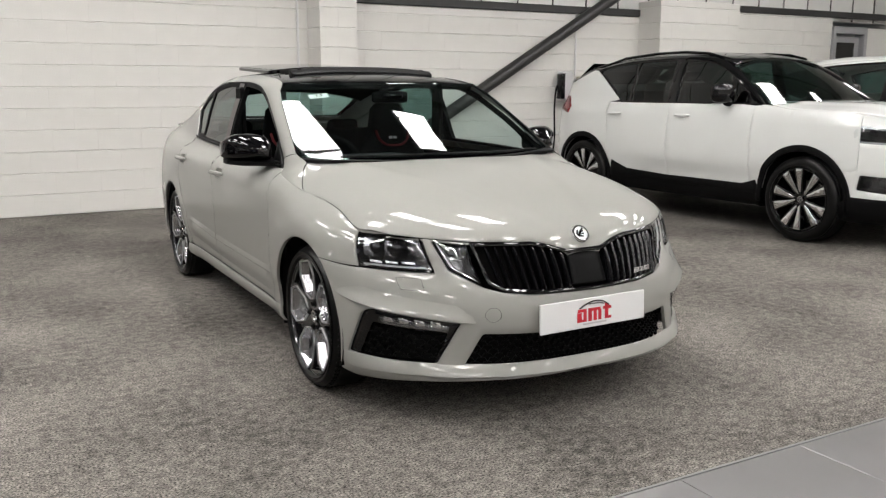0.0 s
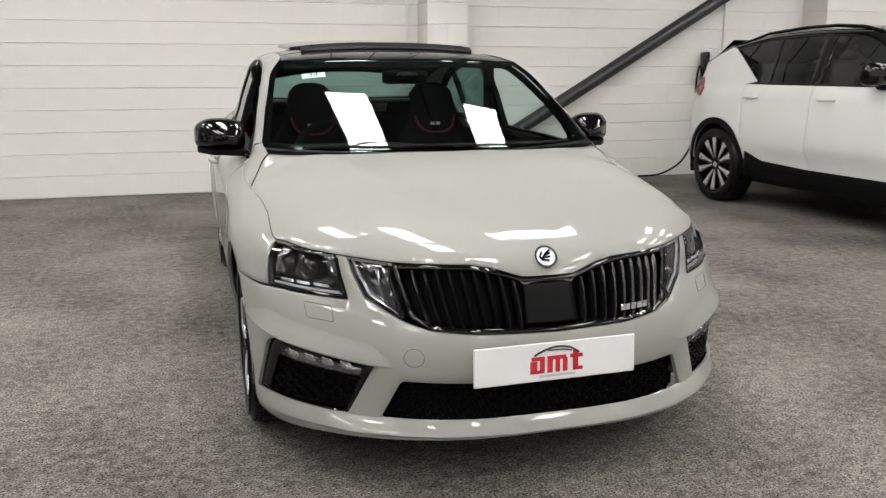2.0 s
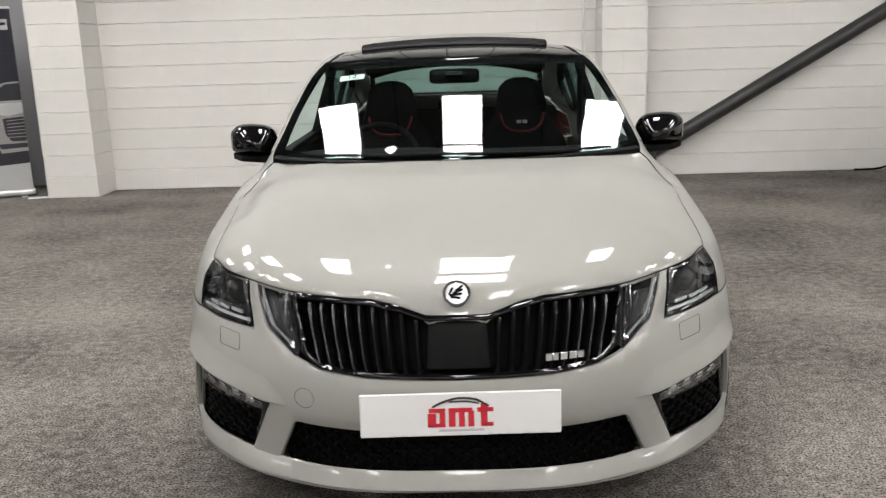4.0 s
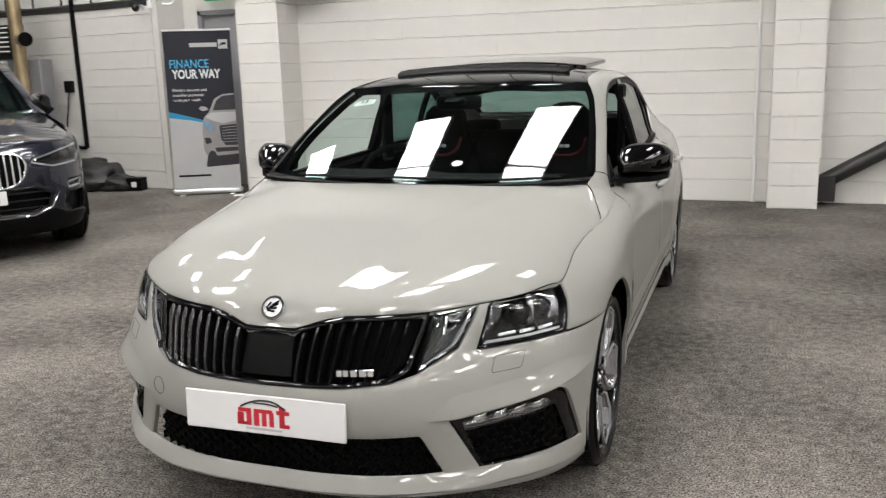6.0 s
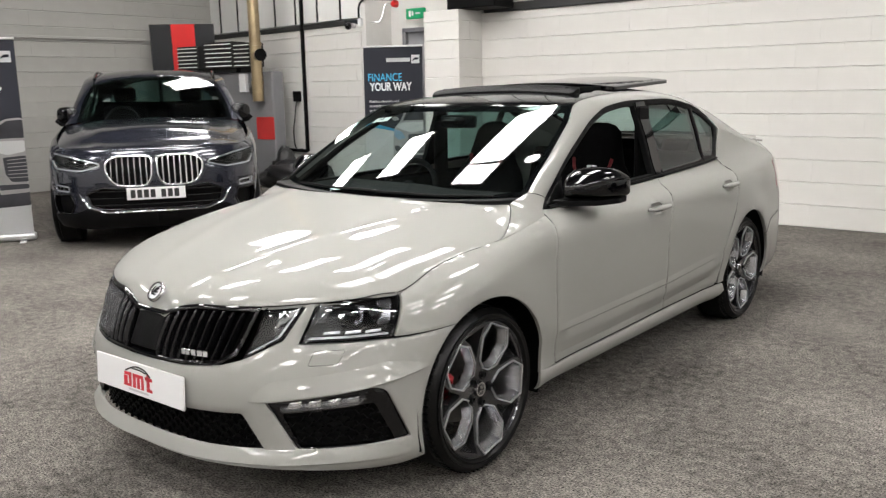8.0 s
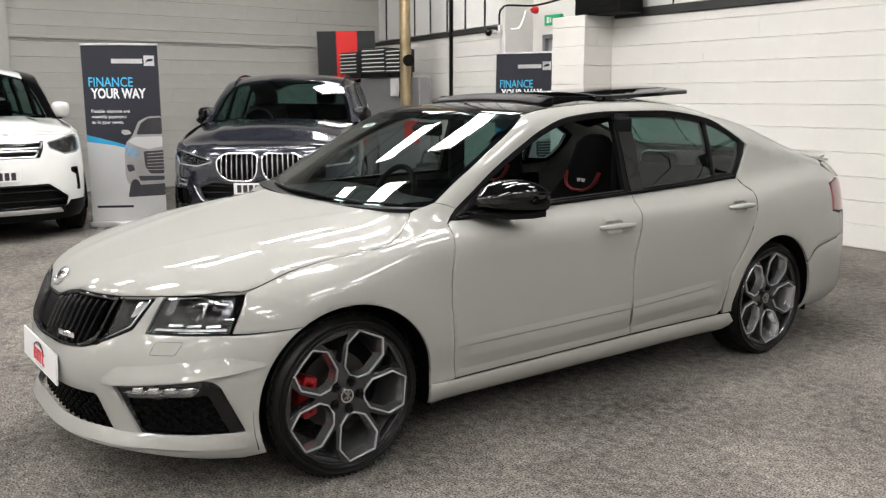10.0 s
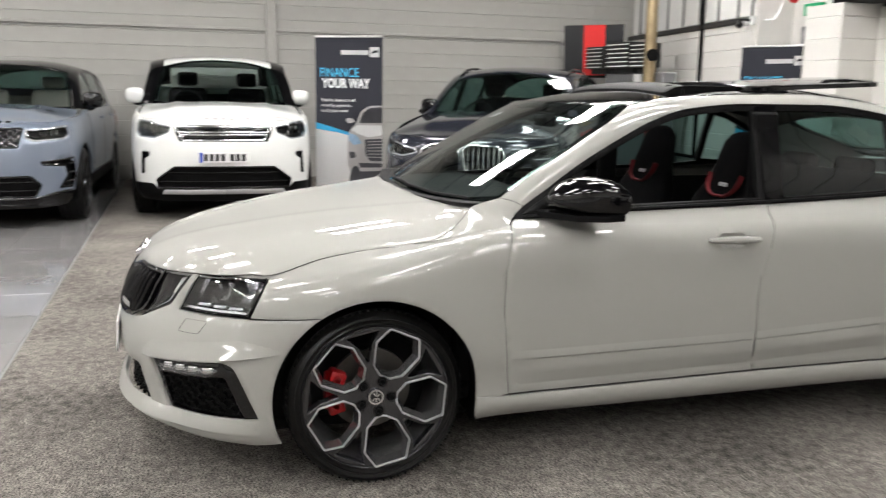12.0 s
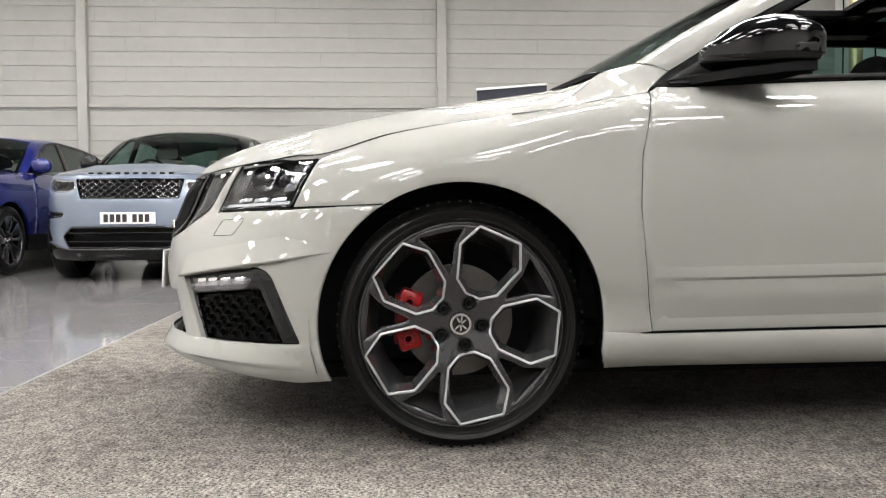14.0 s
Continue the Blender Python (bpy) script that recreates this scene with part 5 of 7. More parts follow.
    part("parcel_shelf", boxes((-.62, .62, 2.75, 3.35, .93, .96), bevel=.01), INTERIOR, car)
    for s in (1, -1):
        part("door_lining", boxes((s * .79 - .02, s * .79 + .02, .62, 2.45, .35, .925), bevel=.015), INTERIOR, car)
        part("inner_pillar", boxes((s * .675 - .015, s * .675 + .015, 1.60, 1.72, .92, 1.33), bevel=.01), INTERIOR, car)
    part("headlining", sheet([(-.56, 1.9), (.56, 1.9), (.55, 2.68), (-.55, 2.68)], lambda x, y, out=0.: roof(x, y, out - .045), .1, thick=.01), INTERIOR, car)
    return car


build_main()


# ---- the other cars ----
def suv(name, label, m, p):
    """An upright car: plan and profile numbers in p; nose to -y, front axle at y = 0, left side +x."""
    car = thing(name, label, "car", m, group="parked cars")
    w, fo, wb, ro, H, zb = p["w"], p["fo"], p["wb"], p["ro"], p["H"], p["belt"]
    zl, zr, yb, yt, zt = p["nose_z"], p["cowl_z"], p["cowl_y"], p["top_y"], p["top_z"]
    R, paint = p["tyre"], p["paint"]
    end = wb + ro
    sk = Skin([(0, -fo), (.3 * w, -fo + .012), (.55 * w, -fo + .05), (.75 * w, -fo + .14), (.88 * w, -fo + .27), (.955 * w, -fo + .43), (.985 * w, -fo + .62), (w, -.05), (w, wb * .5), (w, wb), (.975 * w, wb + ro * .5), (.92 * w, end - .18), (.7 * w, end - .05), (.4 * w, end - .01), (0, end)],
              [(-fo, (.20, .30, .45, .58, .70, .82, zl - .06, zl), (-.09, -.02, .0, .0, -.004, -.016, -.045, -.09)),
               (-fo + .3, (.20, .30, .45, .58, .70, .82, zl - .06, zl), (-.07, -.015, .0, .0, -.004, -.014, -.04, -.09)),
               (-.45, (.22, .32, .48, .62, .74, .86, zl - .02, zl + .03), (-.08, -.02, -.004, .0, .0, -.008, -.035, -.11)),
               (yb - .05, (.25, .34, .5, .65, .78, .92, zb - .07, zb), (-.10, -.03, -.012 - p.get("scoop", 0) * .6, .0, .0, -.006, -.035, -.085)),
               (wb * .5, (.25, .34, .5, .65, .78, .92, zb - .07, zb), (-.10, -.04 - p.get("scoop", 0), -.016 - p.get("scoop", 0), .0, .0, -.006, -.03, -.07)),
               (wb, (.25, .34, .5, .65, .78, .92, zb - .07, zb + .03), (-.10, -.03, -.008, .004, .003, -.006, -.03, -.085)),
               (end, (.25, .34, .5, .65, .78, .92, zb - .07, zb + .03), (-.10, -.02, .0, .0, -.01, -.03, -.06, -.10))], p.get("lean", .36))
    S = sk.s_of_y(0)
    f = lambda s, z, out=0.: sk.point(s, z, out)
    fy = lambda y, z, out=0.: sk.point(S + y, z, out)

    def nose(s, z, out=0.):
        x, y, zz = f(abs(s), z, out)
        return (x if s >= 0 else -x, y, zz)
    AR = R + .045
    zc = R

    def arch(yc, a0, a1, n=18, r=AR):
        return [(yc + r * math.cos(radians(a0 + (a1 - a0) * k / n)), zc + r * math.sin(radians(a0 + (a1 - a0) * k / n))) for k in range(n + 1)]
    for yc in (0, wb):
        for s in (1, -1):
            wheel(car, (s * (w - .135), yc, zc), Matrix() if s > 0 else pose(0, 0, 0, 0, 0, 180) @ pose(0, 0, 0, 180), R, p.get("rim", .268), .245, p.get("wheels", "split"), p.get("alloy", BRIGHT_ALLOY), p.get("alloy_dark", GREY_ALLOY))
            bm = bmesh.new()
            r0 = [bm.verts.new((s * (w - .45), y, z)) for y, z in arch(yc, -15, 195, 16, AR + .02)]
            r1 = [bm.verts.new((s * (w - .03), y, z)) for y, z in arch(yc, -15, 195, 16, AR + .02)]
            for k in range(16):
                bm.faces.new((r0[k], r0[k + 1], r1[k + 1], r1[k]))
            bm.faces.new(r0)
            part("arch_liner", bm, BLACK_PLASTIC, car)
    part("underbody", boxes((-w * .75, w * .75, -fo + .2, end - .15, .24, .42), (-w * .55, w * .55, -fo + .15, yb - .1, .3, zl - .12)), BLACK_PLASTIC, car, smooth=0)
    sill = .40
    d1, d2, d3 = p["doors"]
    hl = lambda y: float(curve1([-fo + .3, -.45, yb - .25, yb], [zl - .01, zl + .015, zb - .035, zb])(y))
    low = .62 if p.get("clad") else .42
    body = p.get("low_mat", paint)
    # fender, doors, quarter
    o = [(d1, sill)] + arch(0, 8, 150) + [(-.50, .66), (-.50, hl(-.5))] + [(y, hl(y)) for y in np.linspace(-.4, yb, 8)] + [(d1, zb - .01)]
    both("front_fender", sheet(o, fy, .06, gap=.0018, roll=.0014), paint, car)
    o = [(d1, sill), (d1, zb - .01)] + [(y, zb) for y in np.linspace(d1 + .15, d2, 4)] + [(d2, sill)]
    fd = both("front_door", sheet(o, fy, .07, gap=.0018, roll=.0014), paint, car)
    a = arch(wb, 172, 120, 6)
    th = math.degrees(math.acos(max(-.98, min(1, (d3 - .04 - wb) / AR))))
    a = arch(wb, 172, th, 6)
    o = [(d2, sill), (d2, zb)] + [(y, zb + .0) for y in np.linspace(d2 + .2, d3, 4)] + [(d3 + .01, zb - .1), (d3 - .02, zc + AR + .1)] + a[::-1] + [(wb - AR - .02, sill)]
    rd = both("rear_door", sheet(o, fy, .07, gap=.0018, roll=.0014), paint, car)
    win = p["win"]
    wt = curve1([q[0] for q in win], [q[1] for q in win])
    ye = win[-1][0]
    o = [(d3 - .02, zc + AR + .1), (d3 + .01, zb - .1), (d3, zb)] + p["kick"] + [(ye, win[-1][1]), (ye + .06, win[-1][1] + .01), (end - .28, zb + .22), (end - .22, zb + .02), (end - .2, .45)] + [(wb + AR + .01, .40)] + arch(wb, 8, th)
    both("quarter_panel", sheet(o, fy, .06, gap=.0018, roll=.0014), paint, car)
    SE = float(sk.s[-1])
    o = [(S + end - .2, .45), (S + end - .22, zb + .02), (S + end - .28, zb + .22), (SE, zb + .2), (SE, .3), (S + end - .3, .3)]
    both("tail_panel", sheet(o, f, .09), paint, car)
    tl = p.get("tail", [(-.30, .86), (-.02, .90), (-.02, 1.06), (-.22, 1.06)])
    both("tail_lamp", sheet(rounded([(S + end - .2 + a, b) for a, b in tl], .01), lambda a, b, out=0.: f(a, b, out + .008), .05), TAIL_RED, car, "red tail lamp")
    sl = [(AR + .0, .44), (AR + .02, .26), (wb - AR - .02, .26), (wb - AR, .44)]
    both("sill", sheet(sl, lambda a, b, out=0.: fy(a, b, out + .008), .07), BLACK_PLASTIC, car, "black lower sill")
    if p.get("clad"):
        for yc in (0, wb):
            ring = arch(yc, -8, 188, 24, AR - .002) + arch(yc, 188, -8, 24, AR + .055)
            both("arch_cladding", sheet(ring, lambda a, b, out=0.: fy(a, b, out + .012), .06), BLACK_PLASTIC, car, "black wheel-arch cladding")
        o = [(AR + .03, .38), (AR + .07, .50), (AR + .22, .455), (d2, .45), (wb - AR - .30, .475), (wb - AR - .08, .55), (wb - AR - .03, .38)]
        both("door_cladding", sheet(o, lambda a, b, out=0.: fy(a, b, out + .012), .06), BLACK_PLASTIC, car, "black door cladding")
    for s, (a, b) in ((1, (fd[0], rd[0])), (-1, (fd[1], rd[1]))):
        for d, y1 in ((a, d2 - .10), (b, d3 - .04)):
            bm = bmesh.new()
            pts = [fy(y1 - .2 + .2 * k / 8, zb - .115, .004 + .03 * math.sin(math.pi * k / 8) ** .5) for k in range(9)]
            tube(bm, [(s * x, y, z) for x, y, z in pts], .012, 8)
            part("door_handle", bm, paint, d)
    # windows: surround, glass
    y0 = win[0][0]
    top = [(y, float(wt(y))) for y in np.linspace(y0, ye, 30)]
    outline = top + p["kick"][::-1] + [(y, zb + .004) for y in np.linspace(d3 - .05, y0 + .08, 12)]
    pil = p["pillars"]
    wins = []
    edges = [y0 + .20] + [v for q in pil for v in q] + [ye - .06]
    for a, b in zip(edges[::2], edges[1::2]):
        ys = np.linspace(a, b, 8)
        kb = lambda y: zb + .02 + max(0, float(np.interp(y, [d3 - .05] + [q[0] for q in p["kick"]] + [ye], [zb] + [q[1] for q in p["kick"]] + [win[-1][1]])) - zb)
        hi = [(y, float(wt(y)) - .022) for y in ys]
        lo = [(y, min(kb(y), float(wt(y)) - .05)) for y in ys[::-1]]
        wins.append(hi + lo)
    both("window_frame", sheet(outline, lambda a, b, out=0.: fy(a, b, out - .004), .05, wins, thick=.03), BLACK_GLOSS, car, "black window surround")
    for g in wins:
        for q in both("side_glass", sheet(inset(g, -.008), lambda a, b, out=0.: fy(a, b, out - .012), .09, thick=0, roll=0), p.get("side_glass", TINTED), car, "dark side glass"):
            q.visible_shadow = False
    # hood
    zc_ = curve1([-fo + .03, -fo + .12, -fo + .3, -.3, yb - .1, yb], [zl - .05, zl + .0, zl + .045, (zl + zr) / 2 + .045, zr - .005, zr])
    xf = .94
    front = [(0, -fo + .075), (.35 * w, -fo + .09), (.6 * w, -fo + .15), (.78 * w, -fo + .27), (.86 * w, -fo + .42)]
    front = [tuple(q) for q in path3(front, 14)]
    xs = curve1([-fo + .42, -.2, yb - .2, yb], [.86 * w, .885 * w, .88 * w, .86 * w])
    xe = curve1([-fo + .07] + [q[1] for q in front[1:]] + [0, yb], [.05] + [q[0] for q in front[1:]] + [.885 * w, .86 * w])

    def hood(x, y, out=0.):
        c = float(zc_(y))
        u = abs(x) / (.88 * w)
        e = hl(max(y, -fo + .3))
        return (x, y, c + (e - c) * u ** 2.2 + .012 * math.exp(-((abs(x) - .5 * w) / .06) ** 2) + out)
    edge = [(float(xs(y)), y) for y in np.linspace(-fo + .45, yb - .02, 10)]
    rear = [(.6 * w, yb - .07), (.3 * w, yb - .11), (0, yb - .12)]
    o = front + edge + rear
    o = o + [(-x, y) for x, y in o[-2:0:-1]]
    hd = part("hood", sheet(o, hood, .06, gap=.0015, thick=.02, roll=.0014), paint, car)
    # windscreen and roof
    drop = .07

    def screen(x, y, out=0.):
        u = (y - yb) / (yt - yb)
        return (x, y, zr - .03 + (zt - zr + .03) * (u + .06 * math.sin(math.pi * min(1, max(0, u)))) - drop * (abs(x) / (.75 * w)) ** 2 + out)
    o = [(0, yb - .06), (.4 * w, yb - .03), (.80 * w, yb + .08), (.74 * w, (yb + yt) / 2 + .02), (.66 * w, yt - .06), (.35 * w, yt - .01), (0, yt)]
    o = o + [(-x, y) for x, y in o[-2:0:-1]]
    o = rounded(o, .03, 3)
    part("windscreen", sheet(o, screen, .1, thick=0, roll=0), p.get("screen", SCREEN), car, "clear windscreen").visible_shadow = False
    part("windscreen_border", sheet(o, lambda x, y, out=0.: screen(x, y, out - .004), .07, [inset(o, .035)], thick=.004, roll=0), BLACK_GLOSS, car)
    ry = p["roof_end"]
    zf = curve1([yt - .1, yt, yt + .5, (yt + ry) / 2 + .2, ry - .2, ry], [zt - .045, zt, H - .02, H, H - .05, H - .10])
    side_z = lambda y: float(wt(min(max(y, win[1][0]), ye))) + .035

    def roof(x, y, out=0.):
        c, e = float(zf(y)), min(float(zf(y)) - .02, side_z(y))
        return (x, y, c + (e - c) * (abs(x) / (.66 * w)) ** 3 + out)
    o = [(0, yt + .004), (.35 * w, yt - .006), (.655 * w, yt - .055), (.66 * w, yt + .4), (.66 * w, ry - .3), (.62 * w, ry), (0, ry + .03)]
    o = o + [(-x, y) for x, y in o[-2:0:-1]]
    roof_mat = p.get("roof_mat", paint)
    part("roof", sheet(o, roof, .1), roof_mat, car)
    ys = np.linspace(y0, ye, 24)
    Wc = [fy(y, float(wt(y)), 0) for y in ys] + [fy(ye + .06, win[-1][1] + .012, 0), fy(end - .28, zb + .22, 0)]
    Rp = [(.805 * w, yb + .07), (.745 * w, (yb + yt) / 2 + .01), (.665 * w, yt - .07)]
    Rc = path3([(x, y, screen(x, y)[2] + .004) for x, y in Rp] + [(.66 * w, y, roof(.66 * w, y)[2] + .002) for y in np.linspace(yt + .15, ry - .3, 6)], 24) + [(.64 * w, ry - .05, roof(.64 * w, ry - .05)[2]), (.66 * w, end - .2, zb + .25)]
    both("roof_pillar", loft(Wc, Rc, 6, .012), p.get("pillar_mat", roof_mat), car, smooth=60)
    if p.get("rails"):
        for s in (1, -1):
            bm = bmesh.new()
            tube(bm, [(s * (.655 * w), y, roof(.655 * w, y)[2] + h) for y, h in ((yt + .1, .0), (yt + .3, .022), (yt + .6, .03), (yt + 1.0, .033), (ry - .6, .03), (ry - .35, .02), (ry - .15, .0))], .015, 8)
            part("roof_bar", bm, BLACK_GLOSS, car)
    o = [(-.62 * w, ry), (.62 * w, ry), (.70 * w, end - .18), (-.70 * w, end - .18)]
    part("rear_window", sheet(o, lambda x, y, out=0.: (x, y, H - .1 + (zb + .2 - H + .1) * (y - ry) / max(.1, end - .18 - ry) + out), .2, thick=0, roll=0), p.get("rear_glass", TINTED), car)
    # front
    holes = [rounded(q["o"], q.get("r", .015), 3) for q in p["front"]]
    sides = [q.get("pair", True) for q in p["front"]]
    allh = []
    for h, pr in zip(holes, sides):
        allh.append(h)
        if pr:
            allh.append([(-s, z) for s, z in h])
    e0 = S - .50
    o = [(0, zl - .014), (.6 * w, zl - .010), (e0, hl(-.5) - .0)] + [(e0, .66)] + [(S + q[0], q[1]) for q in arch(0, 142, 200, 8)] + [(S - AR + .0, .24), (.6 * w, .205), (0, .20)]
    full = o + [(-s, z) for s, z in o[-2:0:-1]]
    bumper = part("front_bumper", sheet(full, nose, .05, allh, thick=.03, gap=.002), paint, car)
    for q, h in zip(p["front"], holes):
        for s in ((1, -1) if q.get("pair", True) else (1,)):
            hh = [(s * a, b) for a, b in h]
            kind, dep = q["kind"], q.get("depth", .03)
            par = new(q["name"])
            par.parent = car
            if q.get("label"):
                par["label"] = q["label"]
            part("recess", sheet(inset(hh, -.008), lambda a, b, out=0.: nose(a, b, out - dep - .02), .07, thick=0, roll=0), q.get("back", BLACK_PLASTIC), par)
            if kind == "lamp":
                part("lamp_cover", sheet(hh, lambda a, b, out=0.: nose(a, b, out - .001), .05, thick=.008), LAMP_COVER, par).visible_shadow = False
                P = np.array(h)
                cx, cz = P.mean(0)
                for k, (dx, r) in enumerate(((-.07, .030), (.06, .030))):
                    c, d = Vector(nose(s * (cx + dx), cz + .005, -.03)), Vector(nose(s * (cx + dx), cz, .05))
                    mm = Matrix.Translation(c) @ (d - c).to_track_quat("X", "Z").to_matrix().to_4x4()
                    bm = bmesh.new()
                    lathe(bm, [(0, .014), (r * .6, .010), (r, -.004), (r * 1.3, -.006), (r * 1.35, -.03)], 18, mm)
                    part("projector", bm, BLACK_GLOSS, par)
                o3 = inset(hh, .014)
                part("light_strip", sheet(hh, lambda a, b, out=0.: nose(a, b, out - .012), .04, [o3], thick=.01, roll=0), LAMP_WHITE if q.get("bright", True) else BLACK_GLOSS, par)
            else:
                part("surround", sheet(inset(hh, -.006), lambda a, b, out=0.: nose(a, b, out + .004), .04, [inset(hh, q.get("edge", .012))], thick=.03), q.get("rim", BLACK_GLOSS), par)
                P = np.array(hh)
                if kind == "bars":
                    n = q["n"]
                    for k in range(n):
                        a0 = P[:, 0].min() + (P[:, 0].max() - P[:, 0].min()) * (k + 1) / (n + 1)
                        zz = [z for z in np.linspace(P[:, 1].min(), P[:, 1].max(), 30) if inside(a0, z, hh)]
                        bm = bmesh.new()
                        rows = []
                        for z in np.linspace(min(zz), max(zz), 6):
                            rows.append([bm.verts.new(nose(a0 + dx, z, oo)) for dx, oo in ((-.010, -.04), (-.006, .002), (0, .006), (.006, .002), (.010, -.04))])
                        for r0, r1 in zip(rows, rows[1:]):
                            for j in range(4):
                                bm.faces.new((r0[j], r0[j + 1], r1[j + 1], r1[j]))
                        part("grille_bar", bm, q.get("bar", BRIGHT_ALLOY), par)
                elif kind == "slats":
                    n = q["n"]
                    for k in range(n):
                        z = P[:, 1].min() + (P[:, 1].max() - P[:, 1].min()) * (k + .7) / (n + .4)
                        ss = [a for a in np.linspace(P[:, 0].min(), P[:, 0].max(), 60) if inside(a, z, hh)]
                        if len(ss) < 3:
                            continue
                        bm = bmesh.new()
                        tube(bm, [nose(a, z, -.004) for a in np.linspace(min(ss), max(ss), 16)], q.get("t", .009), 6)
                        part("grille_slat", bm, q.get("bar", BLACK_GLOSS), par)
                elif kind == "mesh":
                    bm = bmesh.new()
                    z, r = P[:, 1].min(), 0
                    cw, ch = q.get("cell", (.07, .045))
                    while z < P[:, 1].max():
                        a = P[:, 0].min() + (cw / 2 if r % 2 else 0)
                        while a < P[:, 0].max():
                            pts = [(a - cw * .5, z), (a - cw * .25, z + ch * .5), (a + cw * .25, z + ch * .5), (a + cw * .5, z)]
                            for q0, q1 in zip(pts, pts[1:]):
                                if inside(*q0, hh) and inside(*q1, hh):
                                    tube(bm, [nose(*q0, -.006), nose(*q1, -.006)], q.get("t", .005), 4)
                            a += cw
                        z += ch / 2
                        r += 1
                    if bm.verts:
                        part("grille_mesh", bm, q.get("bar", BLACK_GLOSS), par)
                    else:
                        bm.free()
    for q in p.get("bands", ()):
        both(q["name"], sheet(q["o"], lambda a, b, out=0.: nose(a, b, out + q.get("out", .010)), .05, thick=.012), q["mat"], bumper, q.get("label", ""))
    # number plate with plain bars
    pz = p["plate_z"]
    pl = part("number_plate", boxes((-.26, .26, -.004, .004, -.0555, .0555), bevel=.003), WHITE_PLASTIC, car, "white number plate")
    pl.matrix_local = Matrix.Translation((0, nose(0, pz, .012)[1] - .004, pz))
    for k in range(7):
        x = (-.214 if p.get("blue_end") else -.226) + .0585 * k + (.036 if k > 3 else 0)
        part("plate_bar", boxes((x, x + .043, -.0052, -.0044, -.0375, .0375)), PRINT_BLACK, pl, "dark bar in place of a character", 0)
    if p.get("blue_end"):
        part("plate_band", boxes((-.258, -.222, -.0052, -.0044, -.053, .053)), mat("plate_blue", (.02, .06, .4), .5), pl, "", 0)
    if p.get("hood_marks"):
        n = p["hood_marks"]
        for k in range(n):
            x = (k - (n - 1) / 2) * .085
            q = part("hood_mark", boxes((-.024, .024, -.004, .004, -.012, .012), bevel=.002), p.get("mark_mat", BLACK_GLOSS), hd)
            y = -fo + .115
            q.matrix_local = Matrix.Translation((x, y, hood(x, y)[2] + .004)) @ pose(0, 0, 0, -50)
    # mirrors
    for s in (1, -1):
        mr = new("door_mirror")
        mr.parent = car
        my, mz, mx = yb + p.get("mirror_y", .30), zb + .10, w + p.get("mirror_x", -.01)
        bm = bmesh.new()
        n, rings = 16, []
        for x, ry_, rz_ in ((-.10, .03, .05), (-.07, .065, .085), (.0, .08, .092), (.07, .07, .085), (.10, .045, .06), (.112, .01, .015)):
            ring = []
            for k in range(n):
                c, sn = math.cos(2 * math.pi * k / n), math.sin(2 * math.pi * k / n)
                ring.append(bm.verts.new((s * (mx + x), my + x * .3 + ry_ * math.copysign(abs(c) ** .7, c) * (1 if c < 0 else .6), mz + rz_ * math.copysign(abs(sn) ** .7, sn))))
            rings.append(ring)
        for a, b in zip(rings, rings[1:]):
            for k in range(n):
                bm.faces.new((a[k], a[(k + 1) % n], b[(k + 1) % n], b[k]))
        bm.faces.new(rings[0]), bm.faces.new(rings[-1])
        part("mirror_cap", bm, p.get("mirror", BLACK_GLOSS), mr, "", 60)
        bm = bmesh.new()
        tube(bm, [(s * (w - .10), my + .0, zb + .0), (s * (w - .02), my, zb + .01), (s * (w + .03), my, mz - .05)], [.03, .028, .022], 8)
        part("mirror_foot", bm, BLACK_PLASTIC, mr)
    # wipers, inside
    for s in (-1, 1):
        bm = bmesh.new()
        tube(bm, [(x, y, screen(x, y)[2] + .012) for x, y in ((s * .05 - .35, yb - .01), (s * .05 - .05 + .1 * s, yb - .02), (s * .05 + .3, yb - .01))], .008, 5)
        part("wiper", bm, BLACK_PLASTIC, car)
    part("cabin_floor", boxes((-w * .78, w * .78, yb + .1, end - .25, .42, zb - .25)), INTERIOR, car, "", 0)
    dsh = boxes((-w * .76, w * .76, yb - .02, yb + .55, zb - .3, zb - .02), bevel=.05, seg=2)
    part("dashboard", dsh, INTERIOR, car)
    for x in (-.38, .38):
        st = new("front_seat")
        st.parent = car
        part("backrest", boxes((x - .25, x + .25, yb + 1.28, yb + 1.44, zb - .4, zb + .20), bevel=.07, seg=3), p.get("seat", SEAT_CLOTH), st)
        part("headrest", boxes((x - .13, x + .13, yb + 1.33, yb + 1.43, zb + .22, min(zb + .40, zt - .12)), bevel=.045, seg=3), p.get("seat", SEAT_CLOTH), st)
    bm = bmesh.new()
    tube(bm, [(-.38 + .18 * math.cos(a), yb + .62 + .07 * math.sin(a), zb - .0 + .165 * math.sin(a)) for a in np.linspace(0, 2 * math.pi, 24, endpoint=False)], .016, 6, closed=True)
    part("steering_wheel", bm, INTERIOR, car)
    part("rear_seat", boxes((-w * .68, w * .68, wb - .45, wb - .25, zb - .35, zb + .12), bevel=.06, seg=3), p.get("seat", SEAT_CLOTH), car)
    return car, nose, hood


def car_paint(name, c, metal=0., rough=.3, var=.03):
    return mat(name, c, rough, metal, var, 3, coat=1.)


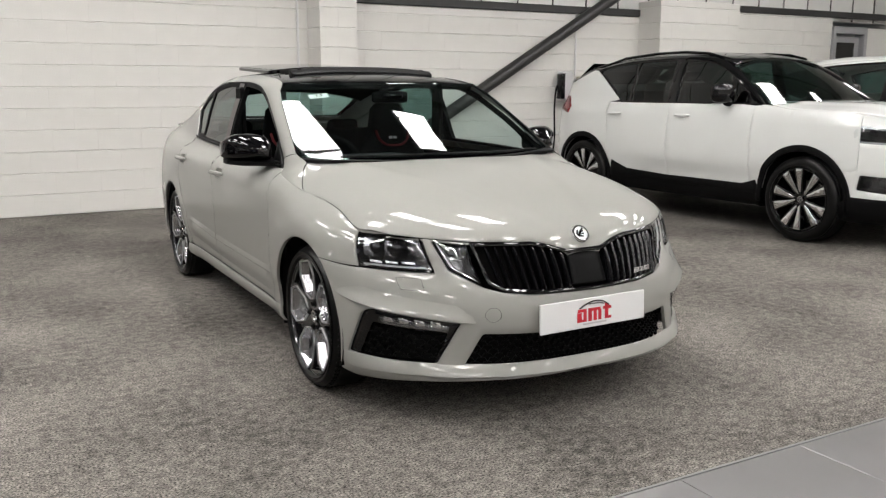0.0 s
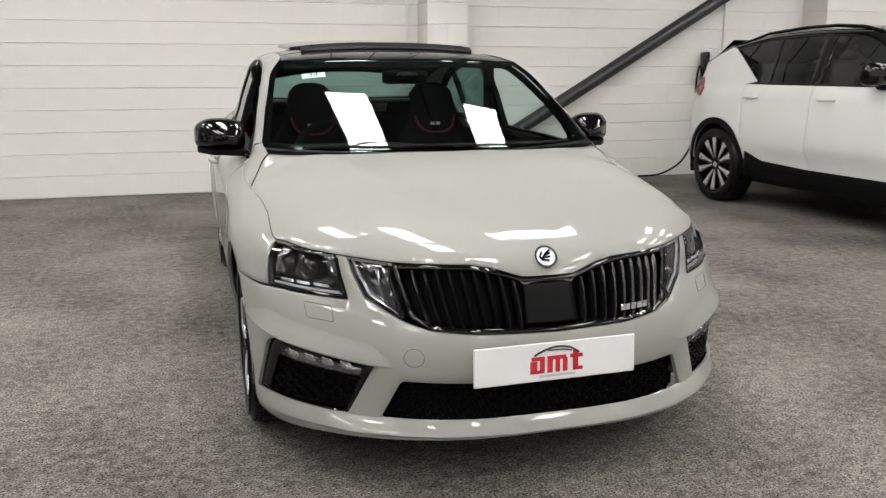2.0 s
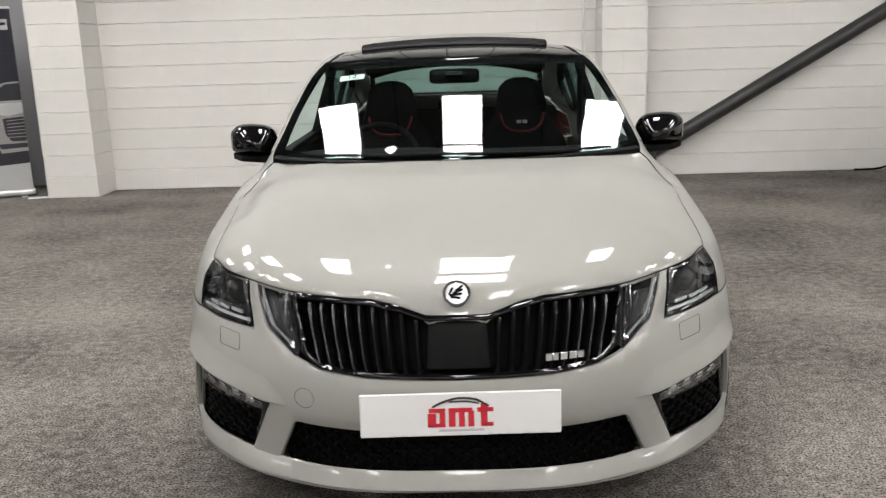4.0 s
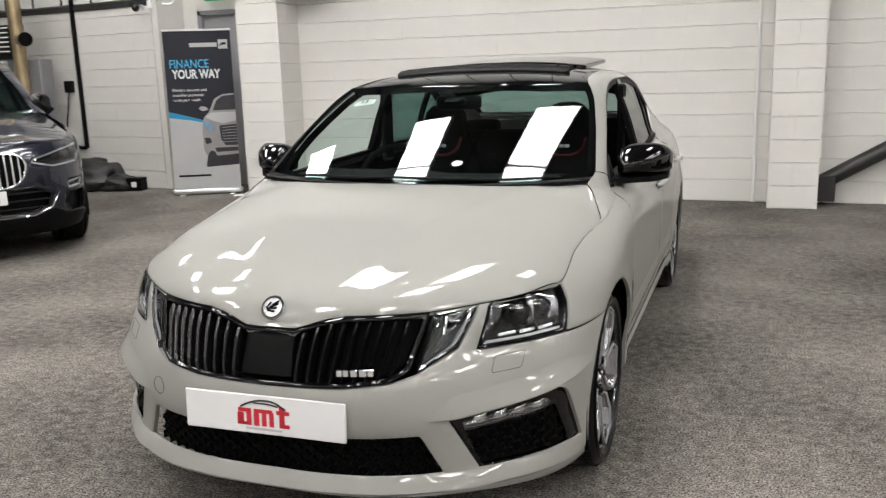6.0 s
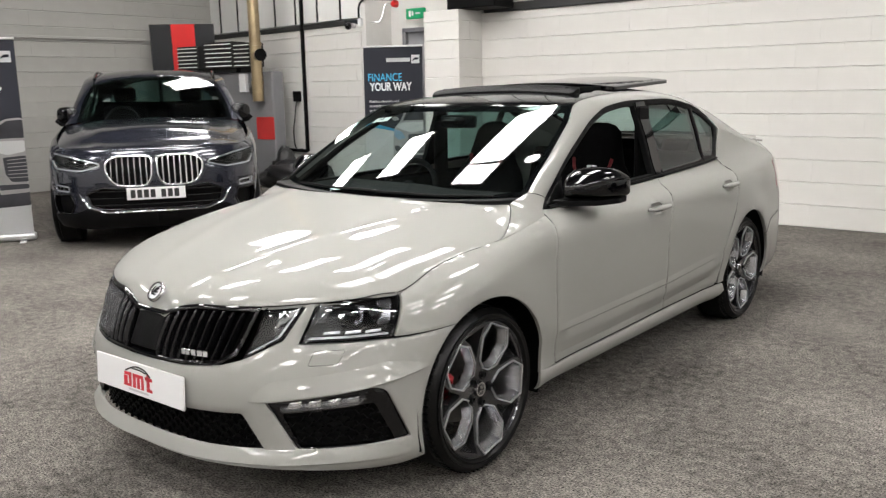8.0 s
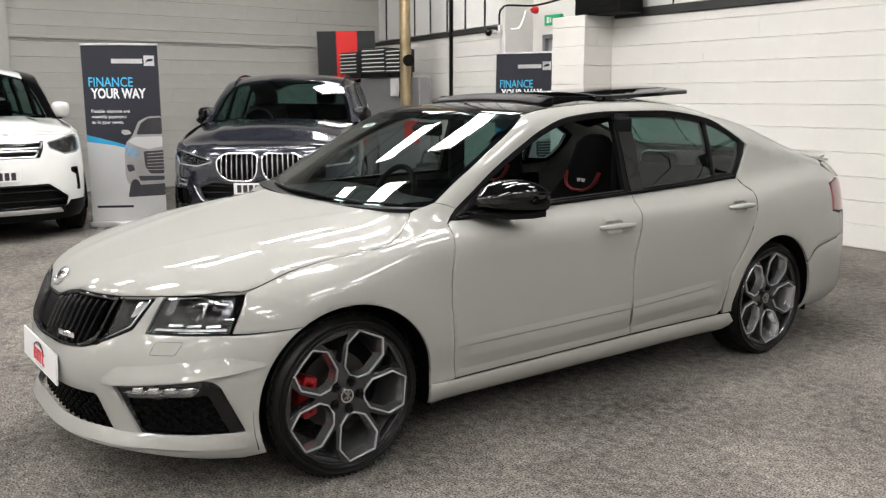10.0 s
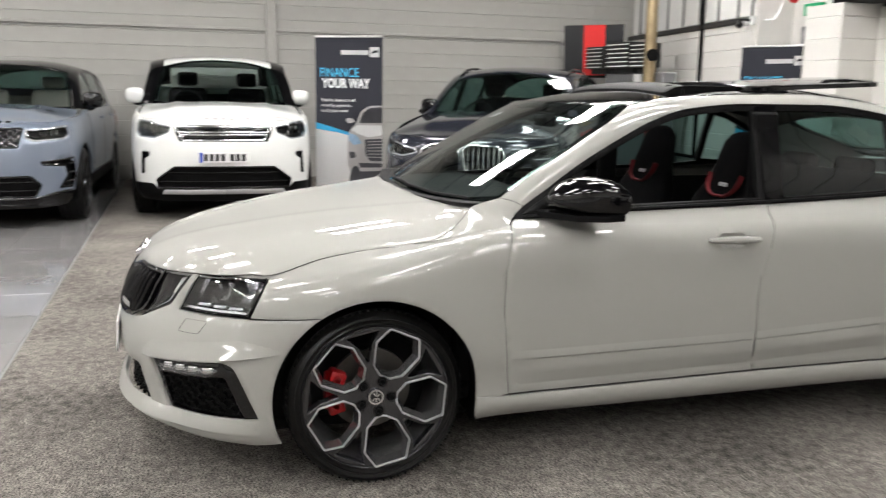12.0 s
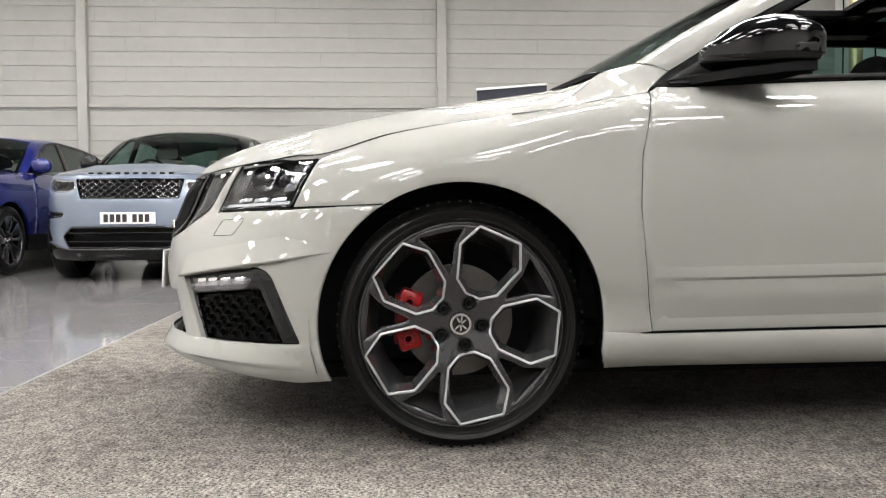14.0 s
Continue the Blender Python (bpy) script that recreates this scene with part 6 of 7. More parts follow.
PAINT_SLATE = car_paint("slate_metallic", (.016, .018, .029), .45, .22)
PAINT_BLUE_GREY = car_paint("blue_grey_metallic", (.155, .185, .24), .35, .3)
PAINT_WHITE = car_paint("white_paint", (.64, .65, .635))
PAINT_BLUE = car_paint("deep_blue_paint", (.007, .012, .115), .25, .22)
SILVER_PLASTIC = mat("silver_plastic", (.45, .45, .46), .35, .6, .05, 20)
SEAT_PALE = mat("pale_leather", (.35, .33, .30), .6, 0, .1, 10)

suv("slate_car", "dark slate metallic car with twin bright grilles", Matrix.Translation((-4.378, 1.989, 0)) @ pose(0, 0, 0, 0, 0, 90 - 34.4) @ Matrix.Translation((0, .875, 0)), dict(
    w=1.0, fo=.87, wb=2.975, ro=.98, H=1.74, belt=1.13, nose_z=.955, cowl_z=1.20, cowl_y=.55, top_y=1.26, top_z=1.64, tyre=.375, rim=.275, paint=PAINT_SLATE,
    doors=(.66, 1.82, 2.86), win=[(.63, 1.13), (.88, 1.28), (1.15, 1.47), (1.45, 1.60), (1.9, 1.635), (2.6, 1.61), (3.2, 1.50), (3.42, 1.38)], kick=[(3.0, 1.13), (3.3, 1.24)],
    pillars=[(1.78, 1.90), (2.80, 2.86)], roof_end=3.5, plate_z=.533, rails=True, mirror_x=-.09,
    front=[dict(name="grille", kind="bars", n=7, r=.06, o=[(.020, .860), (.08, .885), (.37, .878), (.445, .81), (.42, .68), (.32, .605), (.08, .605), (.028, .68)], rim=CHROME, edge=.009, label="rounded chrome grille with upright bars"),
           dict(name="headlight", kind="lamp", o=[(.48, .79), (.50, .825), (.78, .885), (1.08, .915), (1.12, .85), (1.0, .765), (.66, .745)], label="slim clear headlight"),
           dict(name="lower_intake", kind="slats", n=3, pair=False, o=[(-.47, .60), (-.36, .585), (.36, .585), (.47, .60), (.62, .54), (.58, .43), (.45, .385), (-.45, .385), (-.58, .43), (-.62, .54)], bar=BLACK_PLASTIC, label="wide black lower intake"),
           dict(name="side_intake", kind="plain", o=[(.78, .535), (1.02, .54), (1.06, .46), (1.0, .36), (.80, .35), (.74, .44)], label="black side intake"),
           dict(name="fog_lamp", kind="lamp", o=[(.80, .612), (1.04, .63), (1.02, .565), (.80, .553)], bright=True)],
    bands=[dict(name="chrome_strip", o=[(0, .370), (.45, .370), (.60, .423), (.68, .545), (.687, .545), (.610, .416), (.455, .361), (0, .361)], mat=CHROME, out=.014), dict(name="lower_bumper", o=[(0, .358), (.457, .358), (.62, .41), (.74, .36), (1.06, .345), (1.17, .235), (.6, .205), (0, .205)], mat=BLACK_PLASTIC, label="black lower bumper")]))

suv("white_upright_car", "tall white upright car with a black lower bumper", Matrix.Translation((-5.638, -.218, 0)) @ pose(0, 0, 0, 0, 0, 89) @ Matrix.Translation((0, .87, 0)), dict(
    w=.985, fo=.86, wb=2.92, ro=.80, H=1.82, belt=1.20, nose_z=1.075, cowl_z=1.25, cowl_y=.42, top_y=1.10, top_z=1.745, pillar_mat=BLACK_GLOSS, tyre=.385, rim=.27, paint=PAINT_WHITE, seat=SEAT_CLOTH,
    doors=(.62, 1.78, 2.80), win=[(.52, 1.20), (.75, 1.40), (.98, 1.58), (1.2, 1.685), (1.7, 1.725), (2.6, 1.725), (3.25, 1.705), (3.40, 1.66)], kick=[(3.0, 1.21), (3.38, 1.23)],
    pillars=[(1.72, 1.84), (2.72, 2.80)], roof_end=3.55, lean=.24, plate_z=.675, blue_end=True, mirror=PAINT_WHITE, hood_marks=9, mark_mat=SILVER_PLASTIC,
    front=[dict(name="grille", kind="mesh", pair=False, cell=(.06, .03), t=.007, bar=SILVER_PLASTIC, r=.006, o=[(-.50, 1.0), (.50, 1.0), (.48, .935), (-.48, .935)], rim=BRIGHT_ALLOY, edge=.010, label="silver honeycomb bar in a black grille"),
           dict(name="lower_grille", kind="mesh", pair=False, cell=(.06, .03), t=.007, bar=SILVER_PLASTIC, r=.006, o=[(-.455, .912), (.455, .912), (.42, .850), (-.42, .850)], rim=BRIGHT_ALLOY, edge=.010, label="silver honeycomb bar in a black grille"),
           dict(name="headlight", kind="lamp", o=[(.55, .995), (.80, 1.045), (1.07, 1.06), (1.10, .95), (1.0, .88), (.74, .865), (.57, .93)], label="clear headlight"),
           dict(name="lower_intake", kind="slats", n=2, pair=False, o=[(-.52, .575), (.52, .575), (.72, .44), (.70, .35), (-.70, .35), (-.72, .44)], bar=DARK_TRIM, label="wide black lower intake"),
           dict(name="side_vent", kind="plain", r=.01, o=[(.80, .725), (.905, .725), (.925, .50), (.875, .50), (.87, .655), (.80, .69)], label="narrow black side vent")],
    bands=[dict(name="grille_frame", o=[(0, 1.012), (.515, 1.012), (.505, .93), (.46, .838), (0, .838)], mat=BLACK_GLOSS, out=.0015, label="gloss black grille frame"),
           dict(name="lower_bumper", o=[(0, .345), (.70, .345), (.76, .40), (1.10, .40), (1.19, .36), (1.22, .235), (.6, .205), (0, .205)], mat=BLACK_PLASTIC, label="black lower bumper"),
           dict(name="skid_bar", o=[(0, .335), (.62, .335), (.66, .285), (0, .285)], mat=SILVER_PLASTIC, out=.02, label="silver skid bar")]))

VEL = Matrix.Translation((-5.278, -2.612, 0)) @ pose(0, 0, 0, 0, 0, 88.2) @ Matrix.Translation((0, .865, 0))
VSPEC = dict(
    w=.965, fo=.855, wb=2.874, ro=.95, H=1.71, belt=1.14, nose_z=1.04, cowl_z=1.20, cowl_y=.50, top_y=1.28, top_z=1.62, tyre=.378, rim=.28, paint=PAINT_BLUE_GREY, roof_mat=BLACK_GLOSS, pillar_mat=BLACK_GLOSS, alloy=GREY_ALLOY, seat=SEAT_PALE, side_glass=CLEAR, screen=DIM_SCREEN,
    doors=(.64, 1.78, 2.78), win=[(.58, 1.14), (.85, 1.29), (1.12, 1.44), (1.4, 1.55), (1.8, 1.59), (2.5, 1.57), (3.2, 1.50), (3.45, 1.45)], kick=[(3.0, 1.18), (3.4, 1.28)],
    pillars=[(1.74, 1.86), (2.72, 2.79)], roof_end=3.5, plate_z=.61, hood_marks=10,
    front=[dict(name="grille", kind="mesh", pair=False, cell=(.085, .06), t=.006, bar=GREY_ALLOY, o=[(-.53, .985), (.53, .985), (.50, .90), (.47, .80), (-.47, .80), (-.50, .90)], edge=.006, label="wide black mesh grille"),
           dict(name="headlight", kind="lamp", o=[(.55, .975), (.78, .985), (1.06, 1.01), (1.08, .93), (.98, .875), (.62, .855), (.53, .89)], label="slim bright headlight"),
           dict(name="lower_intake", kind="slats", n=2, pair=False, o=[(-.56, .525), (.56, .525), (.66, .44), (.60, .325), (-.60, .325), (-.66, .44)], bar=BLACK_PLASTIC, label="wide black lower intake"),
           dict(name="side_vent", kind="slats", n=3, o=[(.66, .66), (1.07, .69), (1.09, .50), (1.02, .40), (.84, .40), (.95, .52), (.92, .615), (.68, .63)], label="slatted black side vent")],
    bands=[dict(name="lower_bumper", o=[(0, .315), (.60, .315), (.78, .36), (1.12, .36), (1.2, .235), (.6, .205), (0, .205)], mat=BLACK_GLOSS, label="black lower bumper"),
           dict(name="chrome_strip", o=[(0, .318), (.6, .318), (.78, .365), (1.0, .38), (1.0, .368), (.78, .35), (.6, .304), (0, .304)], mat=GREY_ALLOY, out=.016)])
suv("blue_grey_car", "pale blue-grey metallic car with black roof and mesh grille", VEL, VSPEC)
suv("deep_blue_car", "deep blue car parked on the glossy tiles", Matrix.Translation((-5.75, -5.22, 0)) @ pose(0, 0, 0, 0, 0, 88) @ Matrix.Translation((0, .865, 0)),
    dict(VSPEC, paint=PAINT_BLUE, roof_mat=PAINT_BLUE, pillar_mat=PAINT_BLUE, mirror=PAINT_BLUE, hood_marks=0, alloy=BRIGHT_ALLOY, side_glass=TINTED, H=1.66))

suv("white_compact_car", "white compact car with black roof, cladding and mirrors", Matrix.Translation((5.025, 1.456, 0)) @ pose(0, 0, 0, 0, 0, 1), dict(
    w=.93, fo=.86, wb=2.93, ro=.74, H=1.71, belt=1.175, scoop=.035, rear_glass=BLACK_GLOSS, nose_z=1.10, cowl_z=1.215, cowl_y=.45, top_y=1.10, top_z=1.61, tyre=.372, rim=.28, wheels="blade", alloy_dark=BLACK_GLOSS, side_glass=SIDE_DARK, mirror_y=.42, mirror_x=.03, paint=PAINT_WHITE, roof_mat=BLACK_GLOSS, pillar_mat=BLACK_GLOSS, clad=True, rails=True,
    doors=(.56, 1.62, 2.56), win=[(.50, 1.175), (.76, 1.34), (1.0, 1.495), (1.25, 1.59), (1.75, 1.62), (2.35, 1.605), (2.75, 1.56), (2.92, 1.52)], kick=[(2.42, 1.20), (2.80, 1.45)],
    pillars=[(1.57, 1.71), (2.24, 2.28)], roof_end=3.2, lean=.33, plate_z=.60, tail=[(-.20, 1.04), (-.02, 1.09), (.0, 1.24), (-.10, 1.24), (-.24, 1.12)],
    front=[dict(name="grille", kind="bars", n=14, pair=False, bar=BLACK_GLOSS, o=[(-.42, .92), (.42, .92), (.46, .80), (.38, .62), (-.38, .62), (-.46, .80)], label="black grille"),
           dict(name="headlight", kind="lamp", o=[(.52, .96), (.80, .99), (1.08, 1.025), (1.10, .95), (1.0, .88), (.6, .86)], label="clear headlight"),
           dict(name="fog_intake", kind="lamp", bright=False, o=[(.72, .60), (.98, .62), (1.0, .50), (.74, .47)], label="dark fog lamp panel"),
           dict(name="lower_intake", kind="slats", n=3, pair=False, o=[(-.5, .48), (.5, .48), (.56, .38), (.5, .32), (-.5, .32), (-.56, .38)], label="black lower intake")],
    bands=[dict(name="lower_bumper", o=[(0, .31), (.56, .31), (.70, .42), (1.05, .44), (1.16, .36), (1.18, .235), (.6, .205), (0, .205)], mat=BLACK_PLASTIC, label="black lower bumper")]))
suv("white_far_car", "white car parked past the compact car", Matrix.Translation((8.55, 1.35, 0)), dict(
    VSPEC, paint=PAINT_WHITE, roof_mat=PAINT_WHITE, pillar_mat=PAINT_WHITE, mirror=PAINT_WHITE, hood_marks=0, side_glass=TINTED, alloy=BRIGHT_ALLOY, H=1.74, top_z=1.64, win=[(a, b + .05 if b > 1.2 else b) for a, b in VSPEC["win"]]))


# ---- banners, door, pipes and clutter ----
BANNER_DARK = mat("banner_dark", (.021, .022, .030), .6, 0, .05, 3, spec=.2)
BANNER_WHITE = mat("banner_white", (.72, .72, .72), .45, 0, .03, 3)
BANNER_BLUE = mat("banner_blue", (.04, .42, .72), .45)
BANNER_SILVER = mat("banner_silver", (.46, .44, .44), .4, 0, .22, 5)
BANNER_SHADE = mat("banner_shade", (.06, .06, .07), .4, 0, .3, 8)
ALU = mat("aluminium", (.7, .7, .7), .3, .9, .05, 30)


def flat(bm, pts, y):
    f = bm.faces.new([bm.verts.new((a, y, b)) for a, b in pts])
    return f


def printed(name, parent, pts, material, level, label=""):
    bm = bmesh.new()
    flat(bm, pts, -.0012 * level)
    bmesh.ops.solidify(bm, geom=bm.faces[:], thickness=.0006)
    return part(name, bm, material, parent, label, 0)


def banner(m, label):
    """A pull-up banner, 0.8 by 2.0 m, front to -y."""
    b = thing("pull_up_banner", label, "banner", m, group="finance banners")
    part("banner_sheet", boxes((-.4, .4, 0, .0008, .06, 1.985)), BANNER_DARK, b, "dark printed sheet", 0)
    bm = bmesh.new()
    box(bm, -.42, .42, -.06, .09, .012, .075, .02, seg=3)
    part("base_case", bm, ALU, b, "silver base case")
    for x in (-.3, .3):
        part("foot", boxes((x - .03, x + .03, -.17, .17, 0, .012), bevel=.004), ALU, b)
    part("top_bar", boxes((-.405, .405, -.012, .012, 1.985, 2.01), bevel=.005), ALU, b)
    bm = bmesh.new()
    tube(bm, [(0, .05, .07), (0, .03, 1.99)], .012, 8)
    part("support_pole", bm, ALU, b)
    printed("white_foot_area", b, [(-.4, .076), (.4, .076), (.4, .80), (.12, .86), (-.12, .915), (-.4, .955)], BANNER_WHITE, 1, "pale lower print")
    printed("blue_sweep", b, [(-.4, .955), (-.12, .915), (.12, .86), (.12, .885), (-.12, .955), (-.4, 1.03)], BANNER_BLUE, 2, "light blue sweep")
    # the brand as plain bars and a mark
    printed("brand_bar", b, [(-.09, 1.795), (.235, 1.795), (.235, 1.845), (-.09, 1.845)], BANNER_WHITE, 2, "white bar in place of a brand")
    printed("brand_mark", b, [(.25, 1.77), (.36, 1.77), (.36, 1.88), (.25, 1.88)], BANNER_WHITE, 2, "white square mark")
    printed("mark_shape", b, [(.265, 1.80), (.29, 1.815), (.345, 1.82), (.345, 1.845), (.30, 1.845), (.275, 1.825)], BANNER_DARK, 3)
    lettering("FINANCE", .145, .0003, BANNER_BLUE, b, pose(-.112, -.003, 1.592, 90), "heading", "light blue words FINANCE", width=.46)
    lettering("YOUR WAY", .148, .0006, BANNER_WHITE, b, pose(-.035, -.003, 1.47, 90), "heading_white", "white words YOUR WAY", width=.575, bold=.004)
    for k, (row, w) in enumerate((("Flexible deposits and", .40), ("monthly payments", .36), ("to fit your needs.", .33))):
        lettering(row, .05, .0004, BANNER_WHITE, b, pose(-.33 + w / 2, -.003, 1.285 - .06 * k, 90), "small_print", width=w)
    printed("web_line", b, [(-.34, .225), (.05, .225), (.05, .25), (-.34, .25)], BANNER_DARK, 2, "dark line of small print")
    # the printed car: body, glass, grille, lamp, wheel
    printed("printed_shadow", b, rounded([(.0, .34), (.4, .36), (.4, .50), (.03, .50)], .02), BANNER_SHADE, 2)
    printed("printed_body", b, rounded([(-.015, .56), (.02, .47), (.4, .49), (.4, 1.235), (.25, 1.225), (.15, 1.17), (.085, 1.02), (.01, .945), (-.015, .80)], .03), BANNER_SILVER, 3, "printed silver car body")
    printed("printed_hood", b, rounded([(.03, .95), (.10, 1.005), (.4, 1.01), (.4, .90), (.24, .87), (.13, .90)], .02), BANNER_WHITE, 4, "pale printed hood")
    printed("printed_glass", b, rounded([(.125, 1.03), (.175, 1.15), (.255, 1.205), (.4, 1.215), (.4, 1.035)], .015), BANNER_SHADE, 4, "printed dark glass")
    printed("printed_lamp", b, rounded([(-.005, .92), (.10, .885), (.16, .80), (.06, .775), (.0, .83)], .02), mat("banner_pale_blue", (.30, .45, .62), .45, 0, .3, 20), 4, "printed pale blue lamp")
    printed("printed_fog_lamp", b, rounded([(.0, .70), (.07, .70), (.09, .64), (.02, .62)], .015), BANNER_SHADE, 4)
    printed("printed_grille", b, rounded([(.19, .845), (.4, .86), (.4, .60), (.25, .60), (.20, .68)], .02), BANNER_SHADE, 4, "printed dark grille")
    for k in range(6):
        printed("printed_bar", b, [(.225, .64 + .035 * k), (.4, .642 + .037 * k), (.4, .650 + .037 * k), (.225, .647 + .035 * k)], BANNER_SILVER, 5)
    printed("printed_intake", b, rounded([(.12, .575), (.4, .575), (.4, .53), (.14, .52)], .01), BANNER_SHADE, 4)
    printed("printed_wheel", b, [(.085 + .055 * math.cos(a), .455 + .085 * math.sin(a)) for a in np.linspace(0, 6.283, 20, endpoint=False)], BANNER_SHADE, 4)
    printed("printed_mirror", b, rounded([(-.035, 1.055), (-.02, 1.085), (.05, 1.08), (.075, 1.04), (.0, 1.025)], .012), BANNER_SILVER, 4)
    return b


banner(Matrix.Translation((-5.04, 6.02, 0)) @ pose(0, 0, 0, -1.5, 0, 28), "dark pull-up finance banner beside a doorway")
banner(Matrix.Translation((-6.14, 1.20, 0)) @ pose(0, 0, 0, 0, 0, 61), "dark pull-up finance banner between two parked cars")

# the door in the alcove with its frame and the exit sign
d = tagged(new("door_1"), "grey door in a grey frame behind the banner", "door", kind="structure")
part("door_leaf", boxes((-5.50, -4.68, 6.88, 6.93, .01, 2.22), bevel=.004), DOOR_GREY, d, "", 0)
part("door_frame", boxes((-5.56, -5.50, 6.82, 6.98, 0, 2.28), (-4.68, -4.62, 6.82, 6.98, 0, 2.28), (-5.56, -4.62, 6.82, 6.98, 2.22, 2.28), bevel=.004), mat("door_frame_grey", (.2, .2, .21), .45, 0, .05, 6), d, "", 0)
part("door_handle", boxes((-5.44, -5.36, 6.84, 6.88, 1.0, 1.03), (-5.44, -5.41, 6.85, 6.88, .93, 1.09), bevel=.004), STEEL, d)
EXIT_GREEN = mat("exit_green", (.004, .20, .075), .35, 0, .05, 8)
EXIT_GREEN.node_tree.nodes["Principled BSDF"].inputs["Emission Color"].default_value = (.0, .5, .2, 1)
EXIT_GREEN.node_tree.nodes["Principled BSDF"].inputs["Emission Strength"].default_value = .25
s = thing("exit_sign", "small green lit emergency exit sign", "sign", pose(-5.12, 6.62, 2.445))
part("sign_body", boxes((-.16, .16, -.03, .03, -.07, .07), bevel=.01), EXIT_GREEN, s)
bm = boxes((.02, .10, -.034, -.031, -.012, .012), (-.10, -.06, -.034, -.031, -.04, .04), (-.045, -.02, -.034, -.031, -.03, .03))
part("sign_print", bm, WHITE_PLASTIC, s, "white arrow and figures as bars", 0)
part("sign_bracket", boxes((-.03, .03, .03, .26, -.02, .05)), WHITE_PLASTIC, s, "", 0)
s = thing("alarm_beacon", "small red alarm beacon with a conduit", "alarm", pose(-5.5, 6.62, 2.60))
bm = bmesh.new()
lathe(bm, [(0, .06), (.03, .055), (.045, .03), (.05, 0), (.05, -.03)], 16, pose(0, 0, 0, 0, 0, -90))
part("beacon", bm, mat("alarm_red", (.6, .02, .02), .35), s, "red beacon")
for pts, r in (([(-5.95, 6.36, 2.42), (-5.95, 6.36, 2.58), (-5.85, 6.4, 2.68), (-5.5, 6.6, 2.66), (-4.7, 6.6, 2.72), (-4.3, 6.3, 2.74)], .014), ([(-5.80, 6.45, 2.36), (-5.72, 6.5, 2.36), (-5.68, 6.55, 2.44), (-5.66, 6.6, 2.6), (-5.55, 6.62, 2.62)], .010)):
    c = thing("conduit", "thin metal conduit bent over the doorway", "pipe")
    bm = bmesh.new()
    tube(bm, path3(pts, 30), r, 8)
    part("conduit_pipe", bm, BLACK_PLASTIC if r > .012 else ALU, c)
s = thing("black_unit", "black box unit standing on the block pier", "box", pose(-3.75, 6.15, 2.38))
part("unit_body", boxes((-.30, .42, -.2, .2, 0, .55), bevel=.012), BLACK_PLASTIC, s)
part("unit_panel", boxes((.1, .36, -.206, -.2, .08, .3), bevel=.002), BLACK_GLOSS, s)
# security camera
s = thing("security_camera", "small dark dome security camera on the wall", "camera unit", pose(-6.05, 6.36, 2.33))
bm = bmesh.new()
lathe(bm, [(0, .0), (.03, .0), (.034, .05), (.036, .06)], 16, pose(0, 0, 0, 0, 0, -90) @ pose(-.02, 0, 0))
part("mount", bm, WHITE_PLASTIC, s)
bm = bmesh.new()
bmesh.ops.create_uvsphere(bm, u_segments=16, v_segments=10, radius=.05)
bmesh.ops.translate(bm, vec=(-.04, -.075, -.01), verts=bm.verts)
part("camera_ball", bm, BLACK_GLOSS, s)
part("junction_box", boxes((.09, .15, -.02, .03, -.02, .09), bevel=.006), WHITE_PLASTIC, s)
# the socket, trunking and cables on the corner wall
s = thing("wall_socket", "black wall socket with a hanging cable", "socket", LEFT @ pose(1.62, .03, 1.36) @ pose(0, 0, 0, 0, 0, 180))
part("socket_box", boxes((-.06, .06, -.06, .03, -.08, .08), bevel=.01), BLACK_PLASTIC, s)
bm = bmesh.new()
tube(bm, path3([(0, -.03, -.08), (-.02, -.05, -.25), (-.09, -.05, -.55), (-.06, -.06, -.75), (.05, -.06, -.84), (.12, -.05, -.80)], 20), .010, 6)
part("socket_cable", bm, BLACK_PLASTIC, s, "", 60)
s = thing("trunking", "black vertical cable trunking on the wall", "cable duct", LEFT @ pose(1.42, .035, 0) @ pose(0, 0, 0, 0, 0, 180))
part("duct", boxes((-.022, .022, -.02, .03, .52, 4.6), bevel=.003), BLACK_PLASTIC, s, "", 0)
part("duct_foot", boxes((-.75, -.022, -.018, .03, .50, .545), bevel=.003), BLACK_PLASTIC, s, "", 0)
# flue pipe and burner
BRASS = mat("aged_flue", (.42, .33, .20), .35, .8, .35, 6)
s = thing("flue_pipe", "tall stained metal flue pipe with a side valve", "pipe", pose(-7.76, 5.98, 0))
bm = bmesh.new()
tube(bm, [(0, 0, 1.3), (0, 0, 1.9), (-.01, 0, 2.7), (-.03, 0, TOP)], .085, 20)
part("flue", bm, BRASS, s)
for z in (1.55, 2.12, 2.9):
    bm = bmesh.new()
    tube(bm, [(0, 0, z), (0, 0, z + .05)], .093, 20)
    part("collar", bm, BRASS, s)
bm = bmesh.new()
tube(bm, [(.06, -.02, 1.98), (.20, -.08, 1.98)], .075, 18)
part("side_stub", bm, BRASS, s)
bm = bmesh.new()
tube(bm, [(.20, -.08, 1.98), (.225, -.09, 1.98)], .09, 18)
part("stub_cap", bm, DARK_TRIM, s)
s = thing("boiler_cabinet", "grey metal boiler cabinet with a red panel", "heater", pose(-8.28, 6.15, 0) @ pose(0, 0, 0, 0, 0, 5))
part("cabinet_body", boxes((-.84, .72, -.12, .12, 0, 1.74), bevel=.015), mat("cabinet_grey", (.19, .19, .20), .5, 0, .1, 5), s)
part("red_panel", boxes((.34, .715, -.128, -.12, .72, 1.06), bevel=.003), mat("panel_red", (.55, .03, .03), .45, 0, .05, 5), s, "red panel")
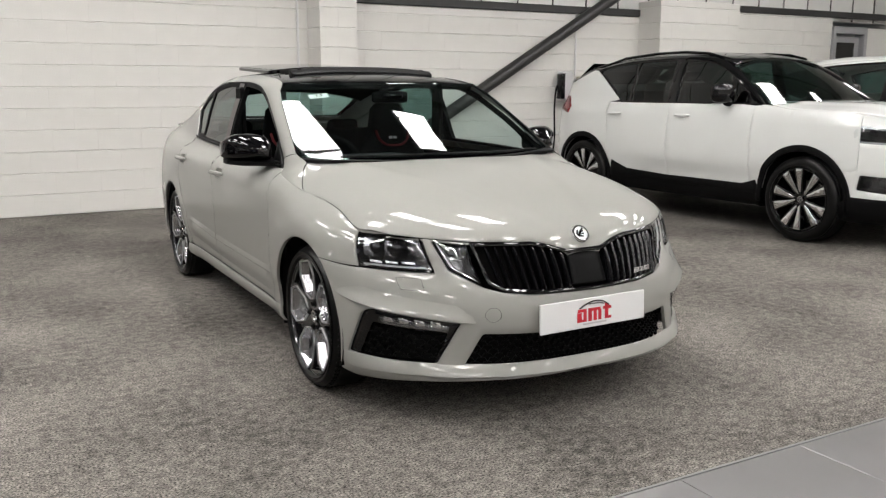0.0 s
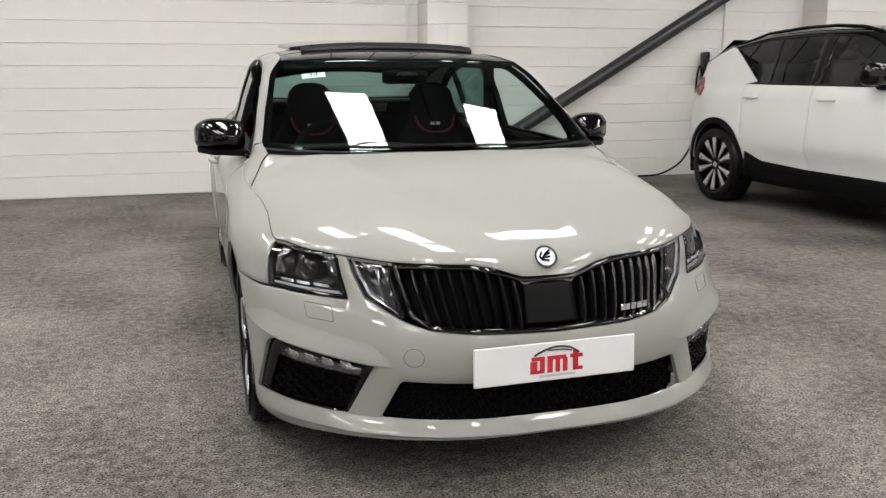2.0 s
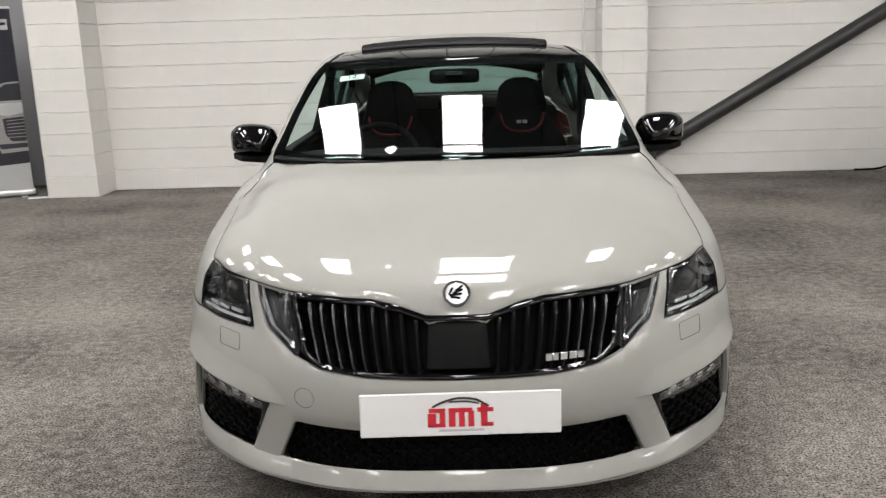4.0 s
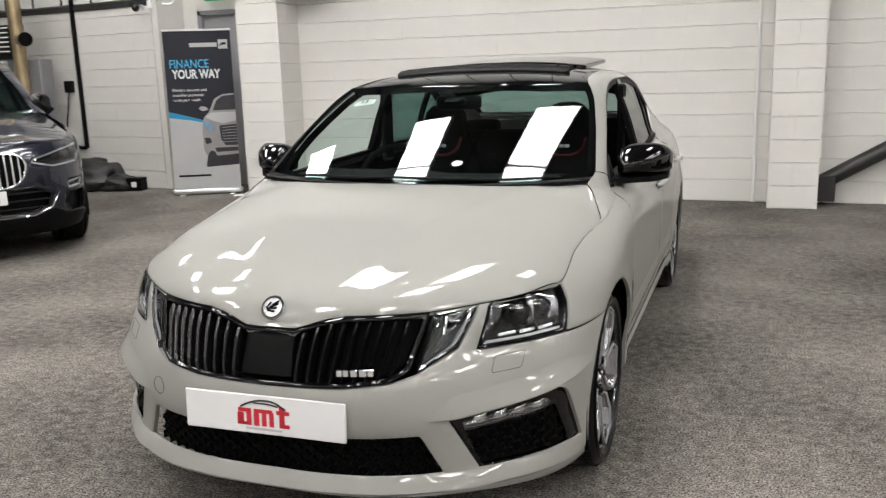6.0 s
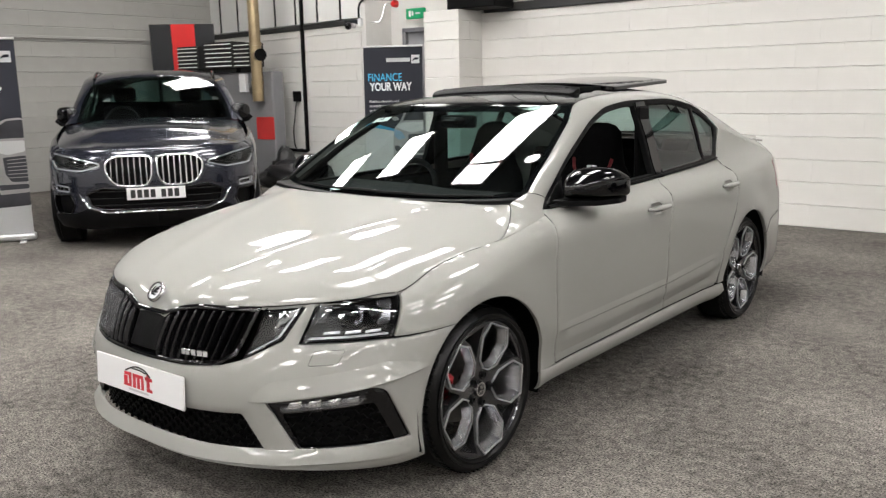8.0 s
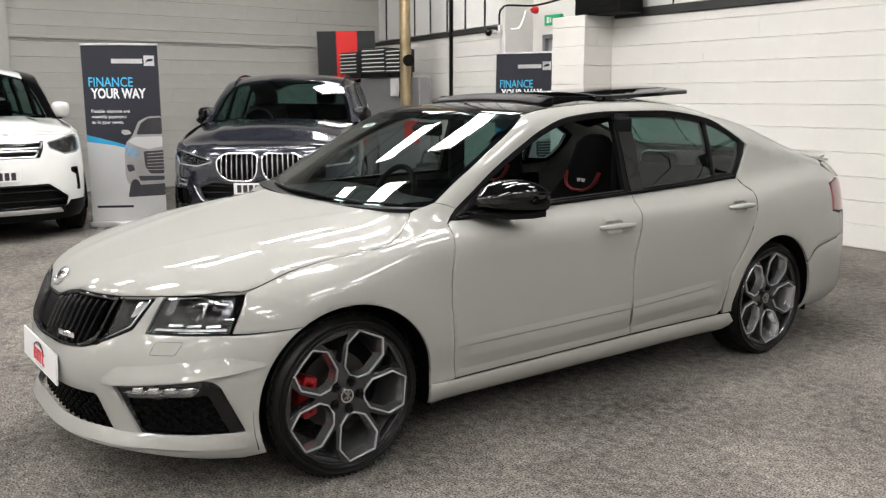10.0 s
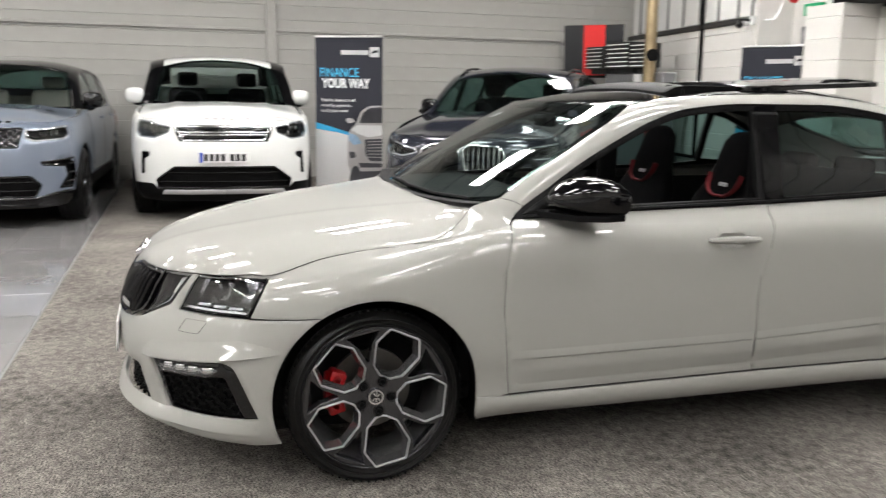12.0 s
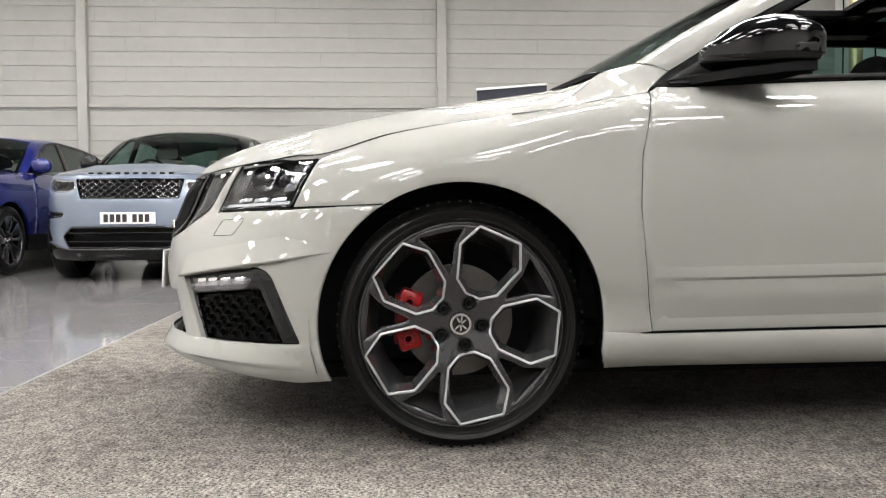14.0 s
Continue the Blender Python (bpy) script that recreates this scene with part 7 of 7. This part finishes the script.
part("control_box", boxes((.08, .22, -.20, -.12, 1.44, 1.72), bevel=.008), WHITE_PLASTIC, s)
bm = bmesh.new()
lathe(bm, [(0, .10), (.06, .095), (.085, .06), (.09, 0)], 20, Matrix.Translation((.38, -.12, 1.46)) @ pose(0, 0, 0, 0, 0, -90))
part("gauge", bm, STEEL, s)
# leaning board with the vent grilles
s = thing("display_board", "black display board with a broad red stripe", "board", pose(-9.57, 5.97, 1.72) @ pose(0, 0, 0, 4, 0, 45))
part("board_sheet", boxes((-.51, .51, -.012, .012, 0, .82), bevel=.004), mat("board_black", (.016, .017, .02), .25, 0, .1, 4), s, "", 0)
part("red_stripe", boxes((-.17, .20, -.016, -.012, .002, .818)), mat("stripe_red", (.72, .02, .02), .35, 0, .05, 4), s, "red stripe", 0)
part("board_ledge", boxes((-.5, .5, -.02, .2, -.04, 0), bevel=.004), DARK_TRIM, s, "", 0)
part("board_legs", boxes((-.45, -.40, .0, .06, -1.72, 0), (.40, .45, .0, .06, -1.72, 0)), DARK_TRIM, s, "", 0)
vm = mat("vent_black", (.006, .006, .006), .5, 0, .2, 20)
for (x, y, z, w, h) in ((-9.29, 5.84, 1.995, .46, .35), (-8.49, 5.84, 2.01, .58, .39), (-8.02, 5.92, 1.995, .34, .36)):
    s = thing("heater_grille", "black louvred heater outlet", "vent", pose(x, y, z) @ pose(0, 0, 0, 0, 0, 8), group="heater outlets")
    part("grille_box", boxes((-w / 2, w / 2, 0, .3, -h / 2, h / 2), bevel=.005), vm, s, "", 0)
    part("outlet_duct", boxes((-w / 2 + .03, w / 2 - .03, .10, .28, -(z - 1.742), -h / 2)), vm, s, "", 0)
    n = 6
    for k in range(n):
        zz = -h / 2 + h * (k + .5) / n
        q = part("louvre", boxes((-w / 2 + .02, w / 2 - .02, -.03, .02, -.0028, .0028)), WHITE_PLASTIC, s, "", 0)
        q.matrix_local = pose(0, 0, zz, 25)
# black bags by the wall
BAG = mat("black_bag", (.012, .012, .013), .45, 0, .3, 14, .004, 30)
for m, sx, sy_, sz, seed in ((pose(-7.15, 6.15, .0, 0, 0, 12), .62, .30, .42, 1), (pose(-6.60, 6.22, 0, 0, 0, 8), .34, .22, .20, 2), (pose(-7.50, 6.22, 0), .17, .18, .62, 5)):
    s = thing("black_bag", "crumpled black cover heaped against the wall", "bag", m, group="black covers")
    bm = bmesh.new()
    bmesh.ops.create_icosphere(bm, subdivisions=4, radius=1)
    for v in bm.verts:
        c = v.co.copy()
        n = noise.fractal(c * 1.7 + Vector((seed * 5, 0, 0)), 1., 2., 5)
        k = 1 + .28 * n
        z = max(-.62, c.z * k)
        v.co = Vector((c.x * k * sx, c.y * k * sy_, (z + .62) / 1.62 * sz))
    part("cover", bm, BAG, s, "", 70)
s = thing("small_black_box", "small black box with a white label", "box", pose(-6.28, 6.20, 0) @ pose(0, 0, 0, 0, 0, 10))
part("box_body", boxes((-.11, .11, -.08, .08, 0, .17), bevel=.008), BLACK_PLASTIC, s)
part("box_label", boxes((-.03, .04, -.083, -.08, .05, .12)), WHITE_PLASTIC, s, "", 0)
s = thing("paper_sheet", "white sheet lying by the banner's foot", "paper", pose(-4.52, 6.0, 0) @ pose(0, 0, 0, 0, 0, 20))
part("sheet", boxes((-.12, .12, -.06, .06, .001, .004)), WHITE_PLASTIC, s, "", 0)
# brace, charger and conduit at the right
s = thing("steel_brace", "thick black diagonal steel tube brace", "brace")
bm = bmesh.new()
tube(bm, [(1.93, 6.27, .19), (6.9, 6.27, 3.10)], .078, 20)
part("brace_tube", bm, BLACK_STEEL, s)
part("brace_foot", boxes((1.95, 2.12, 6.18, 6.36, .05, .30), bevel=.006), BLACK_STEEL, s)
s = thing("car_charger", "grey wall charger with a black hanging cable", "charger", pose(5.22, 6.37, 1.36))
part("charger_body", boxes((-.11, .11, -.13, .0, -.20, .20), bevel=.035, seg=3), mat("charger_grey", (.45, .45, .46), .35, 0, .03, 10), s)
part("charger_front", boxes((-.112, -.045, -.138, -.02, -.18, .17), bevel=.015, seg=2), BLACK_GLOSS, s, "dark front")
bm = bmesh.new()
tube(bm, path3([(-.08, -.08, -.18), (-.16, -.1, .0), (-.20, -.1, -.3), (-.19, -.1, -.7), (-.24, -.1, -1.0), (-.42, -.12, -1.22), (-.75, -.15, -1.33), (-.95, -.1, -1.34)], 40), .012, 8)
part("charger_cable", bm, BLACK_PLASTIC, s, "", 60)
bm = bmesh.new()
tube(bm, path3([(.0, -.12, -.2), (.0, -.14, -.5), (-.02, -.14, -.9), (.03, -.14, -.5), (.06, -.12, -.2)], 24), .012, 8)
part("cable_loop", bm, BLACK_PLASTIC, s, "", 60)
s = thing("isolator_switch", "small grey isolator with red switch", "switch", pose(5.52, 6.38, 1.40))
part("switch_box", boxes((-.06, .06, -.07, .0, -.09, .09), bevel=.01), mat("switch_grey", (.42, .40, .30), .4), s)
part("switch_knob", boxes((-.02, .02, -.10, -.07, -.025, .025), bevel=.008), PRINT_RED, s)
s = thing("wall_conduit", "thin pale vertical conduit on the wall", "pipe", pose(5.44, 6.375, 0))
bm = bmesh.new()
tube(bm, [(0, 0, 1.5), (0, 0, RAIL_Z)], .014, 8)
part("conduit_pipe", bm, WHITE_PLASTIC, s)
s = thing("wall_conduit", "thin pale vertical conduit beside the pier", "pipe", pose(1.36, 6.375, 0))
bm = bmesh.new()
tube(bm, [(0, 0, .0), (0, 0, RAIL_Z)], .016, 8)
part("conduit_pipe", bm, WHITE_PLASTIC, s)
d = tagged(new("door_2"), "grey framed glazed door in the far wall", "door", kind="structure")
part("door_leaf", boxes((10.96, 11.70, 6.46, 6.51, .01, 2.20), bevel=.004), DOOR_GREY, d, "", 0)
part("door_frame", boxes((10.88, 10.96, 6.36, 6.56, 0, 2.36), (11.70, 11.78, 6.36, 6.56, 0, 2.36), (10.96, 11.70, 6.36, 6.56, 2.24, 2.36), bevel=.004), DOOR_GREY, d, "", 0)
part("door_pane", boxes((11.1, 11.56, 6.452, 6.458, 1.1, 2.1)), BLACK_GLOSS, d, "dark glass pane", 0)


# ---- blocks and tiles, one by one ----
CH, BW = .2245, .45


def block_mesh(w, h, d, c=.006):
    """A block with its front to -y, softly chamfered; the upright joints are filled with paint."""
    k = .0004
    v = [(-w / 2, d, -h / 2), (w / 2, d, -h / 2), (w / 2, d, h / 2), (-w / 2, d, h / 2),
         (-w / 2, c, -h / 2), (w / 2, c, -h / 2), (w / 2, c, h / 2), (-w / 2, c, h / 2),
         (-w / 2 + k, 0, -h / 2 + c), (w / 2 - k, 0, -h / 2 + c), (w / 2 - k, 0, h / 2 - c), (-w / 2 + k, 0, h / 2 - c)]
    f = [(0, 1, 5, 4), (1, 2, 6, 5), (2, 3, 7, 6), (3, 0, 4, 7), (4, 5, 9, 8), (5, 6, 10, 9), (6, 7, 11, 10), (7, 4, 8, 11), (8, 9, 10, 11)]
    return v, f


def masonry(parent, x0, x1, z0, z1, m, material, singles, gap=.003, proud=.0026, face=-1, stretch=None):
    """Courses of blocks along x from x0 to x1 on the plane m (front to its -y); the first blocks as parts, the rest in one mesh."""
    rnd = random.Random(7)
    cache, vs, fs, left = {}, [], [], singles
    z, row = z0, 0
    while z < z1 - .02:
        h = min(CH, z1 - z)
        x = x0
        first = True
        while x < x1 - .01:
            w = min(BW * (.5 if first and row % 2 else 1), x1 - x)
            first = False
            jit = (rnd.random() - .5) * .0016
            ww, hh = max(.03, w - .0005), max(.03, h - gap)
            if left > 0 and (not stretch or (stretch[0] < x < stretch[1] and stretch[2] < z < stretch[3])):
                key = (round(ww, 3), round(hh, 3))
                if key not in cache:
                    me = bpy.data.meshes.new("block")
                    v, f = block_mesh(*key, .02)
                    me.from_pydata(v, [], f)
                    me.materials.append(material)
                    cache[key] = me
                o = new("block", cache[key])
                o.parent = parent
                o.matrix_world = m @ Matrix.Translation((x + w / 2, -proud + jit, z + h / 2))
                left -= 1
            else:
                v, f = block_mesh(ww, hh, .02)
                s = len(vs)
                vs += [tuple(m @ Vector((a + x + w / 2, b - proud + jit, c + z + h / 2))) for a, b, c in v]
                fs += [tuple(i + s for i in q) for q in f]
            x += w
        z += h
        row += 1
    if vs:
        me = bpy.data.meshes.new("block_courses")
        me.from_pydata(vs, [], fs)
        me.materials.append(material)
        o = new("block_courses", me)
        inv = parent.matrix_world.copy()
        o.parent = parent
        o.matrix_parent_inverse = inv.inverted()
        tagged(o, kind="stuff")


bpy.context.view_layer.update()
masonry(wall_back, -3.85, 6.62, 0, RAIL_Z, Matrix.Translation((0, Y1 + .004, 0)), WHITE_WALL, 262)
masonry(wall_back, 8.15, 10.88, 0, RAIL_Z + .15, Matrix.Translation((0, Y1 + .004, 0)), WHITE_WALL, 0)
masonry(wall_left, .0, LEN, 0, RAIL_Z, LEFT @ Matrix.Translation((LEN, .0, 0)) @ pose(0, 0, 0, 0, 0, 180) @ Matrix.Translation((0, -.004, 0)), WHITE_WALL, 110)
# grey wall: plane facing +x
GW = Matrix.Translation((X0 + .004, 0, 0)) @ pose(0, 0, 0, 0, 0, 90)
masonry(wall_grey, Y0, 7.2, 0, TOP, GW, GREY_WALL, 290, proud=.003, stretch=(-5.5, 5.2, .5, 3.0))


def pier(name, x0, x1, y0, y1, z1, label):
    """A block-work pier standing out from the back wall."""
    p = slab(name, [(x0 + .012, x1 - .012, y0 + .012, y1, 0, z1 - .004)], WHITE_WALL, label, "pillar")
    masonry(p, x0, x1, 0, z1, Matrix.Translation((0, y0 + .004, 0)), WHITE_WALL, 40)
    masonry(p, 0, y1 - y0, 0, z1, Matrix.Translation((x1 - .004, y0, 0)) @ pose(0, 0, 0, 0, 0, 90), WHITE_WALL, 20)
    masonry(p, 0, y1 - y0, 0, z1, Matrix.Translation((x0 + .004, y1, 0)) @ pose(0, 0, 0, 0, 0, -90), WHITE_WALL, 20)
    return p


pier("pier_doorway", -4.40, -3.85, 5.93, 6.85, 2.38, "white block pier beside the doorway")
pier("pier_brace", 1.49, 1.95, 5.98, Y1 + .02, 3.4, "white block pier with the brace's foot")
pier("pier_right", 6.60, 8.17, 5.95, Y1 + .02, 2.56, "wide white block pier")

rnd = random.Random(3)
TS = .6
tile_me = bpy.data.meshes.new("tile")
g = .0015
v = [(-TS / 2 + g, -TS / 2 + g, -.006), (TS / 2 - g, -TS / 2 + g, -.006), (TS / 2 - g, TS / 2 - g, -.006), (-TS / 2 + g, TS / 2 - g, -.006)]
v += [(a, b, -.0015) for a, b, _ in v] + [(a * .995, b * .995, 0) for a, b, _ in v]
tile_me.from_pydata(v, [], [(0, 1, 5, 4), (1, 2, 6, 5), (2, 3, 7, 6), (3, 0, 4, 7), (4, 5, 9, 8), (5, 6, 10, 9), (6, 7, 11, 10), (7, 4, 8, 11), (8, 9, 10, 11)])
tile_me.materials.append(TILE)
far_v, far_f = [], []
y = EDGE - .013
j = 0
while y > Y0 + .05:
    x = X0
    while x < X1 - .05:
        c = Vector((x + TS / 2, y - TS / 2, -.001))
        if c.x < 4.5 and c.x > -9 and c.y > -6.6 and j < 190:
            o = new("tile", tile_me)
            o.parent = tile_floor
            o.location = c
            j += 1
        else:
            s = len(far_v)
            far_v += [(a + c.x, b + c.y, d + c.z) for a, b, d in v]
            far_f += [tuple(i + s for i in q.vertices) for q in tile_me.polygons]
        x += TS
    y -= TS
me = bpy.data.meshes.new("tile_field")
me.from_pydata(far_v, [], far_f)
me.materials.append(TILE)
o = new("tile_field", me)
o.parent = tile_floor
tagged(o, kind="stuff")
